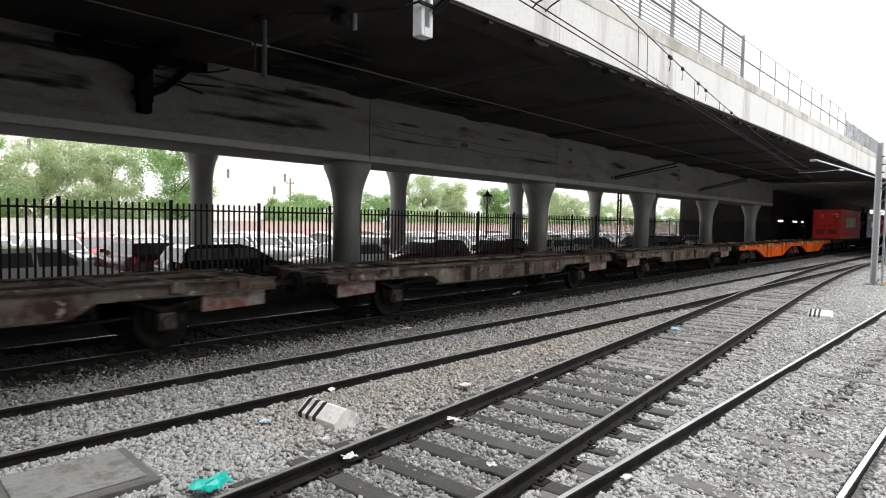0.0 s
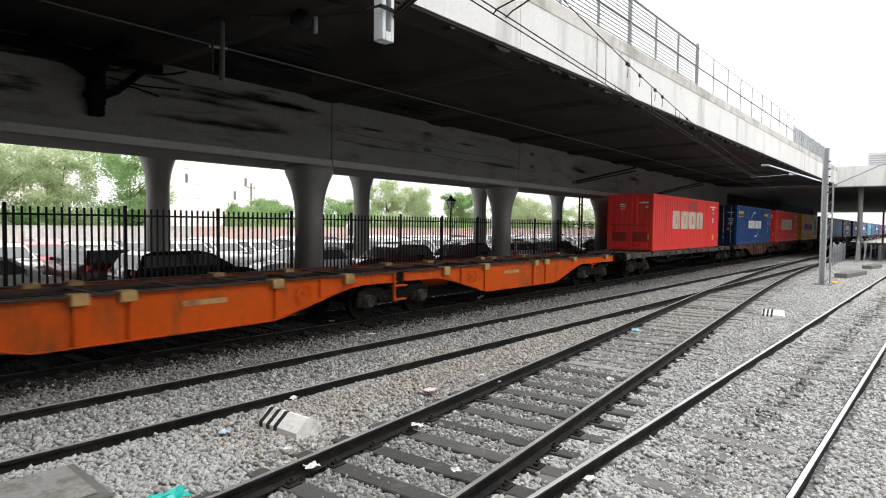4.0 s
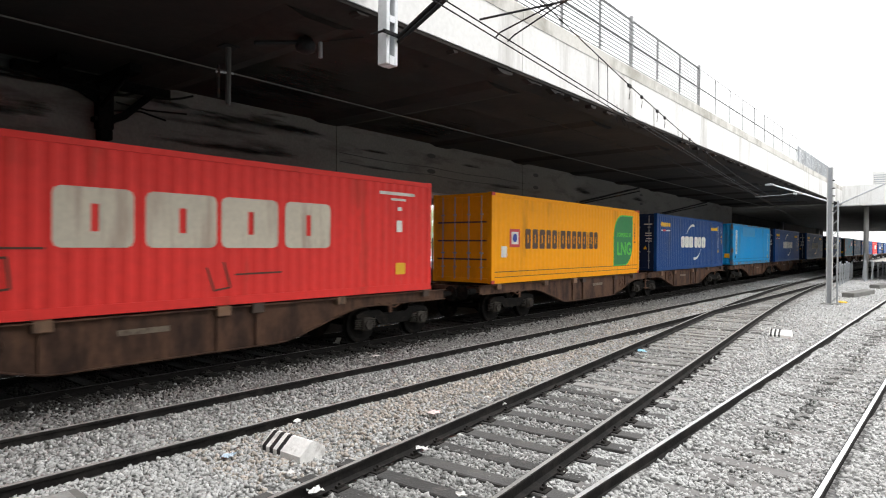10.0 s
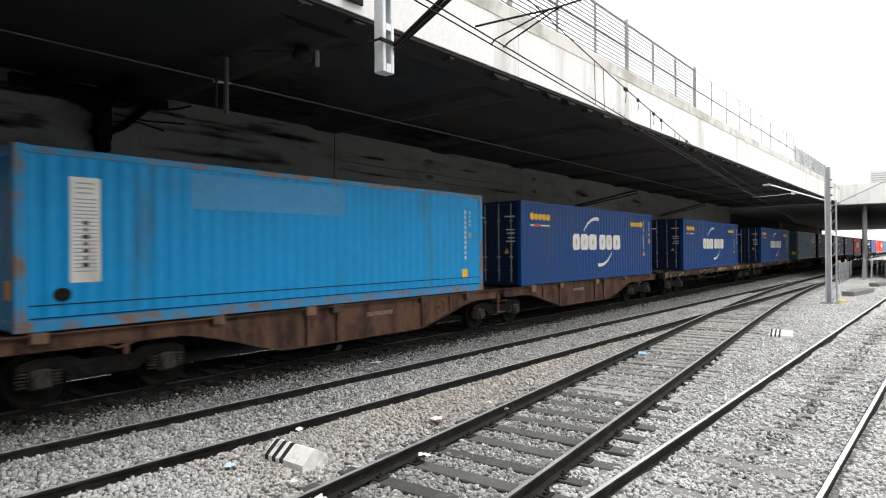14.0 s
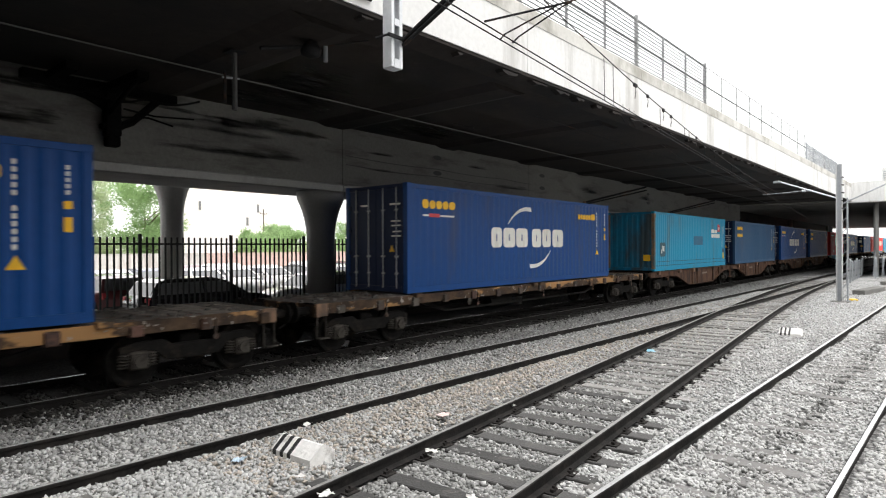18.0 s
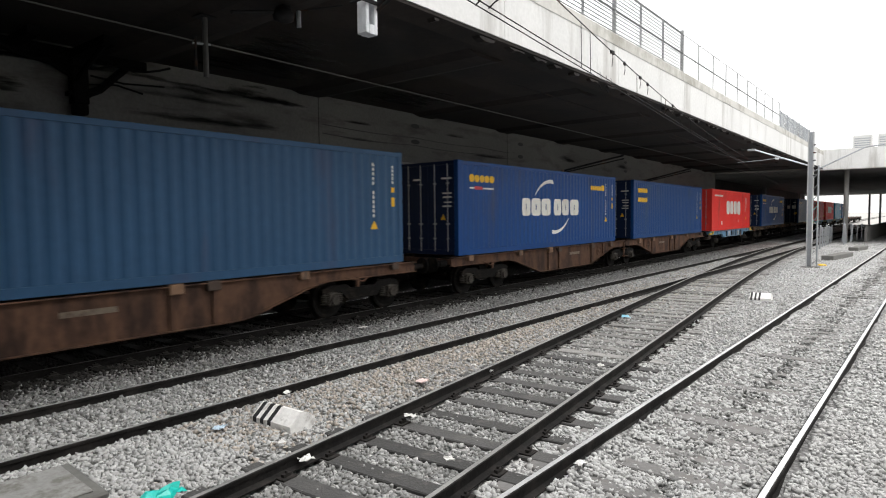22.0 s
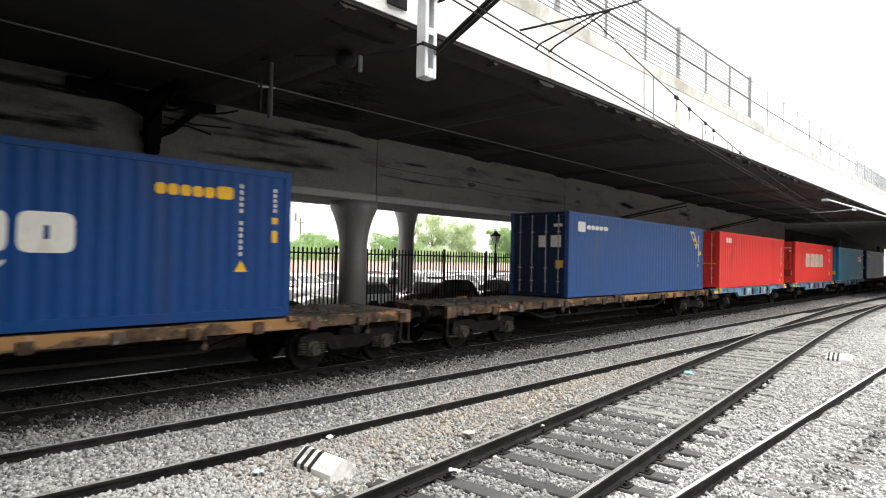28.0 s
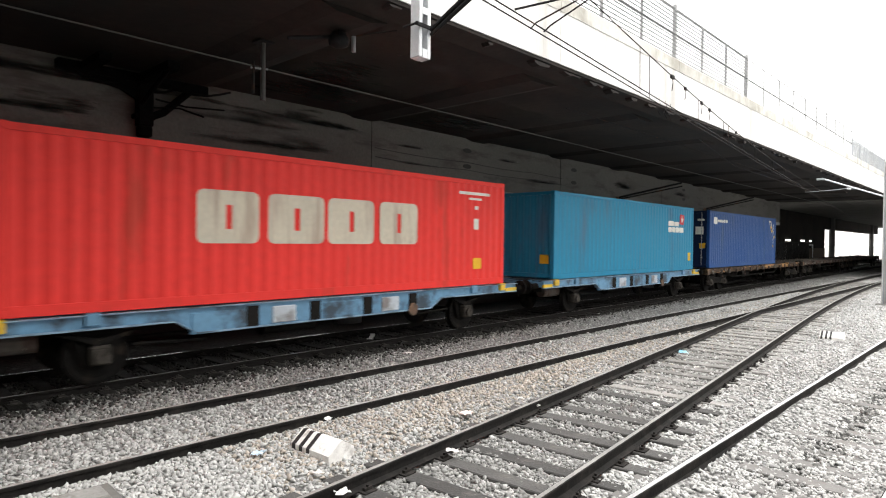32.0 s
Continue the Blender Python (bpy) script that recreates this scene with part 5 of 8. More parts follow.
    part("brake_gear", Shape().tube((8, -0.6, 0.66), (9.2, -0.6, 0.66), 0.17, 12).tube((5.2, 0.3, 0.62), (15, 0.3, 0.62), 0.04, 6), "underframe", w)
    part("brake_lever", Shape().lathe([(0.08, 0), (0.105, 0.015), (0.08, 0.03)], 14, (6.2, -1.28, 0.86), "y").tube((6.2, -1.265, 0.86), (6.2, -1.2, 0.98), 0.02, 6), "bogie_lit_dust", w, "brake changeover handle")
    bogie(w, 2.35), bogie(w, L - 2.35)
    running_gear(w, L)
    return w


def axle_wagon(paint, trim, ends, L, label, flange="", boards=False):
    """Two-axle wagon on leaf springs with a deep patched side sill."""
    w = thing("two_axle_wagon", ORIGIN, label, "rail wagon", "wagons of the train")
    a, b = 0.62, L - 0.62
    for s in (-1, 1):
        out = [(a, 1.18), (a, 0.98), (3.9, 0.98), (4.3, 0.74), (L - 4.3, 0.74), (L - 3.9, 0.98), (b, 0.98), (b, 1.18)]
        sill = part("side_sill", Shape().prism(out, s * 1.2 - 0.02, s * 1.2 + 0.02), paint, w, "side sill with patched paint")
        part("top_flange", Shape().box(a, b, s * 1.2 - 0.10, s * 1.2 + 0.07, 1.18, 1.2, 0.004), flange or trim, sill)
        part("bottom_flange", Shape().prism([(a, 0.98), (3.9, 0.98), (4.3, 0.74), (L - 4.3, 0.74), (L - 3.9, 0.98), (b, 0.98), (b, 0.955), (L - 3.92, 0.955), (L - 4.32, 0.715), (4.32, 0.715), (3.92, 0.955), (a, 0.955)], s * 1.2 - 0.08, s * 1.2 + 0.06), flange or trim, sill)
        part("longitudinal", Shape().box(a, b, s * 0.62 - 0.04, s * 0.62 + 0.04, 1.0, 1.185), paint, w)
        for i, x in enumerate((4.7, 6.15, 7.6, 9.05)):
            part("side_panel", Shape().box(x - (0.3 if i % 2 else 0.5), x + (0.25 if i % 2 else 0.5), s * 1.2 - 0.05, s * 1.2 + 0.05, 0.76 if i % 2 else 0.70, 1.10, 0.02), trim if i % 2 else paint, sill)
            if boards and i % 2:
                continue
            # flat dark plate on the sill's face, coloured for the shade of a gap
            part("gap_plate", Shape().box(x + 0.6, x + 0.86, s * 1.2 - 0.04, s * 1.2 + 0.04, 0.74, 1.14, 0.01), "underframe", sill, "dark plate painted as a shaded recess in the sill")
        for x in (a + 0.7, 2.6, L - 2.6, b - 0.7):
            part("locking_seat", Shape().box(x - 0.12, x + 0.12, s * 1.2 - 0.1, s * 1.2 + 0.1, 1.02, BED - 0.002, 0.012), ends if x < 2 or x > L - 2 else paint, w)
        for x in (a - 0.02, b - 0.5):
            part("end_beam", Shape().box(x, x + 0.52, s * 1.2 - 0.05, s * 1.2 + 0.05, 0.98, 1.08, 0.01), ends, w)
        for x0, x1 in ((0.95, 2.05), (L - 2.1, L - 0.8)) if boards else ():
            part("end_board", Shape().prism([(x0, 0.62), (x1, 0.66), (x1, 0.95), (x0 + 0.1, 0.95), (x0, 0.9)], s * 1.14 - 0.012, s * 1.14 + 0.012), "board_pale", w, "pale peeling board under the sill")
        for x in (2.75, L - 2.75):
            part("axle_box", BOX, "", w, at=pose(x, s * 1.08, 0.50, 0, 0, 180 if s > 0 else 0))
            part("leaf_spring", LEAF, "", w, "laminated leaf spring", at=(x, s * 1.08, 0.80))
            part("axle_guard", Shape().prism([(x - 0.42, 0.98), (x - 0.24, 0.32), (x - 0.19, 0.32), (x - 0.19, 0.9), (x + 0.19, 0.9), (x + 0.19, 0.32), (x + 0.24, 0.32), (x + 0.42, 0.98)], s * 1.0 - 0.01, s * 1.0 + 0.01), "bogie", w)
    for x in (2.75, L - 2.75):
        part("axle", AXLE, "", w, at=(x, 0, 0.50))
        for s in (1, -1):
            part("wheel", WHEEL[0.50], "", w, "rusty steel wheel", at=pose(x, -RAIL * s, 0.50, 0, 0, 0 if s > 0 else 180))
    for x in (a + 0.06, 2.2, 3.6, 5.4, 7.2, 9.0, 10.8, 12.2, b - 0.06):
        part("cross_member", Shape().box(x - 0.08, x + 0.08, -1.18, 1.18, 0.98, 1.17, 0.01), paint, w)
    part("centre_sill", Shape().box(a, b, -0.28, 0.28, 0.84, 1.15), "underframe", w)
    if not boards:
        part("brake_disc", Shape().lathe([(0.02, 0), (0.15, 0.0), (0.16, 0.02), (0.13, 0.04), (0.04, 0.05)], 18, (9.74, -1.30, 0.75), "y"), "wagon_rust", w, "rusty round brake handle")
    part("air_tank", Shape().tube((1.0, -0.85, 0.78), (1.9, -0.85, 0.78), 0.16, 14), "wagon_grey", w, "dusty brake air tank")
    part("brake_rod", Shape().tube((3.3, -1.0, 0.62), (4.6, -1.0, 0.56), 0.03, 6), "bogie", w)
    part("brake_rod", Shape().tube((9.9, -1.0, 0.56), (11.3, -1.0, 0.62), 0.03, 6), "bogie", w)
    for x in (1.4, 3.5, 11.1, 13.2):
        part("cross_plate", Shape().box(x - 0.16, x + 0.16, -1.15, 1.15, 1.172, 1.186), trim, w)
    part("brake_gear", Shape().tube((6, -0.5, 0.6), (7.3, -0.5, 0.6), 0.18, 12).tube((3.2, 0.2, 0.55), (11, 0.2, 0.55), 0.04, 6), "underframe", w)
    running_gear(w, L)
    return w


# containers
LEN, WID, HIGH = 12.192, 2.438, 2.925


def corrugated(length, high, pitch=0.277, deep=0.036):
    """A sheet with trapezoidal ribs: outer face at y = 0, ribs sunk to +deep, standing on z = 0."""
    xs = []
    n = int(length / pitch)
    step = length / n
    for i in range(n):
        x = i * step
        xs += [(x, 0), (x + step * 0.26, 0), (x + step * 0.5, deep), (x + step * 0.76, deep)]
    xs.append((length, 0))
    s = Shape()
    m = len(xs)
    v = [(x, y, 0) for x, y in xs] + [(x, y, high) for x, y in xs] + [(x, y + 0.004, 0) for x, y in xs] + [(x, y + 0.004, high) for x, y in xs]
    f = [(i, i + 1, m + i + 1, m + i) for i in range(m - 1)] + [(2 * m + i, 3 * m + i, 3 * m + i + 1, 2 * m + i + 1) for i in range(m - 1)]
    f += [(i, 2 * m + i, 2 * m + i + 1, i + 1) for i in range(m - 1)] + [(m + i, m + i + 1, 3 * m + i + 1, 3 * m + i) for i in range(m - 1)]
    f += [(0, m, 3 * m, 2 * m), (m - 1, 3 * m - 1, 4 * m - 1, 2 * m - 1)]
    return s.add(v, f)


PAINTED = {}


def shared(key, make):
    if key not in PAINTED:
        PAINTED[key] = make()
    return PAINTED[key]


def container(paint, label, door_front=False, door_paint=None, trim=None, deep=0.012, front=""):
    trim = trim or paint
    c = thing("shipping_container", ORIGIN, label, "container", "containers on the train")
    y = WID / 2
    side = shared(("side", paint), lambda: corrugated(LEN - 0.30, HIGH - 0.30, 0.277, deep).mesh("side_panel", paint))
    part("side_panel", side, "", c, "corrugated steel side", at=(0.15, -y + 0.012, 0.17))
    part("side_panel", side, "", c, "corrugated steel side", at=pose(LEN - 0.15, y - 0.012, 0.17, 0, 0, 180))
    dp = door_paint or paint
    end = shared(("end", dp), lambda: corrugated(WID - 0.30, HIGH - 0.30, 0.25, 0.026).mesh("end_panel", dp))
    part("end_panel", end, "", c, at=pose(LEN - 0.03, -y + 0.15, 0.17, 0, 0, 90))
    if door_front:
        for k, (a, b) in enumerate(((-y + 0.15, -0.01), (0.01, y - 0.15))):
            leaf = part("door", shared(("door", dp, k), lambda: Shape().box(0.03, 0.07, a, b, 0.17, HIGH - 0.13, 0.008).mesh("door", dp)), "", c, "steel door leaf")
            for q in (0.24, 0.72):
                yy = a + (b - a) * q
                part("lock_rod", shared(("rod", k, q), lambda: Shape().tube((0.0, yy, 0.12), (0.0, yy, HIGH - 0.10), 0.017, 8).box(-0.02, 0.03, yy - 0.06, yy + 0.06, 0.95, 1.0).box(-0.02, 0.03, yy - 0.05, yy + 0.05, 0.5, 0.54).box(-0.02, 0.03, yy - 0.05, yy + 0.05, 2.2, 2.24).mesh("lock_rod", "steel_grey")), "", leaf, "galvanised lock rod")
            for j in range(4):
                yy = a + 0.03 if k == 0 else b - 0.03
                part("hinge", shared(("hinge", dp, k, j), lambda: Shape().box(0.0, 0.05, yy - 0.05, yy + 0.05, 0.4 + 0.62 * j, 0.52 + 0.62 * j, 0.008).mesh("hinge", dp)), "", leaf)
    else:
        part("end_panel", end, "", c, at=pose(0.03, y - 0.15, 0.17, 0, 0, -90))
    part("roof", shared(("roof", paint), lambda: Shape().box(0.1, LEN - 0.1, -y + 0.05, y - 0.05, HIGH - 0.05, HIGH - 0.02).mesh("roof", paint)), "", c)
    part("floor", shared(("floor",), lambda: Shape().box(0.1, LEN - 0.1, -y + 0.05, y - 0.05, 0.02, 0.16).mesh("floor", "underframe")), "", c)
    for s in (-1, 1):
        part("bottom_rail", shared(("brail", trim, s), lambda: Shape().box(0.15, LEN - 0.15, min(s * y, s * (y - 0.06)), max(s * y, s * (y - 0.06)), 0.0, 0.175, 0.006).mesh("bottom_rail", trim)), "", c)
        part("top_rail", shared(("trail", trim, s), lambda: Shape().box(0.15, LEN - 0.15, min(s * y, s * (y - 0.06)), max(s * y, s * (y - 0.06)), HIGH - 0.135, HIGH - 0.015, 0.006).mesh("top_rail", trim)), "", c)
        for x0 in (0.0, LEN - 0.16):
            pm = trim if x0 or not front else front
            part("corner_post", shared(("post", pm, s, x0), lambda: Shape().box(x0, x0 + 0.16, min(s * y, s * (y - 0.16)), max(s * y, s * (y - 0.16)), 0.1, HIGH - 0.1, 0.012).mesh("corner_post", pm)), "", c)
            for z in (0.0, HIGH - 0.118):
                part("corner_casting", shared(("cast", trim, s, x0, z), lambda: Shape().box(x0 - 0.003 if not x0 else LEN - 0.178 + 0.003, x0 + 0.178 if not x0 else LEN + 0.003, min(s * (y + 0.003), s * (y - 0.162)), max(s * (y + 0.003), s * (y - 0.162)), z, z + 0.118, 0.01).mesh("corner_casting", trim)), "", c)
    for x0 in (0.0, LEN - 0.12):
        for z0, z1 in ((0.02, 0.17), (HIGH - 0.13, HIGH - 0.02)):
            part("end_rail", shared(("erail", dp, x0, z0), lambda: Shape().box(x0, x0 + 0.12, -y + 0.16, y - 0.16, z0, z1, 0.006).mesh("end_rail", dp)), "", c)
    return c


SKIN = -WID / 2 + 0.004  # a hair proud of the ribs' outer faces


def round_plate(x0, x1, z0, z1, r=0.12):
    r = min(r, (x1 - x0) / 2.2, (z1 - z0) / 2.2)
    pts = []
    for cx, cz, a0 in ((x1 - r, z1 - r, 0), (x0 + r, z1 - r, 90), (x0 + r, z0 + r, 180), (x1 - r, z0 + r, 270)):
        pts += [(cx + r * math.cos(radians(a0 + 30 * k)), cz + r * math.sin(radians(a0 + 30 * k))) for k in range(4)]
    return Shape().prism(pts, SKIN, SKIN + 0.006)


def sign(c, name, material, *plates, label="", r=0.1):
    """Painted plain blocks on the side that faces the platform."""
    for p in plates:
        part(name, round_plate(*p, r=r), material, c, label)


def slotted(c, material, *plates, label="", r=0.12, slot=0.13, tall=0.46):
    """Painted blocks, each open in the middle by an upright slot."""
    for x0, x1, z0, z1 in plates:
        q = min(r, (x1 - x0) / 2.5)
        xm, zm, hw, hh = (x0 + x1) / 2, (z0 + z1) / 2, slot * (x1 - x0) / 2, tall * (z1 - z0) / 2
        left = [(xm, z1), (x0 + q, z1), (x0 + 0.3 * q, z1 - 0.3 * q), (x0, z1 - q), (x0, z0 + q), (x0 + 0.3 * q, z0 + 0.3 * q), (x0 + q, z0), (xm, z0), (xm, zm - hh), (xm - hw, zm - hh), (xm - hw, zm + hh), (xm, zm + hh)]
        part("logo_block", Shape().prism(left, SKIN, SKIN + 0.006).prism([(2 * xm - x, z) for x, z in left[::-1]], SKIN, SKIN + 0.006), material, c, label)


def swoosh(c, x0, z0, x1, z1, bulge, thick, material):
    """A tapering arc between two points."""
    n, up, low = 14, [], []
    for k in range(n + 1):
        u = k / n
        x, z = x0 + (x1 - x0) * u, z0 + (z1 - z0) * u
        d = bulge * 4 * u * (1 - u)
        nx, nz = -(z1 - z0), x1 - x0
        g = math.hypot(nx, nz)
        w = thick * (0.25 + 0.75 * u)
        up.append((x + nx / g * (d + w / 2), z + nz / g * (d + w / 2)))
        low.append((x + nx / g * (d - w / 2), z + nz / g * (d - w / 2)))
    part("logo_arc", Shape().prism(up + low[::-1], SKIN, SKIN + 0.006), material, c, "white painted arc")


def marks(c, far=True):
    """Small stencilled panels near the rear corner post."""
    sign(c, "marking", "logo_white", *[(11.07, 11.125, 1.2 + 0.118 * k, 1.285 + 0.118 * k) for k in range(12) if k != 6], r=0.02)
    sign(c, "marking", "logo_white", *[(11.79, 11.845, 2.08 + 0.1 * k, 2.155 + 0.1 * k) for k in range(5)], r=0.02)
    sign(c, "marking", "logo_yellow", (11.76, 11.88, 1.48, 1.72), (11.76, 11.88, 1.85, 1.98), r=0.02)
    part("marking", Shape().prism([(10.98, 0.90), (11.24, 0.90), (11.11, 1.12)], SKIN, SKIN + 0.006), "logo_yellow", c)


def end_marks(c):
    for a, b, z0, z1 in ((-0.95, -0.55, 2.35, 2.40), (-0.95, -0.60, 1.9, 1.94), (-0.95, -0.62, 1.78, 1.82), (-0.95, -0.66, 1.62, 1.66), (-0.95, -0.6, 1.5, 1.54), (0.3, 0.6, 2.35, 2.4)):
        part("marking", Shape().box(0.018, 0.028, a, b, z0, z1), "logo_white", c)
    part("marking", Shape().prism([(-0.72, 1.1), (-0.52, 1.1), (-0.62, 1.28)], 0.018, 0.028, "x"), "logo_yellow", c)


def blue_logo_container():
    c = container("blue", "dark blue corrugated shipping container with white logo blocks and arcs", True, "blue_shaded", deep=0.015)
    z0, z1 = 1.20, 1.83
    slotted(c, "logo_white", (3.78, 4.36, z0, z1), (4.44, 5.12, z0, z1), (5.18, 5.88, z0, z1), (6.16, 6.76, z0, z1), (6.84, 7.42, z0, z1), (7.54, 8.30, z0, z1), label="white painted logo block", r=0.13, slot=0.10, tall=0.34)
    swoosh(c, 4.72, 1.96, 6.10, 2.47, 0.18, 0.16, "logo_white")
    swoosh(c, 7.40, 1.08, 6.02, 0.57, 0.18, 0.16, "logo_white")
    sign(c, "logo_block", "logo_yellow", (0.60, 0.86, 2.27, 2.52), (0.89, 1.14, 2.27, 2.50), (1.17, 1.42, 2.27, 2.50), (1.45, 1.70, 2.27, 2.50), (1.73, 2.0, 2.27, 2.50), label="yellow painted logo block", r=0.1)
    sign(c, "logo_block", "logo_white", (0.62, 0.86, 2.06, 2.11), (1.34, 1.96, 2.06, 2.11), r=0.02)
    sign(c, "logo_block", "logo_red", (0.88, 1.32, 2.04, 2.14), r=0.02)
    sign(c, "logo_block", "logo_yellow", (9.5, 9.68, 2.26, 2.46), (9.71, 9.90, 2.26, 2.46), (9.93, 10.12, 2.26, 2.46), (10.15, 10.34, 2.26, 2.46), (10.37, 10.56, 2.26, 2.46), (10.60, 10.93, 2.26, 2.50), r=0.07)
    marks(c), end_marks(c)
    return c


def blue_plain_container(paint="blue_grey"):
    c = container(paint, "weathered blue corrugated shipping container with yellow logo blocks", True, "blue_shaded", deep=0.021)
    for z in (2.30, 1.82):
        sign(c, "logo_block", "logo_yellow", *[(0.62 + 0.27 * k, 0.86 + 0.27 * k, z, z + 0.24) for k in range(5)], label="yellow painted logo block", r=0.08)
    marks(c), end_marks(c)
    return c


def red_block_container(graffiti=False, patch=True, cream="logo_cream"):
    c = container("red", "bright red corrugated shipping container with cream logo blocks", False, deep=0.019)
    z0, z1 = 1.13, 2.13
    slotted(c, cream, (3.00, 4.25, z0, z1), (4.45, 5.80, z0, z1), (5.90, 7.20, z0, z1), (7.38, 8.62, z0, z1), label="cream painted logo block", r=0.12, slot=0.1)
    sign(c, "marking", "logo_white", (10.2, 11.5, 2.50, 2.58), (10.6, 11.15, 2.36, 2.42), (10.85, 11.0, 2.1, 2.2), (10.82, 11.02, 1.55, 1.85), r=0.02)
    sign(c, "marking", "logo_yellow", (10.8, 11.15, 0.45, 0.75), r=0.02)
    for a, b, z0, z1 in ((0.25, 0.55, 2.35, 2.4), (0.25, 0.55, 2.24, 2.28), (0.3, 0.55, 2.12, 2.16), (-0.95, -0.45, 2.42, 2.5), (-0.95, -0.8, 2.2, 2.28)):
        part("marking", Shape().box(0.018, 0.026, a, b, z0, z1), "logo_white", c)
    part("marking", Shape().box(0.018, 0.026, -1.0, -0.65, 0.55, 0.85), "logo_yellow", c, "yellow label")
    if patch:
        sign(c, "faded_panel", "red_faded", (5.9, 7.4, 2.22, 2.74), label="darker overpainted red patch", r=0.02)
    for a, b in ((-0.95, -0.15), (0.15, 0.95)):
        part("vent", Shape().box(0.012, 0.03, a, b, 0.45, 0.95, 0.008), "door_red", c, "dark vent in the end wall")
    part("end_bar", Shape().box(0.0, 0.03, -1.05, 1.05, 1.28, 1.33), "door_red", c)
    if graffiti:
        for a, b in (((0.1, 1.12), (2.9, 1.12)), ((0.5, 0.2), (0.7, 0.8)), ((0.7, 0.8), (1.0, 0.2)), ((1.1, 0.25), (1.2, 0.9)), ((1.3, 0.3), (1.35, 1.0)), ((1.2, 0.9), (1.75, 0.92)), ((1.9, 0.3), (1.9, 0.95)), ((1.9, 0.95), (2.4, 0.98)), ((2.4, 0.98), (2.45, 0.5)), ((2.45, 0.5), (1.95, 0.45)), ((5.6, 0.75), (5.75, 0.3)), ((5.75, 0.3), (6.1, 0.35)), ((6.1, 0.35), (5.95, 0.85)), ((6.2, 0.6), (7.3, 0.62))):
            d = Vector((b[0] - a[0], b[1] - a[1])).normalized() * 0.018
            part("graffiti", Shape().prism([(a[0] - d.y, a[1] + d.x), (a[0] + d.y, a[1] - d.x), (b[0] + d.y, b[1] - d.x), (b[0] - d.y, b[1] + d.x)], SKIN, SKIN + 0.004), "logo_brown", c, "thin dark sprayed stroke")
    return c


def words_mesh(words, size, depth, material):
    """Words as a mesh, standing on the x axis and facing +z."""
    cu = bpy.data.curves.new("lettering", "FONT")
    cu.body, cu.size, cu.extrude, cu.offset = words, size, depth, size * 0.022
    ob = bpy.data.objects.new("lettering", cu)
    bpy.context.scene.collection.objects.link(ob)
    bpy.context.view_layer.update()
    me = bpy.data.meshes.new_from_object(ob.evaluated_get(bpy.context.evaluated_depsgraph_get()))
    bpy.data.objects.remove(ob)
    bpy.data.curves.remove(cu)
    me.materials.clear()
    me.materials.append(M[material])
    return me


def yellow_container():
    c = container("yellow", "yellow shipping container with a brown block logo and green emblem", True, None, None, 0.010)
    x = 2.02
    for w in (0.44, 0.46, 0.46, 0.40, 0.44, 0.14, 0.46, 0.40, 0.42, 0.42, 0.42, 0.14, 0.42, 0.40):
        slotted(c, "logo_brown", (x, x + w - 0.09, 1.12, 1.80), label="brown painted logo block", r=0.05, slot=0.22, tall=0.42)
        x += w + 0.025
    sign(c, "logo_block", "logo_red", (1.04, 1.66, 1.17, 1.78), label="red painted frame", r=0.02)
    part("logo_block", round_plate(1.14, 1.56, 1.27, 1.68, 0.02), "logo_white", c, at=(0, -0.004, 0))
    part("logo_block", round_plate(1.22, 1.48, 1.34, 1.62, 0.13), "logo_blue", c, "blue painted disc", at=(0, -0.008, 0))
    leaf_outline = [(9.35, 0.42)] + [(10.45 + 0.9 * math.sin(radians(15 * k)), 1.32 - 0.9 * math.cos(radians(15 * k))) for k in range(7)] + [(11.35, 2.58)] + [(10.25 - 0.9 * math.sin(radians(15 * k)), 1.68 + 0.9 * math.cos(radians(15 * k))) for k in range(7)]
    part("emblem_edge", Shape().prism([(10.35 + 1.05 * (x - 10.35), 1.5 + 1.05 * (z - 1.5)) for x, z in leaf_outline], SKIN, SKIN + 0.006), "logo_pale_green", c, "bright green edge of the emblem")
    part("emblem", Shape().prism(leaf_outline, SKIN - 0.003, SKIN + 0.003), "logo_green", c, "green leaf-shaped painted emblem")
    for words, x, z, size in (("LNG", 9.62, 0.86, 0.80), ("POWERED BY", 9.64, 1.66, 0.255)):
        part("lettering", words_mesh(words, size, 0.004, "logo_pale_green"), "", c, "pale green lettering", at=pose(x, SKIN - 0.005, z, 90))
    sign(c, "marking", "logo_white", (0.55, 0.88, 0.84, 1.2), r=0.02)
    sign(c, "rub_line", "logo_brown", (0.2, 12.0, 0.36, 0.385), (0.2, 12.0, 0.19, 0.21), label="dark pressed line", r=0.005)
    for z in (0.0, HIGH - 0.118):
        part("corner_mark", Shape().box(-0.006, 0.17, SKIN - 0.012, SKIN + 0.02, z + 0.004, z + 0.11), "logo_red", c, "red painted corner")
    for x0, x1, z0, z1 in ((11.72, 11.95, 2.86, 2.90), (11.98, 12.18, 2.82, 2.905), (11.6, 11.7, 2.87, 2.9), (11.98, 12.18, 0.01, 0.09)):
        part("corner_mark", Shape().box(x0, x1, SKIN - 0.012, SKIN + 0.004, z0, z1), "logo_red", c, "smeared red paint on the corner")
    sign(c, "marking", "logo_brown", *[(11.62, 11.67, 1.55 + 0.13 * k, 1.64 + 0.13 * k) for k in range(6)], (11.58, 11.74, 1.4, 1.46), r=0.01)
    for z in (0.75, 1.35, 1.95):
        part("door_bar", Shape().box(0.0, 0.05, -1.0, 1.0, z, z + 0.05), "logo_brown", c, "dark horizontal door bar")
    return c


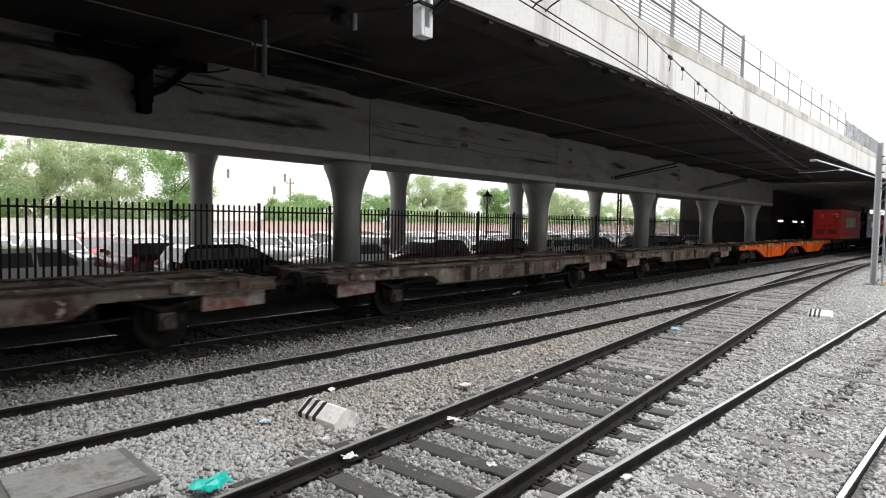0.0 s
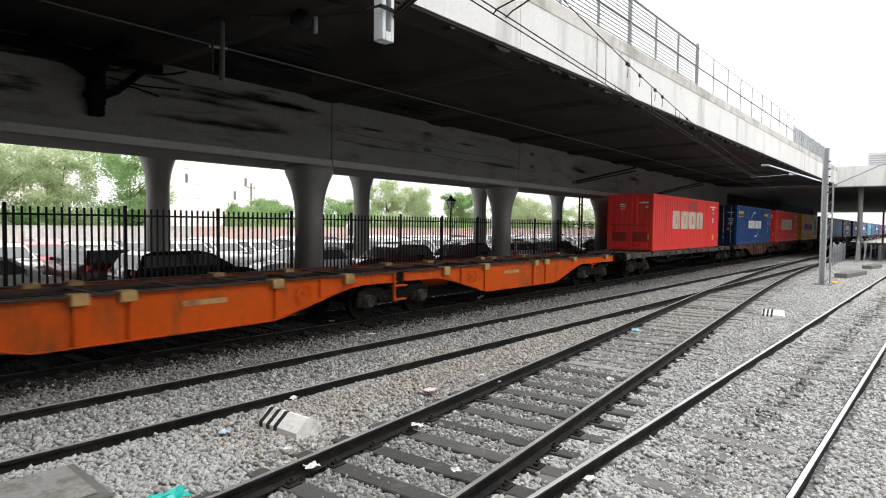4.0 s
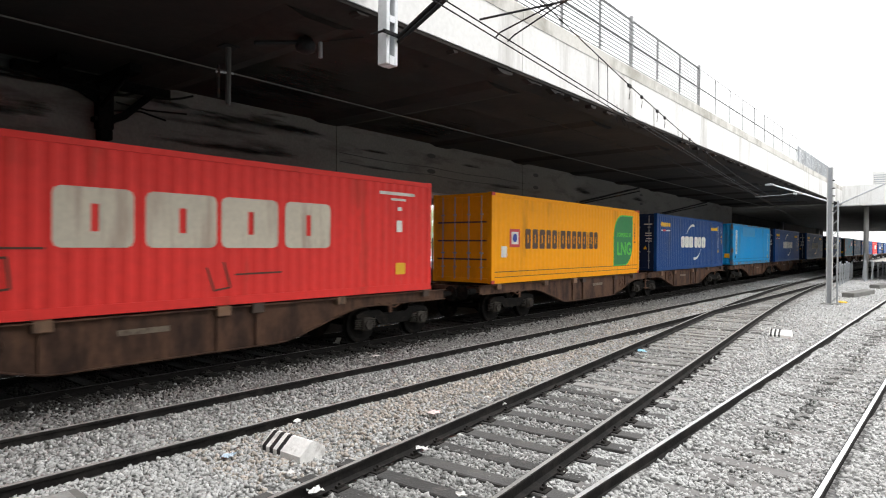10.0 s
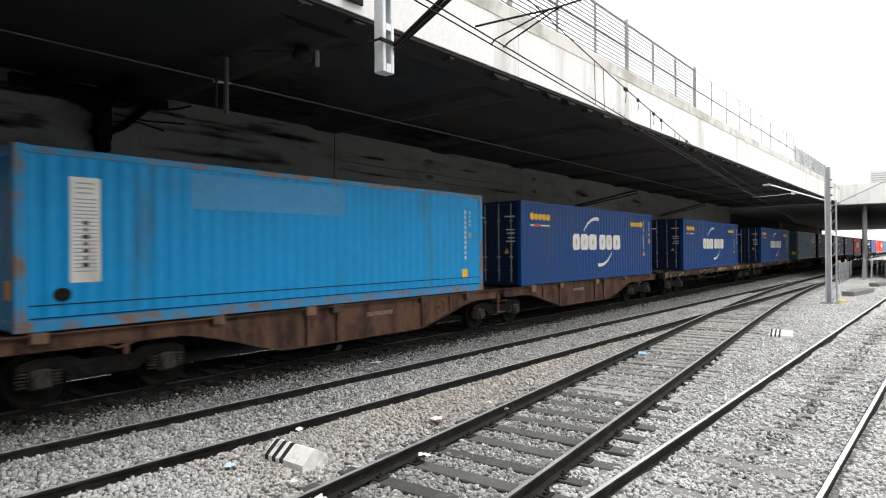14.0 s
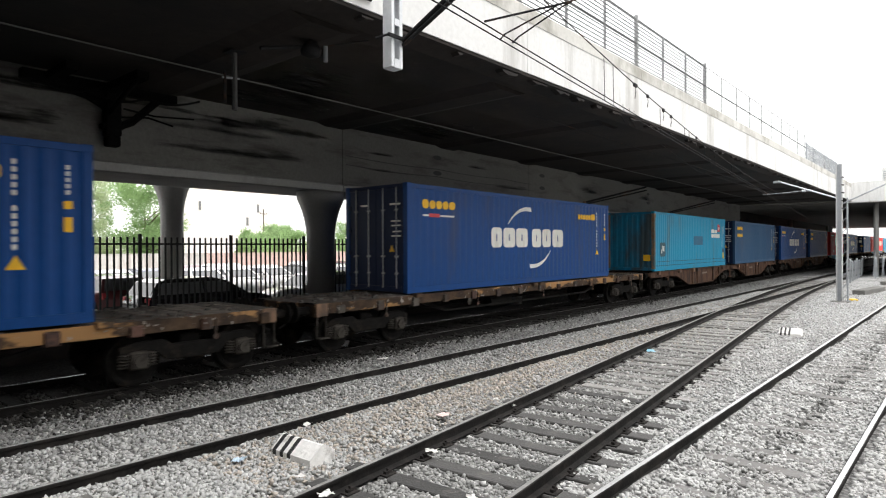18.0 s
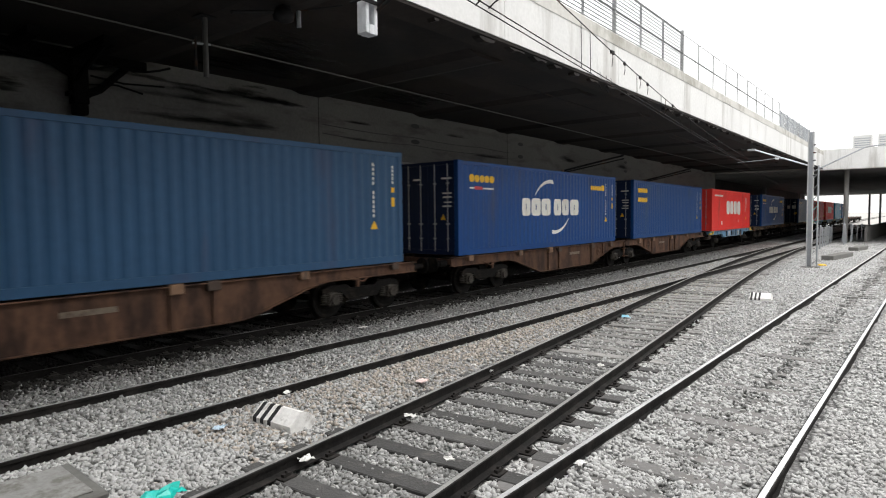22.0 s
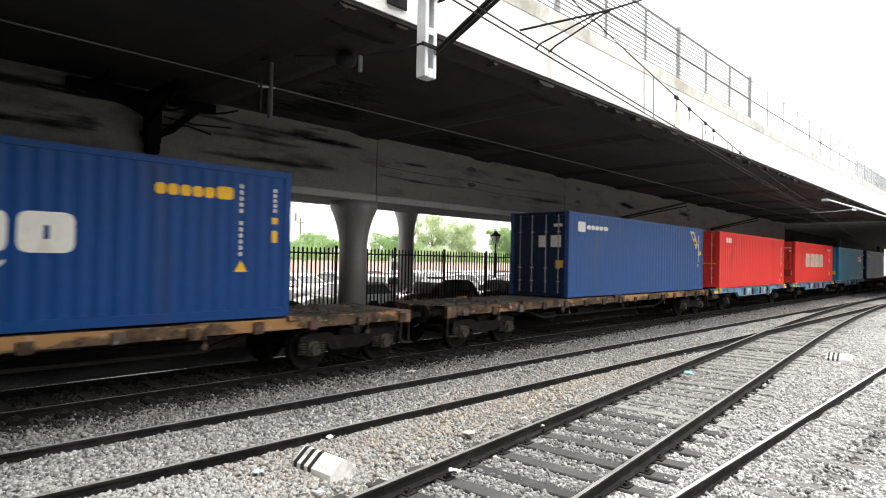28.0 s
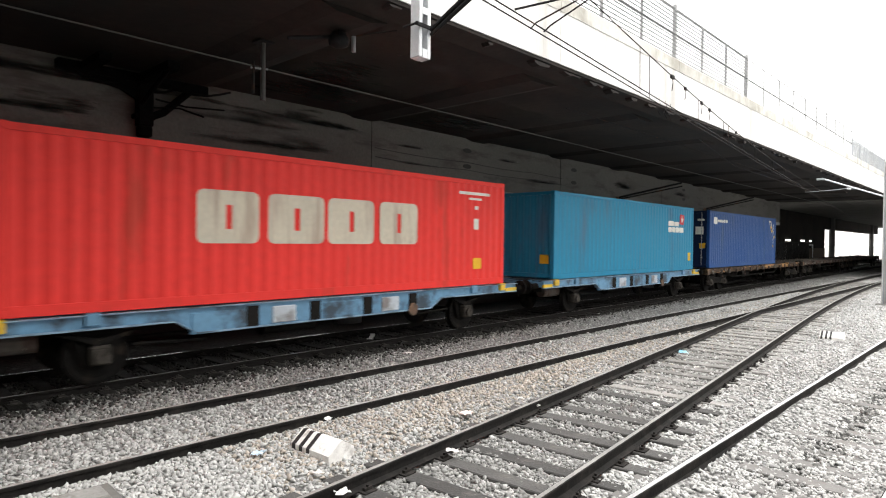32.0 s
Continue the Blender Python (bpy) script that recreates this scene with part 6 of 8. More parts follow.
def sky_blue_container():
    c = container("sky_blue", "light blue corrugated shipping container with a white marking strip", False, trim="sky_trim", deep=0.016, front="sky_trim")
    sign(c, "marking", "logo_white", (0.77, 1.23, 0.75, 2.47), label="white vertical marking strip", r=0.02)
    for k in range(20):
        part("marking", round_plate(0.82, 1.18, 0.92 + 0.062 * k, 0.942 + 0.062 * k, r=0.005), "steel_grey", c, at=(0, -0.004, 0))
    for k, w in enumerate((0.10, 0.05, 0.09, 0.06, 0.11, 0.05, 0.08)):
        part("marking", round_plate(1.0 - w / 2, 1.0 + w / 2, 1.0 + 0.115 * k, 1.07 + 0.115 * k, r=0.02), "black_paint", c, at=(0, -0.007, 0))
    for k in range(3):
        part("marking", round_plate(0.86, 1.12, 2.2 + 0.08 * k, 2.225 + 0.08 * k, r=0.005), "steel_grey", c, at=(0, -0.004, 0))
    sign(c, "stain", "underframe", (0.53, 0.79, 0.46, 0.67), label="dark round stain", r=0.11)
    sign(c, "faded_panel", "sky_faded", (2.8, 6.6, 2.05, 2.72), label="faded overpainted patch", r=0.02)
    sign(c, "marking", "logo_white", *[(11.28, 11.34, 0.95 + 0.15 * k, 1.06 + 0.15 * k) for k in range(10)], *[(11.52, 11.56, 1.95 + 0.12 * k, 2.03 + 0.12 * k) for k in range(4)], r=0.01)
    sign(c, "marking", "logo_yellow", (11.15, 11.4, 0.42, 0.66), (11.5, 11.58, 1.6, 1.75), r=0.02)
    part("marking", Shape().box(0.018, 0.026, -1.0, -0.65, 0.5, 0.8), "logo_yellow", c)
    for z in (0.2, 0.4):
        sign(c, "marking", "blue_shaded", (0.2, 12.0, z, z + 0.02), r=0.005)
    return c


def teal_container(patch=True):
    c = container("teal" if patch else "azure", "teal corrugated shipping container with a small red and white logo", False, "teal_end_shaded" if patch else None, trim="teal" if patch else "azure", front="rust_trim" if patch else "")
    for z in (0.24, 0.44) if patch else ():
        sign(c, "rub_line", "black_paint", (0.2, 12.0, z, z + 0.022), label="dark scuffed line", r=0.005)
    if patch:
        for x0, x1, z0, z1 in ((0.16, 0.24, 2.62, 2.86), (0.30, 2.4, 2.83, 2.87), (3.6, 5.2, 2.84, 2.87), (8.0, 9.4, 2.835, 2.87)):
            sign(c, "rust_patch", "rust_trim", (x0, x1, z0, z1), label="rusty patch where the paint has gone", r=0.03)
        sign(c, "faded_panel", "teal_patch", (5.95, 7.55, 1.28, 1.78), label="dark overpainted patch", r=0.02)
        sign(c, "overpainted_patch", "teal_shadow", (0.75, 1.5, 0.7, 1.4), label="dark patch with a white scrawl", r=0.12)
        for q in ((0.9, 1.05, 0.85, 1.05), (1.02, 1.12, 1.0, 1.25), (1.15, 1.32, 0.95, 1.22)):
            part("scrawl", round_plate(*q, r=0.05), "logo_white", c, at=(0, -0.004, 0))
    sign(c, "logo_block", "logo_white", (9.25, 9.85, 2.0, 2.22), (9.9, 10.4, 2.0, 2.2), (9.25, 9.62, 1.72, 1.95), (9.66, 10.02, 1.72, 1.95), (10.06, 10.44, 1.72, 1.95), (10.48, 10.95, 1.72, 1.95), label="white painted logo block", r=0.06)
    part("logo_block", Shape().prism([(10.5, 2.1), (11.0, 2.08), (11.05, 2.52), (10.55, 2.56)], SKIN, SKIN + 0.006), "logo_red", c, "red painted emblem")
    part("logo_block", Shape().prism([(10.78 + (0.16 if k % 2 == 0 else 0.07) * math.sin(radians(36 * k)), 2.31 + (0.16 if k % 2 == 0 else 0.07) * math.cos(radians(36 * k))) for k in range(10)], SKIN - 0.004, SKIN + 0.001), "logo_white", c)
    sign(c, "marking", "logo_yellow", (11.55, 11.85, 0.42, 0.8), r=0.02)
    if patch:
        sign(c, "marking", "logo_white", *[(11.45, 11.53, 1.15 + 0.17 * k, 1.28 + 0.17 * k) for k in range(8)], (11.7, 11.76, 2.0, 2.45), r=0.02)
        sign(c, "marking", "logo_brown", (11.55, 11.85, 0.84, 1.06), r=0.02)
        sign(c, "overpainted_post", "blue_mid", (11.98, 12.15, 0.15, 2.5), label="blue overpainted corner post", r=0.01)
    part("marking", Shape().box(0.018, 0.026, -1.0, -0.65, 0.5, 0.8), "logo_yellow", c)
    return c


def red_white_container():
    c = container("red", "clean red shipping container with white logo blocks", True)
    sign(c, "logo_block", "logo_white", (4.1, 5.1, 1.15, 2.15), (5.25, 6.2, 1.15, 2.15), (6.35, 7.4, 1.15, 2.15), (7.55, 8.6, 1.1, 2.15), label="white painted logo block", r=0.3)
    sign(c, "marking", "logo_white", *[(0.7 + 0.34 * k, 0.98 + 0.34 * k, 2.42, 2.54) for k in range(7)], r=0.04)
    sign(c, "marking", "logo_white", (10.4, 10.48, 1.3, 2.5), (10.75, 10.82, 1.7, 2.45), (2.6, 2.9, 0.4, 0.65), (7.9, 8.0, 0.5, 0.7), r=0.02)
    sign(c, "marking", "logo_yellow", (10.6, 10.8, 0.7, 0.9), (10.6, 11.0, 0.05, 0.15), r=0.02)
    return c


def red_lettered_container():
    c = container("red", "red corrugated shipping container with a small white logo", True)
    sign(c, "logo_block", "logo_white", (1.0, 1.3, 2.35, 2.62), (1.36, 1.66, 2.35, 2.62), (1.72, 1.84, 2.35, 2.62), label="white painted logo block", r=0.08)
    sign(c, "marking", "logo_white", *[(11.42, 11.48, 1.15 + 0.16 * k, 1.27 + 0.16 * k) for k in range(8)], *[(11.62, 11.67, 1.75 + 0.14 * k, 1.85 + 0.14 * k) for k in range(5)], r=0.01)
    sign(c, "marking", "logo_yellow", (11.58, 11.72, 1.3, 1.46), (11.45, 11.72, 0.5, 0.7), (11.05, 11.38, 0.18, 0.32), r=0.02)
    part("end_bar", Shape().box(-0.012, 0.03, -1.05, 1.05, 1.22, 1.27), "logo_yellow", c, "yellow strip across the doors")
    return c


def blue_grey_container():
    c = container("blue_mid", "mid blue corrugated shipping container with a small pale logo", True, "blue_shaded")
    sign(c, "logo_block", "logo_white", (0.6, 1.1, 2.25, 2.6), (1.2, 1.45, 2.35, 2.5), (1.5, 1.75, 2.35, 2.5), (1.8, 2.05, 2.35, 2.5), (2.1, 2.35, 2.35, 2.5), (2.4, 2.7, 2.35, 2.5), label="pale painted logo block", r=0.06)
    part("logo_block", Shape().prism([(10.55, 2.72), (11.05, 2.72), (11.5, 2.1), (11.3, 1.9)], SKIN, SKIN + 0.006), "logo_cream", c, "pale slanted painted panel")
    for p, q, m in (((10.85, 2.62), (11.02, 2.42), "blue_mid"), ((11.0, 2.38), (11.12, 2.26), "logo_yellow"), ((11.1, 2.28), (11.24, 2.14), "logo_brown"), ((11.2, 2.14), (11.34, 2.02), "logo_yellow")):
        part("logo_block", Shape().prism([(p[0] - 0.1, p[1] - 0.05), (p[0] + 0.1, p[1] + 0.03), (q[0] + 0.1, q[1] + 0.03), (q[0] - 0.04, q[1] - 0.05)], SKIN - 0.004, SKIN + 0.002), m, c)
    sign(c, "marking", "logo_white", (11.58, 11.64, 1.3, 2.55), r=0.01)
    sign(c, "marking", "logo_yellow", (11.72, 11.92, 1.62, 1.80), (11.5, 11.62, 1.05, 1.2), r=0.02)
    for a, b, z0, z1 in ((-0.9, -0.5, 1.7, 2.1), (-0.3, 0.0, 1.7, 2.1), (-0.95, -0.6, 2.4, 2.5)):
        part("marking", Shape().box(0.018, 0.026, a, b, z0, z1), "logo_white", c)
    part("marking", Shape().box(0.018, 0.026, -1.0, -0.7, 1.0, 1.25), "logo_yellow", c)
    return c


# make up the train, front to rear: things with their places along it at the start
def load(make, places):
    """First a fresh one, then copies that share its meshes."""
    first = ride(make(), places[0], BED)
    for x in places[1:]:
        ride(copy_thing(first, ORIGIN), x, BED)


def wagons(make, places):
    first = ride(make(), places[0])
    for x in places[1:]:
        ride(copy_thing(first, ORIGIN), x)


wagons(lambda: axle_wagon("wagon_dusty", "wagon_grey", "wagon_oxide", 14.6, "empty two-axle wagon with grimy grey sills", "wagon_grey", True), [-22.2, -7.4, 7.3, 22.0])
for lead, places in ((True, [36.9]), (False, [51.5])):
    wagons(lambda: belly_wagon("wagon_orange", "empty bright orange container wagon with bellied sills", lead, "seat_tan", "wagon_oxide"), places)
wagons(lambda: flat_wagon("wagon_dust", "long flat wagon with dusty pale sills carrying a container"), [66.1])
for lead, places in ((True, [86.3, 115.6, 144.9, 213.6, 242.9]), (False, [100.8, 130.2, 159.5, 228.2, 257.4])):
    wagons(lambda: belly_wagon("wagon_brown", "rust-brown container wagon with bellied side sills", lead, "wagon_rust"), places)
wagons(lambda: flat_wagon("sill_ochre", "long flat wagon with ochre rusty sills"), [174.0, 193.8, 286.9, 307.0, 371.6])
wagons(lambda: axle_wagon("wagon_blue", "wagon_white", "wagon_yellow", 14.7, "two-axle container wagon with patchy blue sills", "flange_blue"), [272.1, 326.7, 341.9, 356.9])
wagons(lambda: flat_wagon("wagon_grey", "long empty grimy flat wagon"), [391.6, 411.7])

load(red_block_container, [70.1])
load(lambda: red_block_container(False, False), [343.2])
load(lambda: red_block_container(True, False), [101.8])
load(blue_logo_container, [87.32, 131.45, 160.66, 177.72, 197.4, 244.0, 290.7])
load(yellow_container, [116.92])
load(sky_blue_container, [146.24])
load(teal_container, [214.75])
load(blue_plain_container, [229.3])
load(lambda: blue_plain_container("blue_soft"), [258.51])
load(red_white_container, [273.3])
load(blue_grey_container, [313.56, 372.5])
load(red_lettered_container, [328.06])
load(lambda: teal_container(False), [358.1])

# ---- viaduct fittings ----
for x in (16.87, 24.45, 37.6):
    for z in (5.79, 5.21):
        ring = [(x + 0.24 * math.cos(a), z + 0.085 * math.sin(a)) for a in [2 * math.pi * k / 16 for k in range(16)]]
        part("drain_slot", Shape().prism(ring, GIRDER - 0.008, GIRDER + 0.02), "black_paint", viaduct, "dark oval drain slot in the girder")


def smear(x0, x1, z0, z1, material="soot_smear", label="black soot smear on the girder"):
    """A thin layer of soot on the girder's face."""
    part("soot_smear", Shape().box(x0, x1, GIRDER - 0.004, GIRDER + 0.002, z0, z1), material, viaduct, label)


for x0, x1, z0, z1 in ((6.2, 10.4, 5.40, 5.86), (6.3, 11.3, 4.88, 5.36), (12.6, 14.9, 5.52, 5.72), (12.9, 15.8, 4.98, 5.12), (28.0, 30.6, 5.25, 5.75), (35.8, 38.2, 5.35, 5.8), (18.2, 20.6, 5.6, 5.8), (20.4, 23.6, 4.95, 5.2)):
    smear(x0, x1, z0, z1)
for x0, x1, z0, z1 in ((-3.0, 10.5, 5.72, SOFFIT - 0.004), (1.0, 5.2, 4.95, 5.6), (8.2, 12.2, 5.66, SOFFIT - 0.006)):
    part("soot_veil", Shape().box(x0, x1, GIRDER - 0.008 - 0.001 * z0, GIRDER - 0.005, z0, z1), "soot_veil", viaduct, "broad dark soot veil on the girder")
for x0, x1, y0, y1 in ((7.18, 11.1, 9.2, 14.3), (7.18, 9.6, 8.2, 12.5), (12.7, 16.4, 10.0, 14.3)):
    part("soot_veil", Shape().box(x0, x1, -0.002 - 0.001 * x0 / 4, 0.0, y0, y1), "soot_veil", viaduct, "broad black soot veil under the deck", at=pose(0, y0 + y1, SOFFIT - 0.003, 90))
cables = Shape()
for z in (5.36, 5.08):
    pts = [(12.4 + 1.1 * k, GIRDER - 0.03, z - 0.05 * math.sin(math.pi * (k % 4) / 4)) for k in range(11)]
    cables.sweep(pts, 0.012, 5)
part("cable", cables, "black_paint", viaduct, "thin black cable clipped along the girder")
chip_rng = random.Random(23)
x = -4.0
while x < END - 1:  # broken concrete and scraps of formwork along the edge
    w, d = chip_rng.uniform(0.12, 0.7), chip_rng.uniform(0.01, 0.06)
    out = [(x, 6.10), (x + w * 0.1, 6.085 - d * chip_rng.random()), (x + w * 0.35, 6.075 - d), (x + w * 0.6, 6.08 - d * chip_rng.random()), (x + w * 0.9, 6.085 - d * 0.7), (x + w, 6.10)]
    part("edge_chip", Shape().prism(out, 0.03, 0.03 + chip_rng.uniform(0.06, 0.22)), "concrete_soot_shade", viaduct, at=EDGE_POSE)
    x += w + chip_rng.uniform(0.1, 1.3)

# drop bracket on the parapet that carries the siding's wires
bracket = thing("drop_bracket", pose(6.27, 6.21, -0.27), "pale steel drop bracket bolted to the parapet", "bracket")
for x in (-0.12, 0.05):
    part("side_plate", Shape().box(x, x + 0.07, -0.09, 0.10, 5.36, 7.0, 0.01), "steel_pale", bracket)
for z in (5.36, 5.98, 6.62):
    part("batten", Shape().box(-0.05, 0.05, -0.09, 0.10, z, z + (0.13 if z < 5.5 else 0.10)), "steel_pale", bracket)
part("back_plate", Shape().box(-0.04, 0.04, 0.07, 0.10, 5.47, 6.9), "steel_grey", bracket)
for z in (5.80, 6.55):
    part("clamp", Shape().box(-0.2, 0.2, -0.12, -0.09, z - 0.02, z + 0.03).tube((-0.2, -0.15, z), (-0.2, 0.15, z), 0.018, 6).tube((0.2, -0.15, z), (0.2, 0.15, z), 0.018, 6), "steel_dark", bracket, "bolted clamp")
part("anchor_plate", Shape().box(-0.2, 0.2, 0.65, 0.69, 6.6, 7.3, 0.01).box(-0.05, 0.05, 0.10, 0.67, 6.75, 6.85), "steel_dark", bracket)
for z0, z1, r in ((5.78, 6.62, 0.035), (5.71, 6.50, 0.03)):
    part("strut", Shape().tube((0.1, -0.11, z0), (0.0, -2.1, z1), r), "steel_dark", bracket, "dark tubular strut")
part("insulator", Shape().lathe([(0.05, 0), (0.05, 0.05), (0.10, 0.07), (0.05, 0.10), (0.10, 0.13), (0.05, 0.16), (0.10, 0.19), (0.05, 0.24)], 14, (0.0, -2.1, 6.45)), "ceramic", bracket, "brown ribbed insulator")
part("registration_arm", Shape().sweep([(0.13, -1.58, 5.71), (0.97, -2.34, 6.02), (1.83, -2.76, 6.43), (1.75, -2.8, 7.1), (0.0, -2.1, 7.0), (0.0, -2.1, 6.6)], 0.015), "steel_dark", bracket, "thin registration tube")
part("insulator", Shape().lathe([(0.02, 6.36), (0.06, 6.40), (0.075, 6.46), (0.05, 6.50), (0.075, 6.54), (0.05, 6.58), (0.07, 6.62), (0.02, 6.68)], 12, (1.825, -2.765, 0.0)), "ceramic", bracket, "dark ribbed insulator on the tube")
part("steady_arm", Shape().sweep([(0.54, -1.54, 5.58), (0.58, -1.6, 5.66), (0.90, -2.26, 5.99), (0.97, -2.34, 6.02)], 0.0115), "steel_dark", bracket, "thin steady arm")
part("steady_arm", Shape().sweep([(0.80, -1.58, 5.60), (0.84, -1.66, 5.68), (1.0, -2.28, 6.0), (1.05, -2.38, 6.05)], 0.0115), "steel_dark", bracket, "thin steady arm")

# hangers under the deck for the train's own wire
hanger = thing("deck_hanger", pose(6.05, 10.2, 0), "grey tube hanger under the deck holding the contact wire", "hanger")
part("tube", Shape().tube((0, 0, 5.05), (0, 0, SOFFIT), 0.05, 10), "wire_grey", hanger)
part("tube", Shape().tube((-0.2, 0, 5.15), (-0.2, 0, 5.75), 0.03, 8), "steel_dark", hanger)
part("arm", Shape().tube((-0.25, 0, 5.62), (0.1, 0, 5.66), 0.02, 6), "steel_grey", hanger)
part("ceiling_plate", Shape().box(-0.15, 0.15, -0.15, 0.15, SOFFIT - 0.115, SOFFIT - 0.09), "steel_dark", hanger)
wall_bracket = thing("wall_bracket", pose(5.45, 14.0, 0), "soot-black steel bracket cluster fixed to the girder", "bracket")
part("post", Shape().box(-0.17, 0.15, 0.16, 0.44, 4.98, 6.14, 0.02), "soot_black", wall_bracket)
part("foot", Shape().box(-0.15, 0.13, 0.16, 0.42, 4.74, 4.98, 0.03).box(-0.24, 0.2, 0.2, 0.44, 5.14, 5.24, 0.01), "soot_black", wall_bracket)
part("beam", Shape().box(-1.75, 1.45, 0.2, 0.42, 5.94, 6.14, 0.015), "soot_black", wall_bracket)
part("beam", Shape().box(-0.22, 0.04, -1.5, 0.24, 5.92, 6.10, 0.015), "soot_black", wall_bracket)
part("beam", Shape().box(-1.35, -1.1, -1.0, 0.24, 5.96, 6.12, 0.015), "soot_black", wall_bracket)
part("brace", Shape().sweep([(0.1, 0.3, 5.2), (0.42, 0.3, 5.36), (0.78, 0.3, 5.72), (1.15, 0.3, 6.08)], 0.085, 8), "soot_black", wall_bracket)
part("brace", Shape().tube((-1.6, 0.3, 6.0), (-0.1, 0.3, 5.72), 0.075).tube((-0.12, -1.35, 5.98), (-0.1, 0.25, 5.45), 0.06), "soot_black", wall_bracket)
part("gusset", Shape().prism([(-0.95, 5.96), (0.15, 5.96), (0.15, 5.45), (-0.17, 5.55)], 0.26, 0.34), "soot_black", wall_bracket)
part("stay", Shape().sweep([(0.15, 0.2, 5.42), (0.75, 0.2, 5.50), (1.35, 0.25, 5.40)], 0.022, 6).sweep([(0.2, 0.2, 5.62), (0.9, 0.2, 5.56), (1.9, 0.3, 5.66)], 0.022, 6), "soot_black", wall_bracket, "thin bent stay rod")
for k, (x0, x1, dip) in enumerate(((-1.7, -0.2, 0.28), (-0.9, 0.9, 0.34), (0.2, 1.9, 0.22))):
    part("cable", Shape().sweep([(x0 + (x1 - x0) * q / 6, 0.1 - 0.05 * k, 6.06 - dip * math.sin(math.pi * q / 6)) for q in range(7)], 0.028, 6), "soot_black", wall_bracket, "sagging sooty cable")
lamp = thing("bulkhead_lamp", pose(6.6, 8.6, 0.08), "dark bulkhead lamp with a pale tube under the deck", "lamp")
part("housing", Shape().lathe([(0.05, 5.75), (0.17, 5.8), (0.19, 5.9), (0.12, 6.02)], 16), "steel_dark", lamp, smooth=True)
part("tube", Shape().tube((0.25, -0.1, 5.72), (0.25, -0.1, 6.0), 0.04, 10), "steel_grey", lamp)
part("stem", Shape().tube((-0.9, 0.2, 5.75), (0, 0, 5.95), 0.035).tube((0, 0, 5.95), (0, 0, SOFFIT), 0.03), "steel_dark", lamp)
part("cable", Shape().sweep([(0.25, -0.1, 6.0), (0.45, -0.3, 6.05), (0.75, -0.7, 6.1)], 0.012), "steel_dark", lamp)
for x in (28.6, 41.0):
    arm = thing("cantilever_arm", pose(x, 13.9, 0), "dark tubular cantilever under the deck", "cantilever")
    part("tube", Shape().tube((0, 0.5, 4.75), (2.6, -1.8, 5.6), 0.05).tube((0.25, 0.45, 4.7), (2.8, -1.75, 5.45), 0.035), "steel_dark", arm)
    part("insulator", Shape().lathe([(0.05, 0), (0.09, 0.04), (0.05, 0.08), (0.09, 0.12), (0.05, 0.16)], 12, (0.0, 0.45, 4.66)), "ceramic", arm)

# overhead wires
def wire(name, points, r, label, material="steel_dark"):
    solo(name, Shape().sweep(points, r, 6), material, ORIGIN, label, "wire", "overhead wires")


def over_siding(x, off=0.0):
    return 4.12 + 0.08 * x + off


wire("contact_wire", [(x, over_siding(x), 5.40 - 0.0118 * x) for x in range(-14, 61, 5)], 0.0095, "dark copper contact wire over the siding")
wire("contact_wire", [(x, over_siding(x, -0.16), 5.37 - 0.012 * x) for x in range(-14, 61, 5)], 0.0095, "dark copper contact wire over the siding")


def sag(x):
    return 5.42 + 0.0019 * (x - 30) ** 2 if x < 30 else 5.42 + 0.0004 * (x - 30) ** 2


wire("messenger_wire", [(x, over_siding(x), sag(x)) for x in range(-14, 61, 2)], 0.0105, "dark messenger wire sagging over the siding")
drops = (10.8, 11.3, 14.6, 17.0, 17.5, 19.4, 21.0, 24.0, 26.5)
for x in drops:
    wire("dropper", [(x, over_siding(x), sag(x)), (x + 0.03, over_siding(x), 5.40 - 0.0118 * x)], 0.007, "thin dropper between messenger and contact wire")
for k, (x, d) in enumerate(((12.7, 0.09), (13.6, 0.05), (14.9, 0.06), (15.6, 0.05), (18.4, 0.05))):
    fit = thing("wire_clamp", pose(x, over_siding(x), sag(x)), "small dark clamp on the messenger wire", "clamp", "wire clamps")
    part("body", Shape().box(-d, d, -0.02, 0.02, -0.05, 0.03, 0.008), "steel_dark", fit)
    part("tail", Shape().sweep([(0, 0, -0.04), (0.05, 0.01, -0.14), (-0.02, 0, -0.22 - d)], 0.008, 5), "steel_dark", fit)
for k, x in enumerate((13.3, 13.75, 14.1)):
    wire("loose_wire", [(x, over_siding(x) + 0.5, 5.75), (x + 0.08, over_siding(x) + 0.5, 5.62), (x - 0.03, over_siding(x) + 0.52, 5.48), (x + 0.1, over_siding(x) + 0.5, 5.36)], 0.008, "loose end of wire hanging by the deck edge")
wire("contact_wire", [(x, 10.2, 5.66 + (0.0 if x < 30 else 0.002 * (x - 30))) for x in range(-20, 61, 4)], 0.014, "grey contact wire under the deck over the train", "wire_grey")
wire("feeder_cable", [(x, 8.5, 6.02) for x in range(14, 61, 4)], 0.012, "thin cable under the deck")
wire("feeder_cable", [(20.5, 7.4, 5.95), (26, 7.9, 5.6), (33, 6.5, 5.0)], 0.012, "thin cable under the deck")

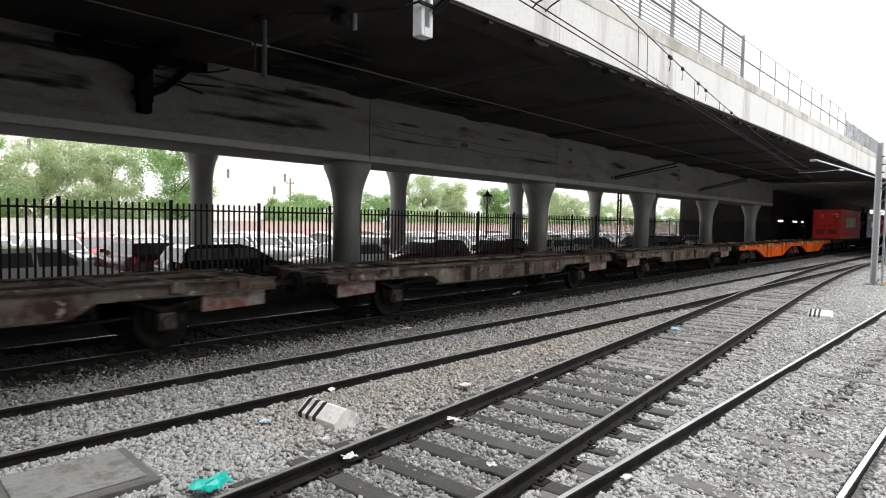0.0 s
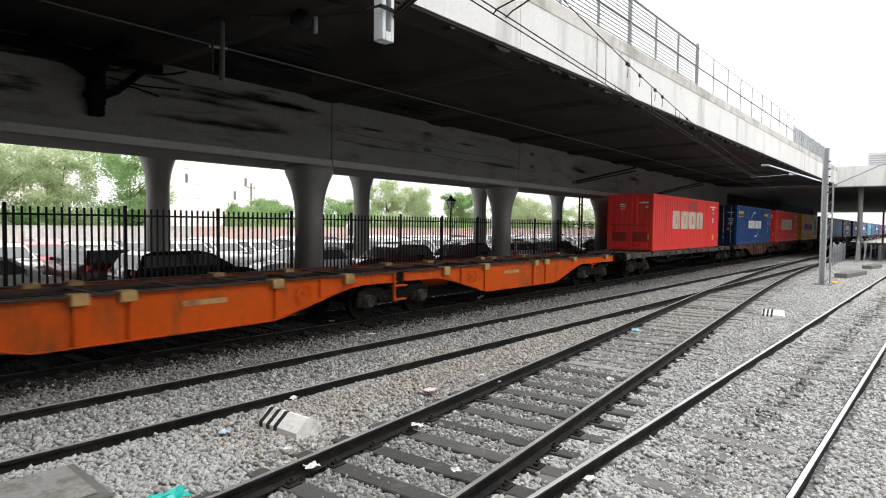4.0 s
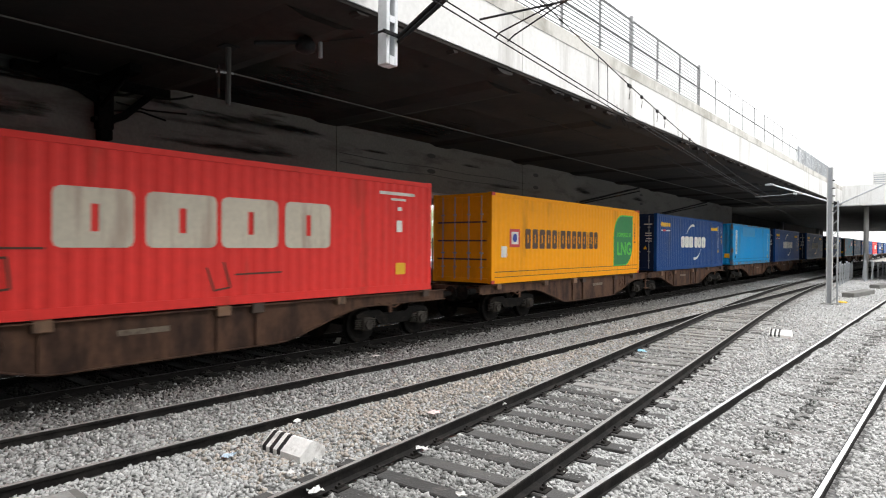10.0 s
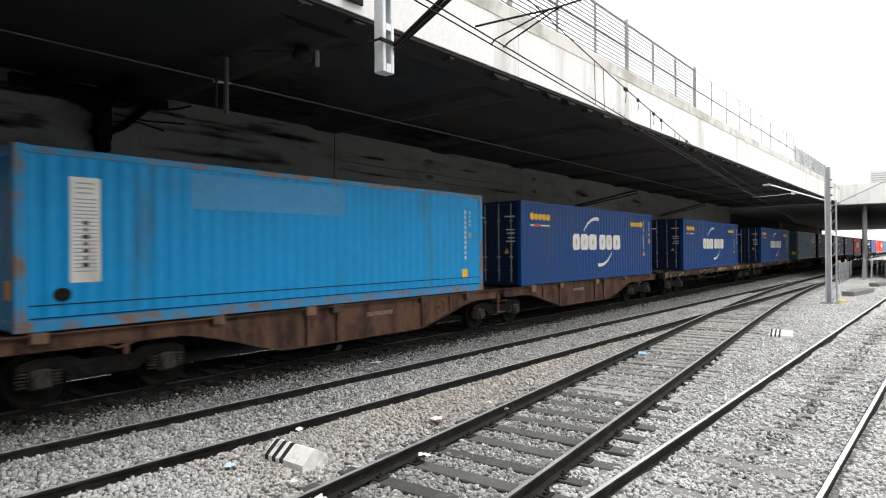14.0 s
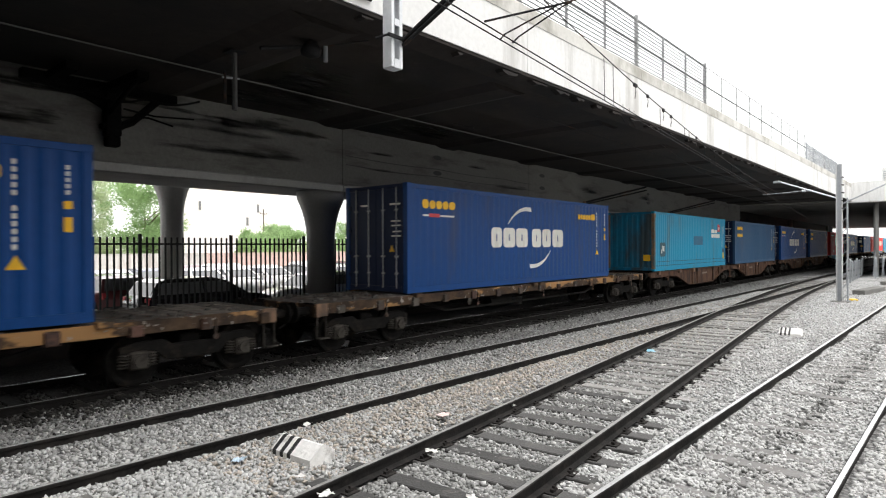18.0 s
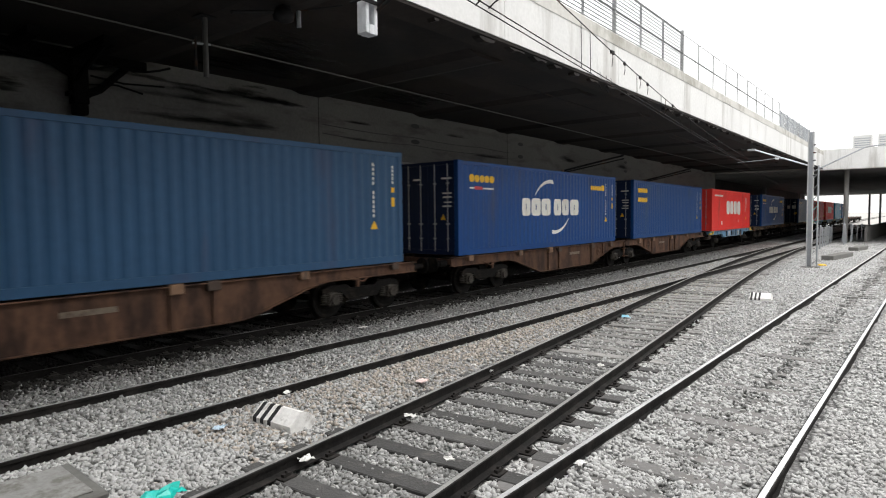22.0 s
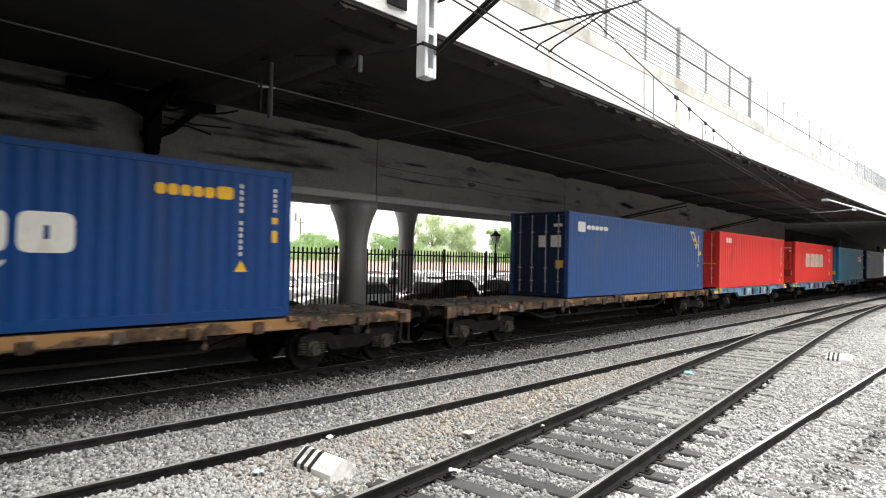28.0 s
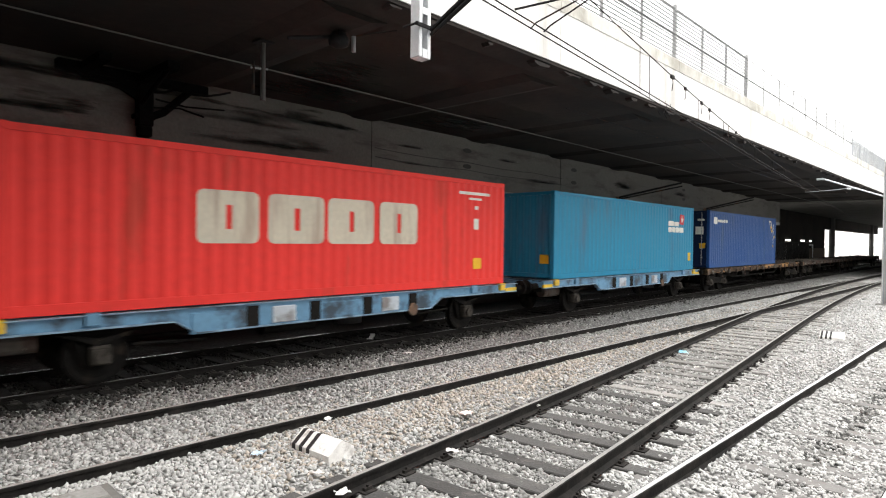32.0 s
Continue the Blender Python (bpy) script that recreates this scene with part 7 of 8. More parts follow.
# mast with cantilevers
mast = thing("catenary_mast", pose(32.3, 3.62, -0.3), "grey galvanised steel catenary mast with cantilever arms", "mast")
part("flange", Shape().box(-0.12, 0.12, 0.06, 0.10, 0, 6.45, 0.006), "mast_grey", mast)
part("flange", Shape().box(-0.12, 0.12, -0.14, -0.10, 0, 6.45, 0.006), "mast_grey", mast)
part("web", Shape().box(-0.02, 0.02, -0.10, 0.06, 0, 6.45), "steel_grey", mast)
part("leg", Shape().box(-0.05, 0.05, -0.36, -0.30, 0, 4.9, 0.006), "steel_grey", mast)
for i in range(9):
    part("lacing", Shape().tube((0, -0.12, 0.3 + 0.5 * i), (0, -0.33, 0.55 + 0.5 * i), 0.018, 6), "steel_grey", mast)
for i in range(5):
    part("insulator", Shape().lathe([(0.03, 0), (0.07, 0.03), (0.03, 0.06)], 10, (-0.1, -0.17, 4.4 + 0.35 * i)), "steel_dark", mast)
part("base", Shape().box(-0.35, 0.35, -0.45, 0.3, -0.05, 0.22, 0.03), "concrete", mast, "concrete mast footing")
part("cantilever", Shape().tube((0, 0.1, 4.92), (0, 2.44, 5.84), 0.035).tube((0, 1.3, 5.3), (0, 1.45, 5.33), 0.05), "steel_pale", mast, "pale inclined cantilever tube")
part("clamp_box", Shape().box(-0.06, 0.06, 2.3, 2.65, 5.76, 5.85, 0.01), "steel_grey", mast, "pale wire clamp")
part("registration_arm", Shape().sweep([(0, 0.9, 5.25), (0, 1.45, 5.33), (0, 2.0, 5.28), (0, 3.1, 5.24)], 0.016), "steel_grey", mast, "pale registration arm")
part("arm", Shape().sweep([(0, -0.15, 4.64), (0, -2.05, 5.58), (0, -3.2, 5.72), (0, -5.5, 5.74)], 0.035), "steel_grey", mast, "long tube arm over the next track")
for i in range(15):
    u = i / 7 if i < 8 else (i - 8) / 6
    x, y = (46.6 + 18.5 * u, 4.78 + 0.76 * u) if i < 8 else (56.4 + 13.5 * u, 4.04 - 0.4 * u)
    h = 1.75 - 0.25 * u + 0.1 * math.sin(i * 1.9)
    solo("stake", Shape().box(-0.055, 0.055, -0.055, 0.055, 0, h, 0.008).prism([(-0.055, h), (0.055, h), (0, h + 0.09)], -0.055, 0.055), "steel_grey", pose(x, y + 0.1 * math.sin(i * 3.1), -0.37, (1 if i < 8 else 4) * math.sin(i * 2.7), 2 * math.sin(i * 1.3), 0), "grey steel stake in a row beside the tracks", "stake", "stakes")
solo("leaning_post", Shape().box(-0.06, 0.06, -0.06, 0.06, 0, 3.4, 0.01), "steel_grey", pose(61.4, 4.5, -0.37, 4, 2, 0), "tall grey post leaning among the stakes", "post")
solo("dark_barrier", Shape().prism([(61.5, 2.75), (110, 1.55), (110, 1.75), (61.5, 2.95)], -0.36, 1.2, "z"), "dark_wall", ORIGIN, "low dark barrier wall along the far track", "barrier", kind="structure")
for x, y, w in ((39.6, 3.05, 2.1), (48.7, 2.62, 1.4)):
    solo("concrete_block", Shape().box(-w, w, -0.28, 0.28, 0, 0.42, 0.03), "concrete", pose(x, y, -0.3, 0, 0, -8.5), "long grey concrete block lying beside the track", "block", "blocks")
solo("litter", Shape().box(-0.2, 0.2, -0.15, 0.15, 0, 0.1, 0.04), "wagon_yellow", pose(33.6, 3.2, -0.15, 0, 0, 20), "crumpled yellow bag at the foot of the mast", "litter", "litter")
# unseen wall, added to keep light off the far end of the train
light_stop = solo("retaining_wall", Shape().prism([(-9, -0.35), (-9, 6.1), (-8.4, 6.1), (-8.4, -0.35)], 62, 112, "x"), "concrete", ORIGIN, "unseen plain concrete wall added beside the far tracks to block light", "wall", kind="structure")


# ---- by the tracks ----
def marker_block(m, k=1.0):
    """White block with a sloping face and three black stripes."""
    b = thing("marker_block", m, "white painted concrete clearance block with black stripes", "marker block", "clearance blocks")
    part("body", Shape().prism([(-0.19, -0.05), (0.19, -0.05), (0.19, 0.10), (0.02, 0.20), (-0.02, 0.20), (-0.19, 0.06)], -0.37 * k, 0.37 * k), "worn_white", b)
    for y in (0.03, 0.17, 0.31):
        part("stripe", Shape().prism([(-0.193, 0.0), (-0.193, 0.062), (-0.022, 0.203), (0.012, 0.203), (0.012, 0.19), (-0.18, 0.0)], k * (y - 0.035), k * (y + 0.03)), "black_paint", b, "black stripe")
    return b


marker_block(pose(4.44, 5.98, -0.1, 0, 0, 2))
marker_block(pose(19.45, 3.32, -0.12, 0, 0, 2), 0.75)
cover = thing("cable_chamber", pose(1.66, 6.12, -0.13, 0, 0, -2), "concrete cable chamber with a flat lid sunk in the ballast", "cable chamber")
part("rim", Shape().box(-0.6, 0.6, -0.52, 0.5, -0.1, 0.10, 0.02), "concrete", cover)
part("lid", Shape().box(-0.5, 0.5, -0.43, 0.43, 0.10, 0.118, 0.008), "concrete_lid", cover, "flat grey lid")


def scrap(name, material, x, y, size, seed, label, h=0.03):
    """A crumpled sheet: a small grid pushed up and down."""
    rng = random.Random(seed)
    s, n = Shape(), 5
    v = []
    for layer in (0, 0.004):
        for i in range(n):
            for j in range(n):
                q = rng.uniform(0, h) if layer == 0 else 0
                v.append((size * (i / (n - 1) - 0.5) + rng.uniform(-0.1, 0.1) * size, 0.7 * size * (j / (n - 1) - 0.5) + rng.uniform(-0.1, 0.1) * size, q + layer))
    k = n * n
    for i in range(k):
        v[k + i] = (v[i][0], v[i][1], v[i][2] + 0.004)
    f = []
    for i in range(n - 1):
        for j in range(n - 1):
            q = i * n + j
            f += [(q, q + n, q + n + 1, q + 1), (k + q, k + q + 1, k + q + n + 1, k + q + n)]
    s.add(v, f)
    solo(name, s, material, pose(x, y, FORM_TOP + 0.015, 0, 0, rng.uniform(0, 360)), label, "litter", "litter")


FORM_TOP = -0.095
for i, (mat_, x, y, size, label) in enumerate((
        ("paper_pink", 6.8, 5.7, 0.20, "crumpled pink and white wrapper on the ballast"), ("paper", 9.4, 9.68, 0.22, "white paper scrap on the ballast"),
        ("paper", 3.84, 4.79, 0.15, "white paper scrap beside the rail"), ("paper", 3.96, 5.38, 0.12, "small white paper scrap on the ballast"),
        ("paper", 8.04, 5.62, 0.10, "small white paper scrap on a sleeper"), ("paper", 5.49, 4.8, 0.16, "white paper scrap between the rails"),
        ("paper", 5.43, 2.47, 0.14, "white paper scrap between the rails"), ("paper", 8.14, 7.01, 0.11, "small white paper scrap beside the rail"),
        ("paper", 9.25, 3.9, 0.14, "white paper scrap beside the rail"), ("plastic_blue", 14.1, 5.35, 0.28, "flattened blue plastic sheet between the rails"),
        ("plastic_pale", 3.8, 6.36, 0.16, "thin blue plastic scrap on the ballast"), ("paper", 9.97, 11.7, 0.14, "white paper scrap beside the train's rail"),
        ("paper", 7.9, 5.2, 0.10, "small white paper scrap on the ballast"), ("paper", 4.72, 3.59, 0.12, "small white paper scrap between the rails"),
        ("paper", 12.6, 4.5, 0.15, "white paper scrap on a sleeper"), ("paper", 17.4, 7.1, 0.14, "white paper scrap beside the rail"), ("paper", 5.2, 6.9, 0.13, "pale flat stone beside the rail"))):
    scrap("litter", mat_, x, y, size, i, label)
scrap("plastic_bag", "plastic_teal", 2.54, 5.17, 0.34, 40, "crumpled teal plastic bag on the ballast", 0.06)

# ---- car park behind the fence ----
solo("car_park", Shape().box(-40, 130, FENCE + 0.3, 58, -0.3, 0.05), "asphalt", ORIGIN, "grey asphalt car park behind the fence", "pavement", kind="structure")
bays = Shape()
for x in range(0, 66, 3):
    for y0, y1 in ((24.4, 29.4), (30.6, 35.4), (36.2, 41.0), (43.6, 48.4)):
        bays.box(x - 0.05, x + 0.05, y0, y1, 0.05, 0.054)
tagged(solo("bay_lines", bays, "white_paint", ORIGIN, "white painted parking bay lines on asphalt", "road marking"), kind="stuff")
BRICK_Y = 58.0
WALL_LABELS = ((-40, 31, "paling", "long pale rendered wall with a coping behind the car park"), (31.02, 150, "brick", "long red brick wall with a coping behind the car park"))
for x0, x1, paint, label in WALL_LABELS:
    solo("boundary_wall", Shape().box(x0, x1, BRICK_Y, BRICK_Y + 0.3, -0.3, 1.86).box(x0, x1, BRICK_Y - 0.05, BRICK_Y + 0.35, 1.86, 1.97), paint, ORIGIN, label, "wall", kind="structure")


def car_body(kind):
    """Side outlines, nose towards +x: body below the waist, then the cabin above it."""
    if kind == "hatch":
        low = [(-1.98, 0.32), (-2.02, 0.62), (-1.96, 0.92), (-1.2, 0.96), (0.75, 0.94), (1.55, 0.84), (1.95, 0.68), (2.02, 0.48), (1.98, 0.26), (-1.9, 0.24)]
        cab = [(-1.9, 0.93), (-1.55, 1.38), (-1.2, 1.46), (-0.1, 1.48), (0.35, 1.38), (1.05, 0.91)]
    elif kind == "estate":
        low = [(-2.18, 0.32), (-2.22, 0.66), (-2.16, 0.95), (-1.4, 0.97), (0.8, 0.95), (1.75, 0.84), (2.15, 0.68), (2.22, 0.46), (2.18, 0.26), (-2.1, 0.24)]
        cab = [(-2.08, 0.94), (-1.85, 1.36), (-1.55, 1.46), (-0.1, 1.48), (0.4, 1.36), (1.15, 0.92)]
    else:
        low = [(-2.2, 0.34), (-2.24, 0.8), (-2.2, 1.12), (-1.4, 1.14), (1.1, 1.12), (1.8, 1.0), (2.15, 0.8), (2.22, 0.5), (2.18, 0.28), (-2.1, 0.26)]
        cab = [(-2.14, 1.1), (-2.05, 1.7), (-1.8, 1.83), (0.1, 1.85), (0.6, 1.72), (1.35, 1.09)]
    return low, cab


TYRE = Shape().lathe([(0.20, -0.09), (0.29, -0.10), (0.315, -0.06), (0.315, 0.06), (0.29, 0.10), (0.20, 0.09)], 20, axis="y").mesh("tyre", "rubber", True)
RIM = Shape().lathe([(0.03, -0.085), (0.12, -0.065), (0.17, -0.06), (0.205, -0.08), (0.205, 0.05), (0.03, 0.05)], 16, axis="y").mesh("rim", "steel_pale")


def car(kind, paint, label):
    c = thing("parked_car", ORIGIN, label, "car", "cars in the car park")
    low, cab = car_body(kind)
    wide = 0.88
    bm = bmesh.new()
    for outline, w0, w1 in ((low, wide, wide), ):
        n = len(outline)
        vs = [[bm.verts.new((x, s * w0 * (0.94 if z < 0.4 or abs(x) > 1.9 else 1.0), z)) for x, z in outline] for s in (-1, 1)]
        bm.faces.new(vs[0]), bm.faces.new(vs[1][::-1])
        for i in range(n):
            bm.faces.new((vs[0][i], vs[1][i], vs[1][(i + 1) % n], vs[0][(i + 1) % n]))
    bmesh.ops.recalc_face_normals(bm, faces=bm.faces[:])
    bmesh.ops.bevel(bm, geom=bm.edges[:], offset=0.045, segments=2, affect="EDGES", clamp_overlap=True)
    me = bpy.data.meshes.new("body")
    bm.to_mesh(me), bm.free()
    me.materials.append(M[paint])
    me.polygons.foreach_set("use_smooth", [True] * len(me.polygons))
    part("body", me, "", c)
    z0, top = cab[0][1], max(z for _, z in cab)
    width = lambda z: 0.84 - 0.20 * (z - z0) / (top - z0)
    shell = Shape()
    n = len(cab)
    v = [(x, -width(z), z) for x, z in cab] + [(x, width(z), z) for x, z in cab]
    shell.add(v, [tuple(range(n)), tuple(range(n, 2 * n))[::-1]] + [(i, n + i, n + i + 1, i + 1) for i in range(n - 1)] + [(n - 1, 2 * n - 1, n, 0)])
    part("cabin", shell, paint, c)

    def pane(name, corners, out):
        """A pane a hair proud of the cabin's skin; out: the way it faces."""
        vs = [Vector(p) for p in corners]
        o = Vector(out).normalized() * 0.008
        k = len(vs)
        part(name, Shape().add([p + o for p in vs] + [p - o for p in vs], [tuple(range(k)), tuple(range(k, 2 * k))[::-1]] + [(i, (i + 1) % k, k + (i + 1) % k, k + i) for i in range(k)]), "car_glass", c, "dark car window")

    def skin(x, z, s):
        return (x, s * width(z), z)

    (xr, zr), (xu, zu), (xf, zf), (xd, zd) = cab[0], cab[1], cab[-2], cab[-1]
    za, zb = z0 + 0.06, top - 0.13
    back = lambda z: xr + (xu - xr) * (z - zr) / (zu - zr) + 0.16
    front = lambda z: xd + (xf - xd) * (z - zd) / (zf - zd) - 0.16
    for s in (-1, 1):
        pane("side_window", [skin(back(za), za, s), skin(-0.42, za, s), skin(-0.44, zb, s), skin(back(zb), zb, s)], (0, s, 0.3))
        pane("side_window", [skin(-0.30, za, s), skin(front(za), za, s), skin(front(zb), zb, s), skin(-0.32, zb, s)], (0, s, 0.3))
    for name, (xa, za_), (xb, zb_), way in (("windscreen", cab[-1], cab[-2], 1), ("rear_window", cab[0], cab[1], -1)):
        q = [(xa + (xb - xa) * k, za_ + (zb_ - za_) * k) for k in (0.12, 0.94)]
        pane(name, [(q[0][0], -0.9 * width(q[0][1]), q[0][1]), (q[0][0], 0.9 * width(q[0][1]), q[0][1]), (q[1][0], 0.86 * width(q[1][1]), q[1][1]), (q[1][0], -0.86 * width(q[1][1]), q[1][1])], (way * abs(zb_ - za_), 0, abs(xb - xa)))
    for s in (-1, 1):
        part("mirror", Shape().box(0.55, 0.72, s * 0.93 - 0.09, s * 0.93 + 0.09, z0 + 0.04, z0 + 0.17, 0.02), paint, c)
        part("headlight", Shape().box(1.80, 1.93, s * 0.66 - 0.15, s * 0.66 + 0.15, 0.60, 0.72, 0.02), "lamp_glass", c, "clear headlight")
        part("tail_light", Shape().box(-low[2][0] * -1 - 0.03, -low[2][0] * -1 + 0.10, s * 0.74 - 0.09, s * 0.74 + 0.09, 0.70, 0.92, 0.02), "logo_red", c, "red tail light")
        for x in (-1.28, 1.25):
            wh = part("wheel", TYRE, "", c, "black tyre", at=(x, s * 0.80, 0.315))
            part("rim", RIM, "", wh, at=pose(0, 0, 0, 0, 0, 0 if s < 0 else 180))
    part("bumper", Shape().box(-low[1][0] * -1 - 0.03, -low[1][0] * -1 + 0.12, -0.8, 0.8, 0.32, 0.46, 0.03), "rubber", c, "dark rear bumper")
    part("number_plate", Shape().box(low[1][0] - 0.045, low[1][0] - 0.02, -0.26, 0.26, 0.56, 0.67), "white_paint", c, "blank pale plate")
    return c


PAINTS = {"white": ("car_white", "white"), "silver": ("car_silver", "silver grey"), "black": ("car_black", "black"), "red": ("car_red", "bright red"), "maroon": ("car_maroon", "dark red"), "blue": ("car_blue", "dark blue")}
CARS = {}


def park(kind, paint, x, y, turn):
    m = pose(x, y, 0.05, 0, 0, turn)
    if (kind, paint) not in CARS:
        body = {"hatch": "hatchback", "estate": "estate car", "van": "small van"}[kind]
        c = CARS[kind, paint] = car(kind, PAINTS[paint][0], f"{PAINTS[paint][1]} {body} parked behind the fence")
        c.matrix_basis = m
        return c
    return copy_thing(CARS[kind, paint], m)


for kind, paint, x, turn in (("hatch", "white", 4.45, 2), ("estate", "black", 9.85, 1), ("hatch", "white", 14.3, 178), ("estate", "maroon", 19.25, 182), ("hatch", "maroon", 24.3, 181), ("hatch", "white", 30.2, 2), ("hatch", "silver", 34.9, 0), ("hatch", "maroon", 41.0, 178), ("estate", "black", 47.0, 2), ("hatch", "white", 53.5, 1)):
    park(kind, paint, x, 18.6, turn)
for kind, paint, x, y, turn in (("hatch", "maroon", 8.5, 23.2, 92), ("hatch", "white", 6.85, 26.7, -90), ("hatch", "red", 8.65, 28.4, -88), ("hatch", "white", 10.45, 27.6, -90), ("hatch", "blue", 12.3, 28.0, -91), ("hatch", "white", 14.1, 26.9, -93), ("estate", "white", 16.0, 27.2, -90), ("estate", "white", 18.2, 27.6, -84), ("hatch", "black", 20.3, 26.6, -92), ("estate", "white", 4.6, 26.6, -90), ("hatch", "white", 2.0, 26.3, -92)):
    park(kind, paint, x, y, turn)
rng = random.Random(11)
palette = ["white"] * 12 + ["silver"] * 2 + ["maroon"]
for row, (y, turn) in enumerate(((26.0, -90), (32.3, -90))):
    for k in range(0 if row else 7, 22):
        x = 1.5 + 2.9 * k
        paint, kind = rng.choice(palette), rng.choice(("hatch", "hatch", "estate"))
        if rng.random() < 0.88:
            park(kind, paint, x + rng.uniform(-0.2, 0.2), y + rng.uniform(-0.4, 0.4), turn + rng.uniform(-2, 2) + (180 if rng.random() < 0.2 else 0))

# lantern lamp, lattice post, notice
lantern = thing("street_lamp", pose(28.9, 26.0 - 3.2, 0.05), "black cast-iron lantern street lamp in the car park", "street lamp")
part("pole", Shape().lathe([(0.14, 0), (0.14, 0.25), (0.08, 0.45), (0.05, 0.6), (0.045, 3.35), (0.08, 3.4)], 12), "fence_paint", lantern, smooth=True)
part("glass", Shape().lathe([(0.12, 3.42), (0.24, 3.85)], 6), "lamp_glass", lantern, "dull lantern glass")
part("cap", Shape().lathe([(0.34, 3.85), (0.30, 3.93), (0.12, 4.05), (0.10, 4.12), (0.03, 4.2), (0.02, 4.32)], 12), "fence_paint", lantern)
for k in range(4):
    a = radians(45 + 90 * k)
    part("rib", Shape().tube((0.13 * math.cos(a), 0.13 * math.sin(a), 3.42), (0.26 * math.cos(a), 0.26 * math.sin(a), 3.87), 0.02, 5), "fence_paint", lantern)
lattice = thing("lattice_post", pose(32.3, 15.75, -0.3), "dark steel lattice post between fence and track", "post")
for x in (-0.17, 0.17):
    part("leg", Shape().box(x - 0.035, x + 0.035, -0.04, 0.04, 0, 4.85), "steel_dark", lattice)
for k in range(7):
    part("rung", Shape().box(-0.17, 0.17, -0.03, 0.03, 0.5 + 0.7 * k, 0.56 + 0.7 * k), "steel_dark", lattice)
part("cap", Shape().box(-0.24, 0.24, -0.07, 0.07, 4.85, 4.95), "steel_dark", lattice)
notice = thing("notice_board", pose(23.6, 26.0, 0.05), "small pale notice on a thin post", "sign")
part("post", Shape().tube((0, 0, 0), (0, 0, 2.4), 0.03), "steel_grey", notice)
part("board", Shape().box(-0.3, 0.3, -0.03, -0.005, 1.7, 2.15, 0.01), "logo_cream", notice)


# ---- trees and houses beyond ----
def tree(x, y, height, spread, leaf, seed, leaves=6500, low=0.28):
    rng, nr = random.Random(seed), np.random.default_rng(seed)
    t = thing("tree", pose(x, y, -0.2), "leafy broad-crowned tree beyond the car park wall", "tree", "trees")
    trunk = Shape().tube((0, 0, 0), (0.15, 0.05, height * 0.35), 0.22, 10, 0.16).tube((0.15, 0.05, height * 0.35), (0.0, 0.2, height * 0.7), 0.16, 8, 0.06)
    ends = [Vector((0, 0.2, height * 0.75))]
    for k in range(9):
        a, h = rng.uniform(0, 6.28), height * rng.uniform(low, 0.62)
        e = Vector((spread * rng.uniform(0.45, 0.85) * math.cos(a), spread * rng.uniform(0.45, 0.85) * math.sin(a), h + height * rng.uniform(0.1, 0.28)))
        trunk.tube((0.1, 0.05, h), e, 0.08, 6, 0.025)
        ends.append(e)
    part("trunk", trunk, "bark", t)
    centres = np.array([tuple(e) for e in ends] + [(spread * rng.uniform(-0.7, 0.7), spread * rng.uniform(-0.7, 0.7), height * rng.uniform(low + 0.06, 0.95)) for _ in range(54)])
    pick = nr.integers(0, len(centres), leaves)
    size = nr.uniform(0.5, 1.0, len(centres)) * spread * 0.30
    d = nr.normal(size=(leaves, 3))
    d /= np.linalg.norm(d, axis=1, keepdims=True)
    p = centres[pick] + d * (size[pick] * nr.uniform(0.35, 1.3, leaves))[:, None] * (1, 1, 0.75)
    u = nr.normal(size=(leaves, 3))
    u /= np.linalg.norm(u, axis=1, keepdims=True)
    w = np.cross(u, nr.normal(size=(leaves, 3)))
    w /= np.linalg.norm(w, axis=1, keepdims=True)
    s = nr.uniform(0.07, 0.16, (leaves, 1))
    v = np.stack([p - u * s, p + w * s * 0.6, p + u * s, p - w * s * 0.6], 1).reshape(-1, 3)
    me = bpy.data.meshes.new("crown")
    me.from_pydata([tuple(q) for q in v.tolist()], [], [(4 * i, 4 * i + 1, 4 * i + 2, 4 * i + 3) for i in range(leaves)])
    me.materials.append(M[leaf])
    part("crown", me, "", t, "uneven green crown")


for i, (u, y, h, s, leaf) in enumerate((
        (0.24, 64, 10.5, 4.4, "leaf_pale"), (0.33, 62, 10.0, 4.0, "leaf_pale"), (0.43, 63, 9.8, 4.2, "leaf"), (0.15, 66, 11, 4.5, "leaf"),
        (0.70, 66, 5.6, 3.0, "leaf"), (0.63, 74, 5.2, 2.6, "leaf"), (0.88, 70, 6.6, 3.2, "leaf"), (1.02, 66, 9.5, 4.0, "leaf_pale"), (1.13, 67, 9.0, 4.0, "leaf_pale"),
        (1.31, 64, 8.4, 3.2, "leaf"), (1.55, 66, 8.6, 4.2, "leaf_pale"), (1.68, 66, 8.2, 4.2, "leaf_pale"), (1.85, 68, 8.0, 4.0, "leaf"), (2.05, 66, 8.0, 4.2, "leaf_pale"), (2.3, 66, 7.5, 4.2, "leaf"), (2.6, 66, 7.5, 4.4, "leaf_pale"), (3.0, 66, 7.5, 4.4, "leaf"))):
    tree(u * y, y, h, s, leaf, 30 + i, 17000 if h > 8 else 8000, 0.12 if h > 9 else 0.2)
for i, u in enumerate((0.10, 0.19, 0.285, 0.365, 0.44, 0.66, 0.76, 0.85, 0.95, 1.06, 1.17, 1.27, 1.38, 1.5, 1.62, 1.78, 1.95, 2.15, 2.4)):
    tree(u * 61, 61 + 0.6 * math.sin(i * 2.1), 4.0 + 0.9 * math.sin(i * 1.7), 2.7, "leaf" if i % 3 else "leaf_pale", 80 + i, 3600, 0.06)


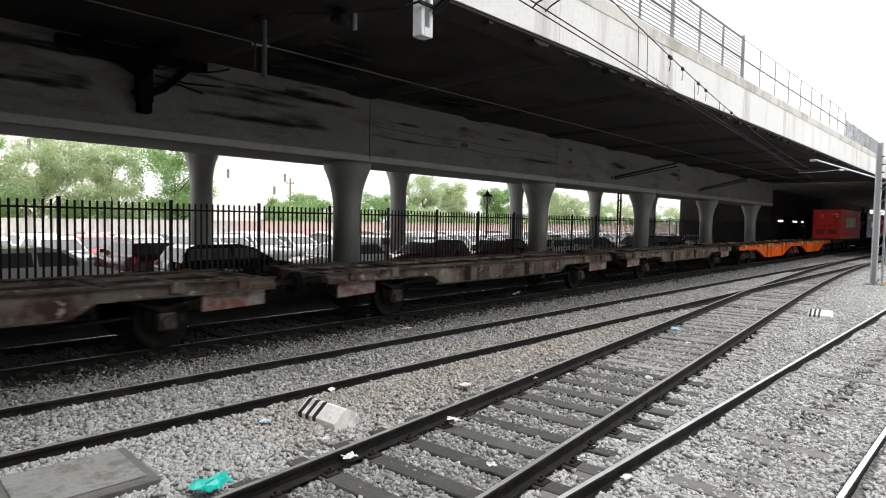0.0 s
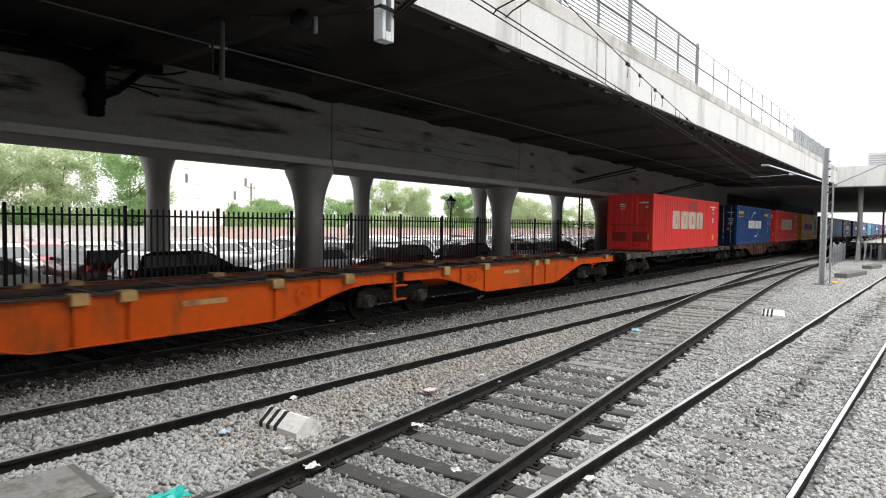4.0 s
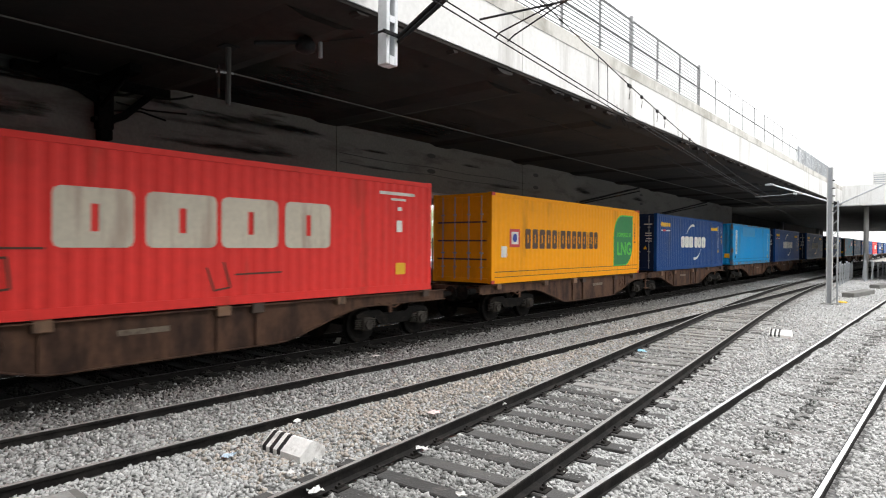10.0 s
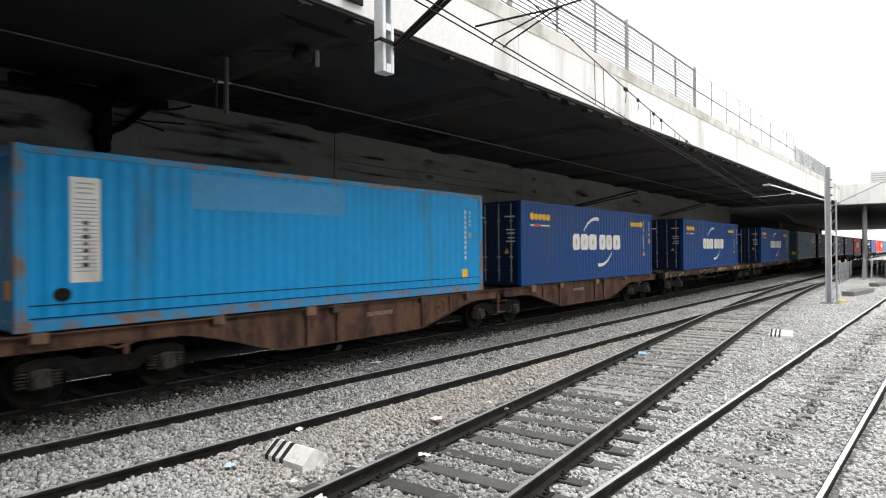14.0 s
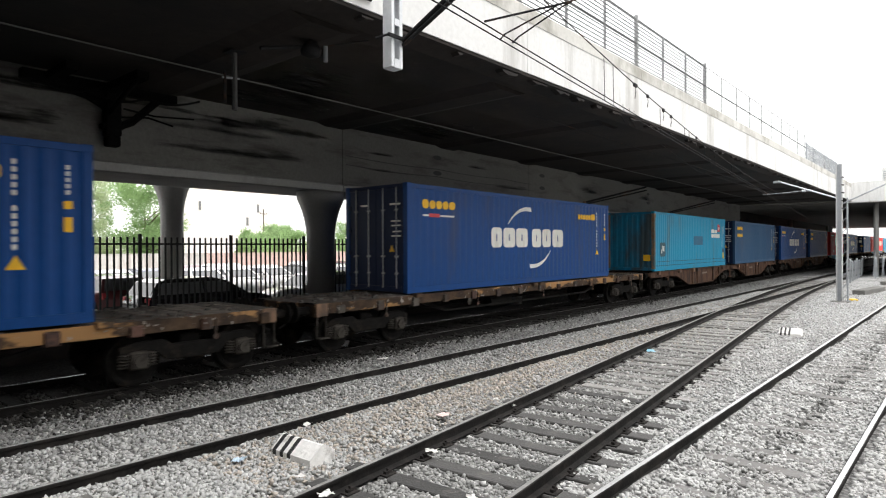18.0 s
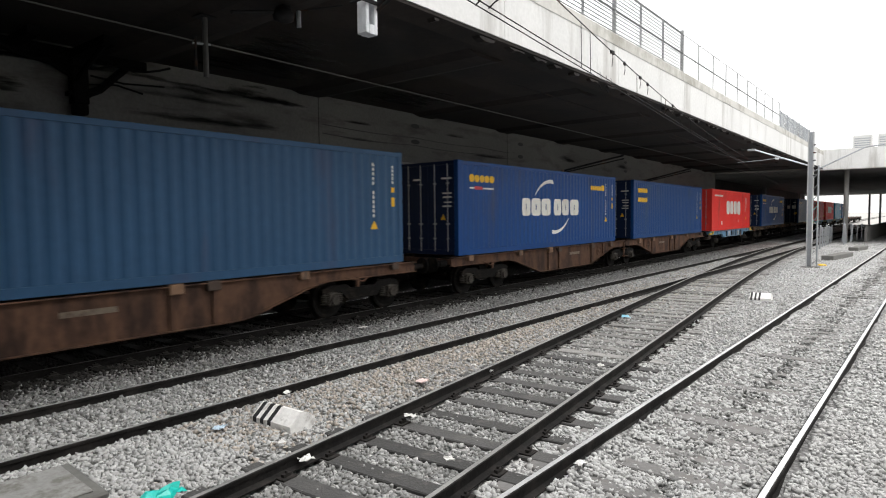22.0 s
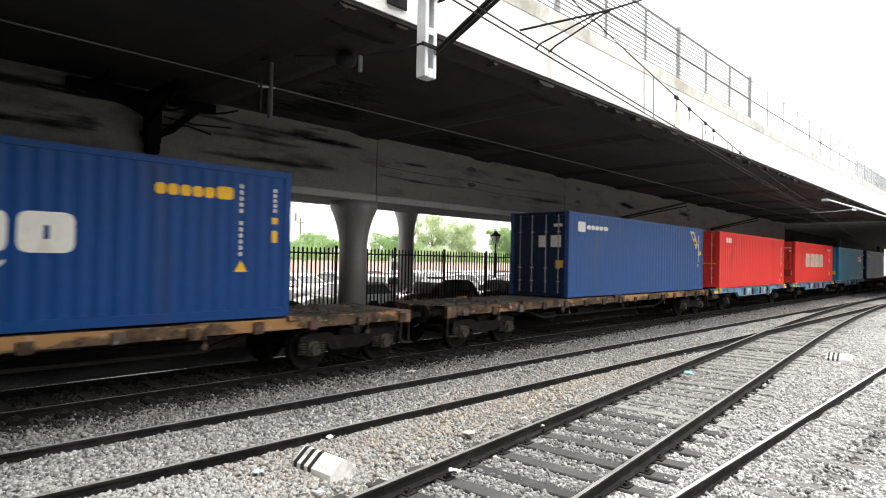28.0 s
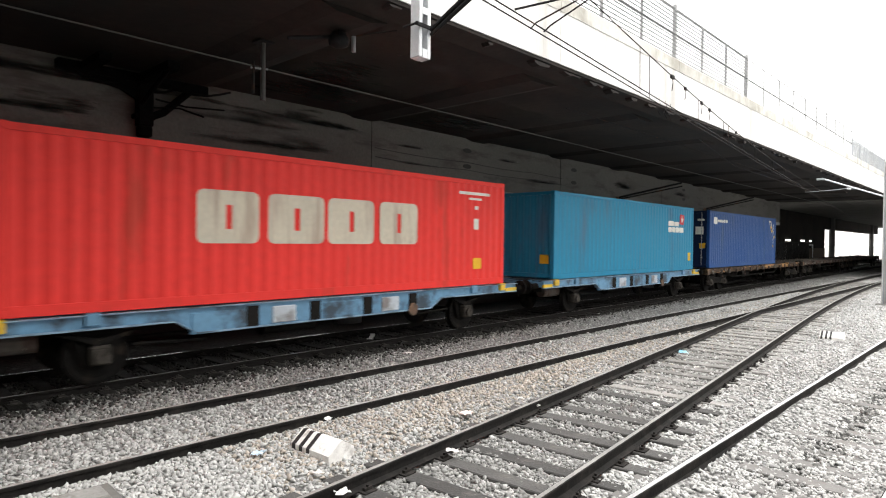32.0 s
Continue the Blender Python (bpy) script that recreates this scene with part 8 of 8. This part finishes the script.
def house(x0, x1, y, high, storeys, step, label):
    h = thing("apartment_building", pose(x0, y, -0.2), label, "building", "buildings beyond")
    part("wall", Shape().box(0, x1 - x0, 0, 12, 0, high), "plaster", h)
    part("roof", Shape().box(-0.4, x1 - x0 + 0.4, -0.5, 12.4, high, high + 0.5), "concrete_pale", h)
    n = int((x1 - x0 - 2) / step)
    pane = Shape().box(-0.5, 0.5, -0.03, 0.05, 0, 1.5).mesh("window", "window_far")
    slim = Shape().box(-0.3, 0.3, -0.03, 0.05, 0, 1.9).mesh("window", "window_dusk")
    sill = Shape().box(-0.65, 0.65, -0.12, 0.0, -0.08, 0).mesh("window_sill", "plaster")
    rng = random.Random(storeys)
    for i in range(n):
        for k in range(storeys):
            u = rng.random()
            if u < 0.7:  # the rest is bare wall
                w = part("window", slim if u < 0.14 else pane, "", h, "dark open window" if u < 0.14 else "", at=(1.8 + step * i + rng.uniform(-0.4, 0.4), 0, 1.6 + 3.1 * k))
                part("window_sill", sill, "", w)


house(62, 84, 122, 22, 6, 2.9, "pale plastered apartment building beyond the trees")
house(10, 44, 128, 24, 7, 3.4, "pale plastered apartment building beyond the trees")


pole = thing("utility_pole", pose(71.7, 110, -0.3), "tall thin utility pole with a cross arm", "pole")
part("shaft", Shape().tube((0, 0, 0), (0, 0, 11.0), 0.14, 10), "bark", pole)
part("cross_arm", Shape().box(-0.9, 0.9, -0.06, 0.06, 9.9, 10.05), "bark", pole)
for x in (-0.8, 0.0, 0.8):
    part("insulator", Shape().lathe([(0.04, 10.05), (0.09, 10.15), (0.05, 10.32)], 8, (x, 0, 0)), "steel_dark", pole)

# a light scrap that the train's draught drags along the rail
blown = thing("paper_scrap", pose(15.9, 11.25, 0.05), "pale scrap of paper blown along the rail by the train", "litter", "litter")
part("sheet", Shape().prism([(-0.15, 0.0), (-0.05, 0.05), (0.06, 0.03), (0.15, 0.09), (0.15, 0.096), (0.06, 0.037), (-0.05, 0.057), (-0.15, 0.006)], -0.06, 0.06), "paper", blown)
BLOWN = [(0, 15.9, 11.25, 0.03, 0), (5.0, 15.9, 11.25, 0.03, 20), (5.4, 14.8, 11.3, 0.10, 60), (5.7, 14.0, 11.2, 0.06, 100), (6.0, 13.4, 11.2, 0.12, 150), (6.3, 12.4, 11.0, 0.06, 200), (6.6, 11.85, 11.05, 0.14, 260), (7.0, 11.3, 10.9, 0.04, 310), (7.5, 11.0, 10.86, 0.04, 340), (8.0, 10.85, 10.86, 0.03, 360), (8.5, 10.75, 10.95, 0.03, 370), (9.1, 10.3, 12.0, -0.12, 400), (32, 10.3, 12.0, -0.12, 400)]


def motions():
    """The whole train rolls past, slowly gaining speed; its draught drags a scrap of paper along the rail."""
    for ob, x, z in MOVING:
        walk(ob, [(t, pose(x - run(t), TRAIN_Y, z)) for t in range(0, 33, 2)])
    walk(blown, [(t, pose(x, y, z, 0, 0, a)) for t, x, y, z, a in BLOWN])


motions()
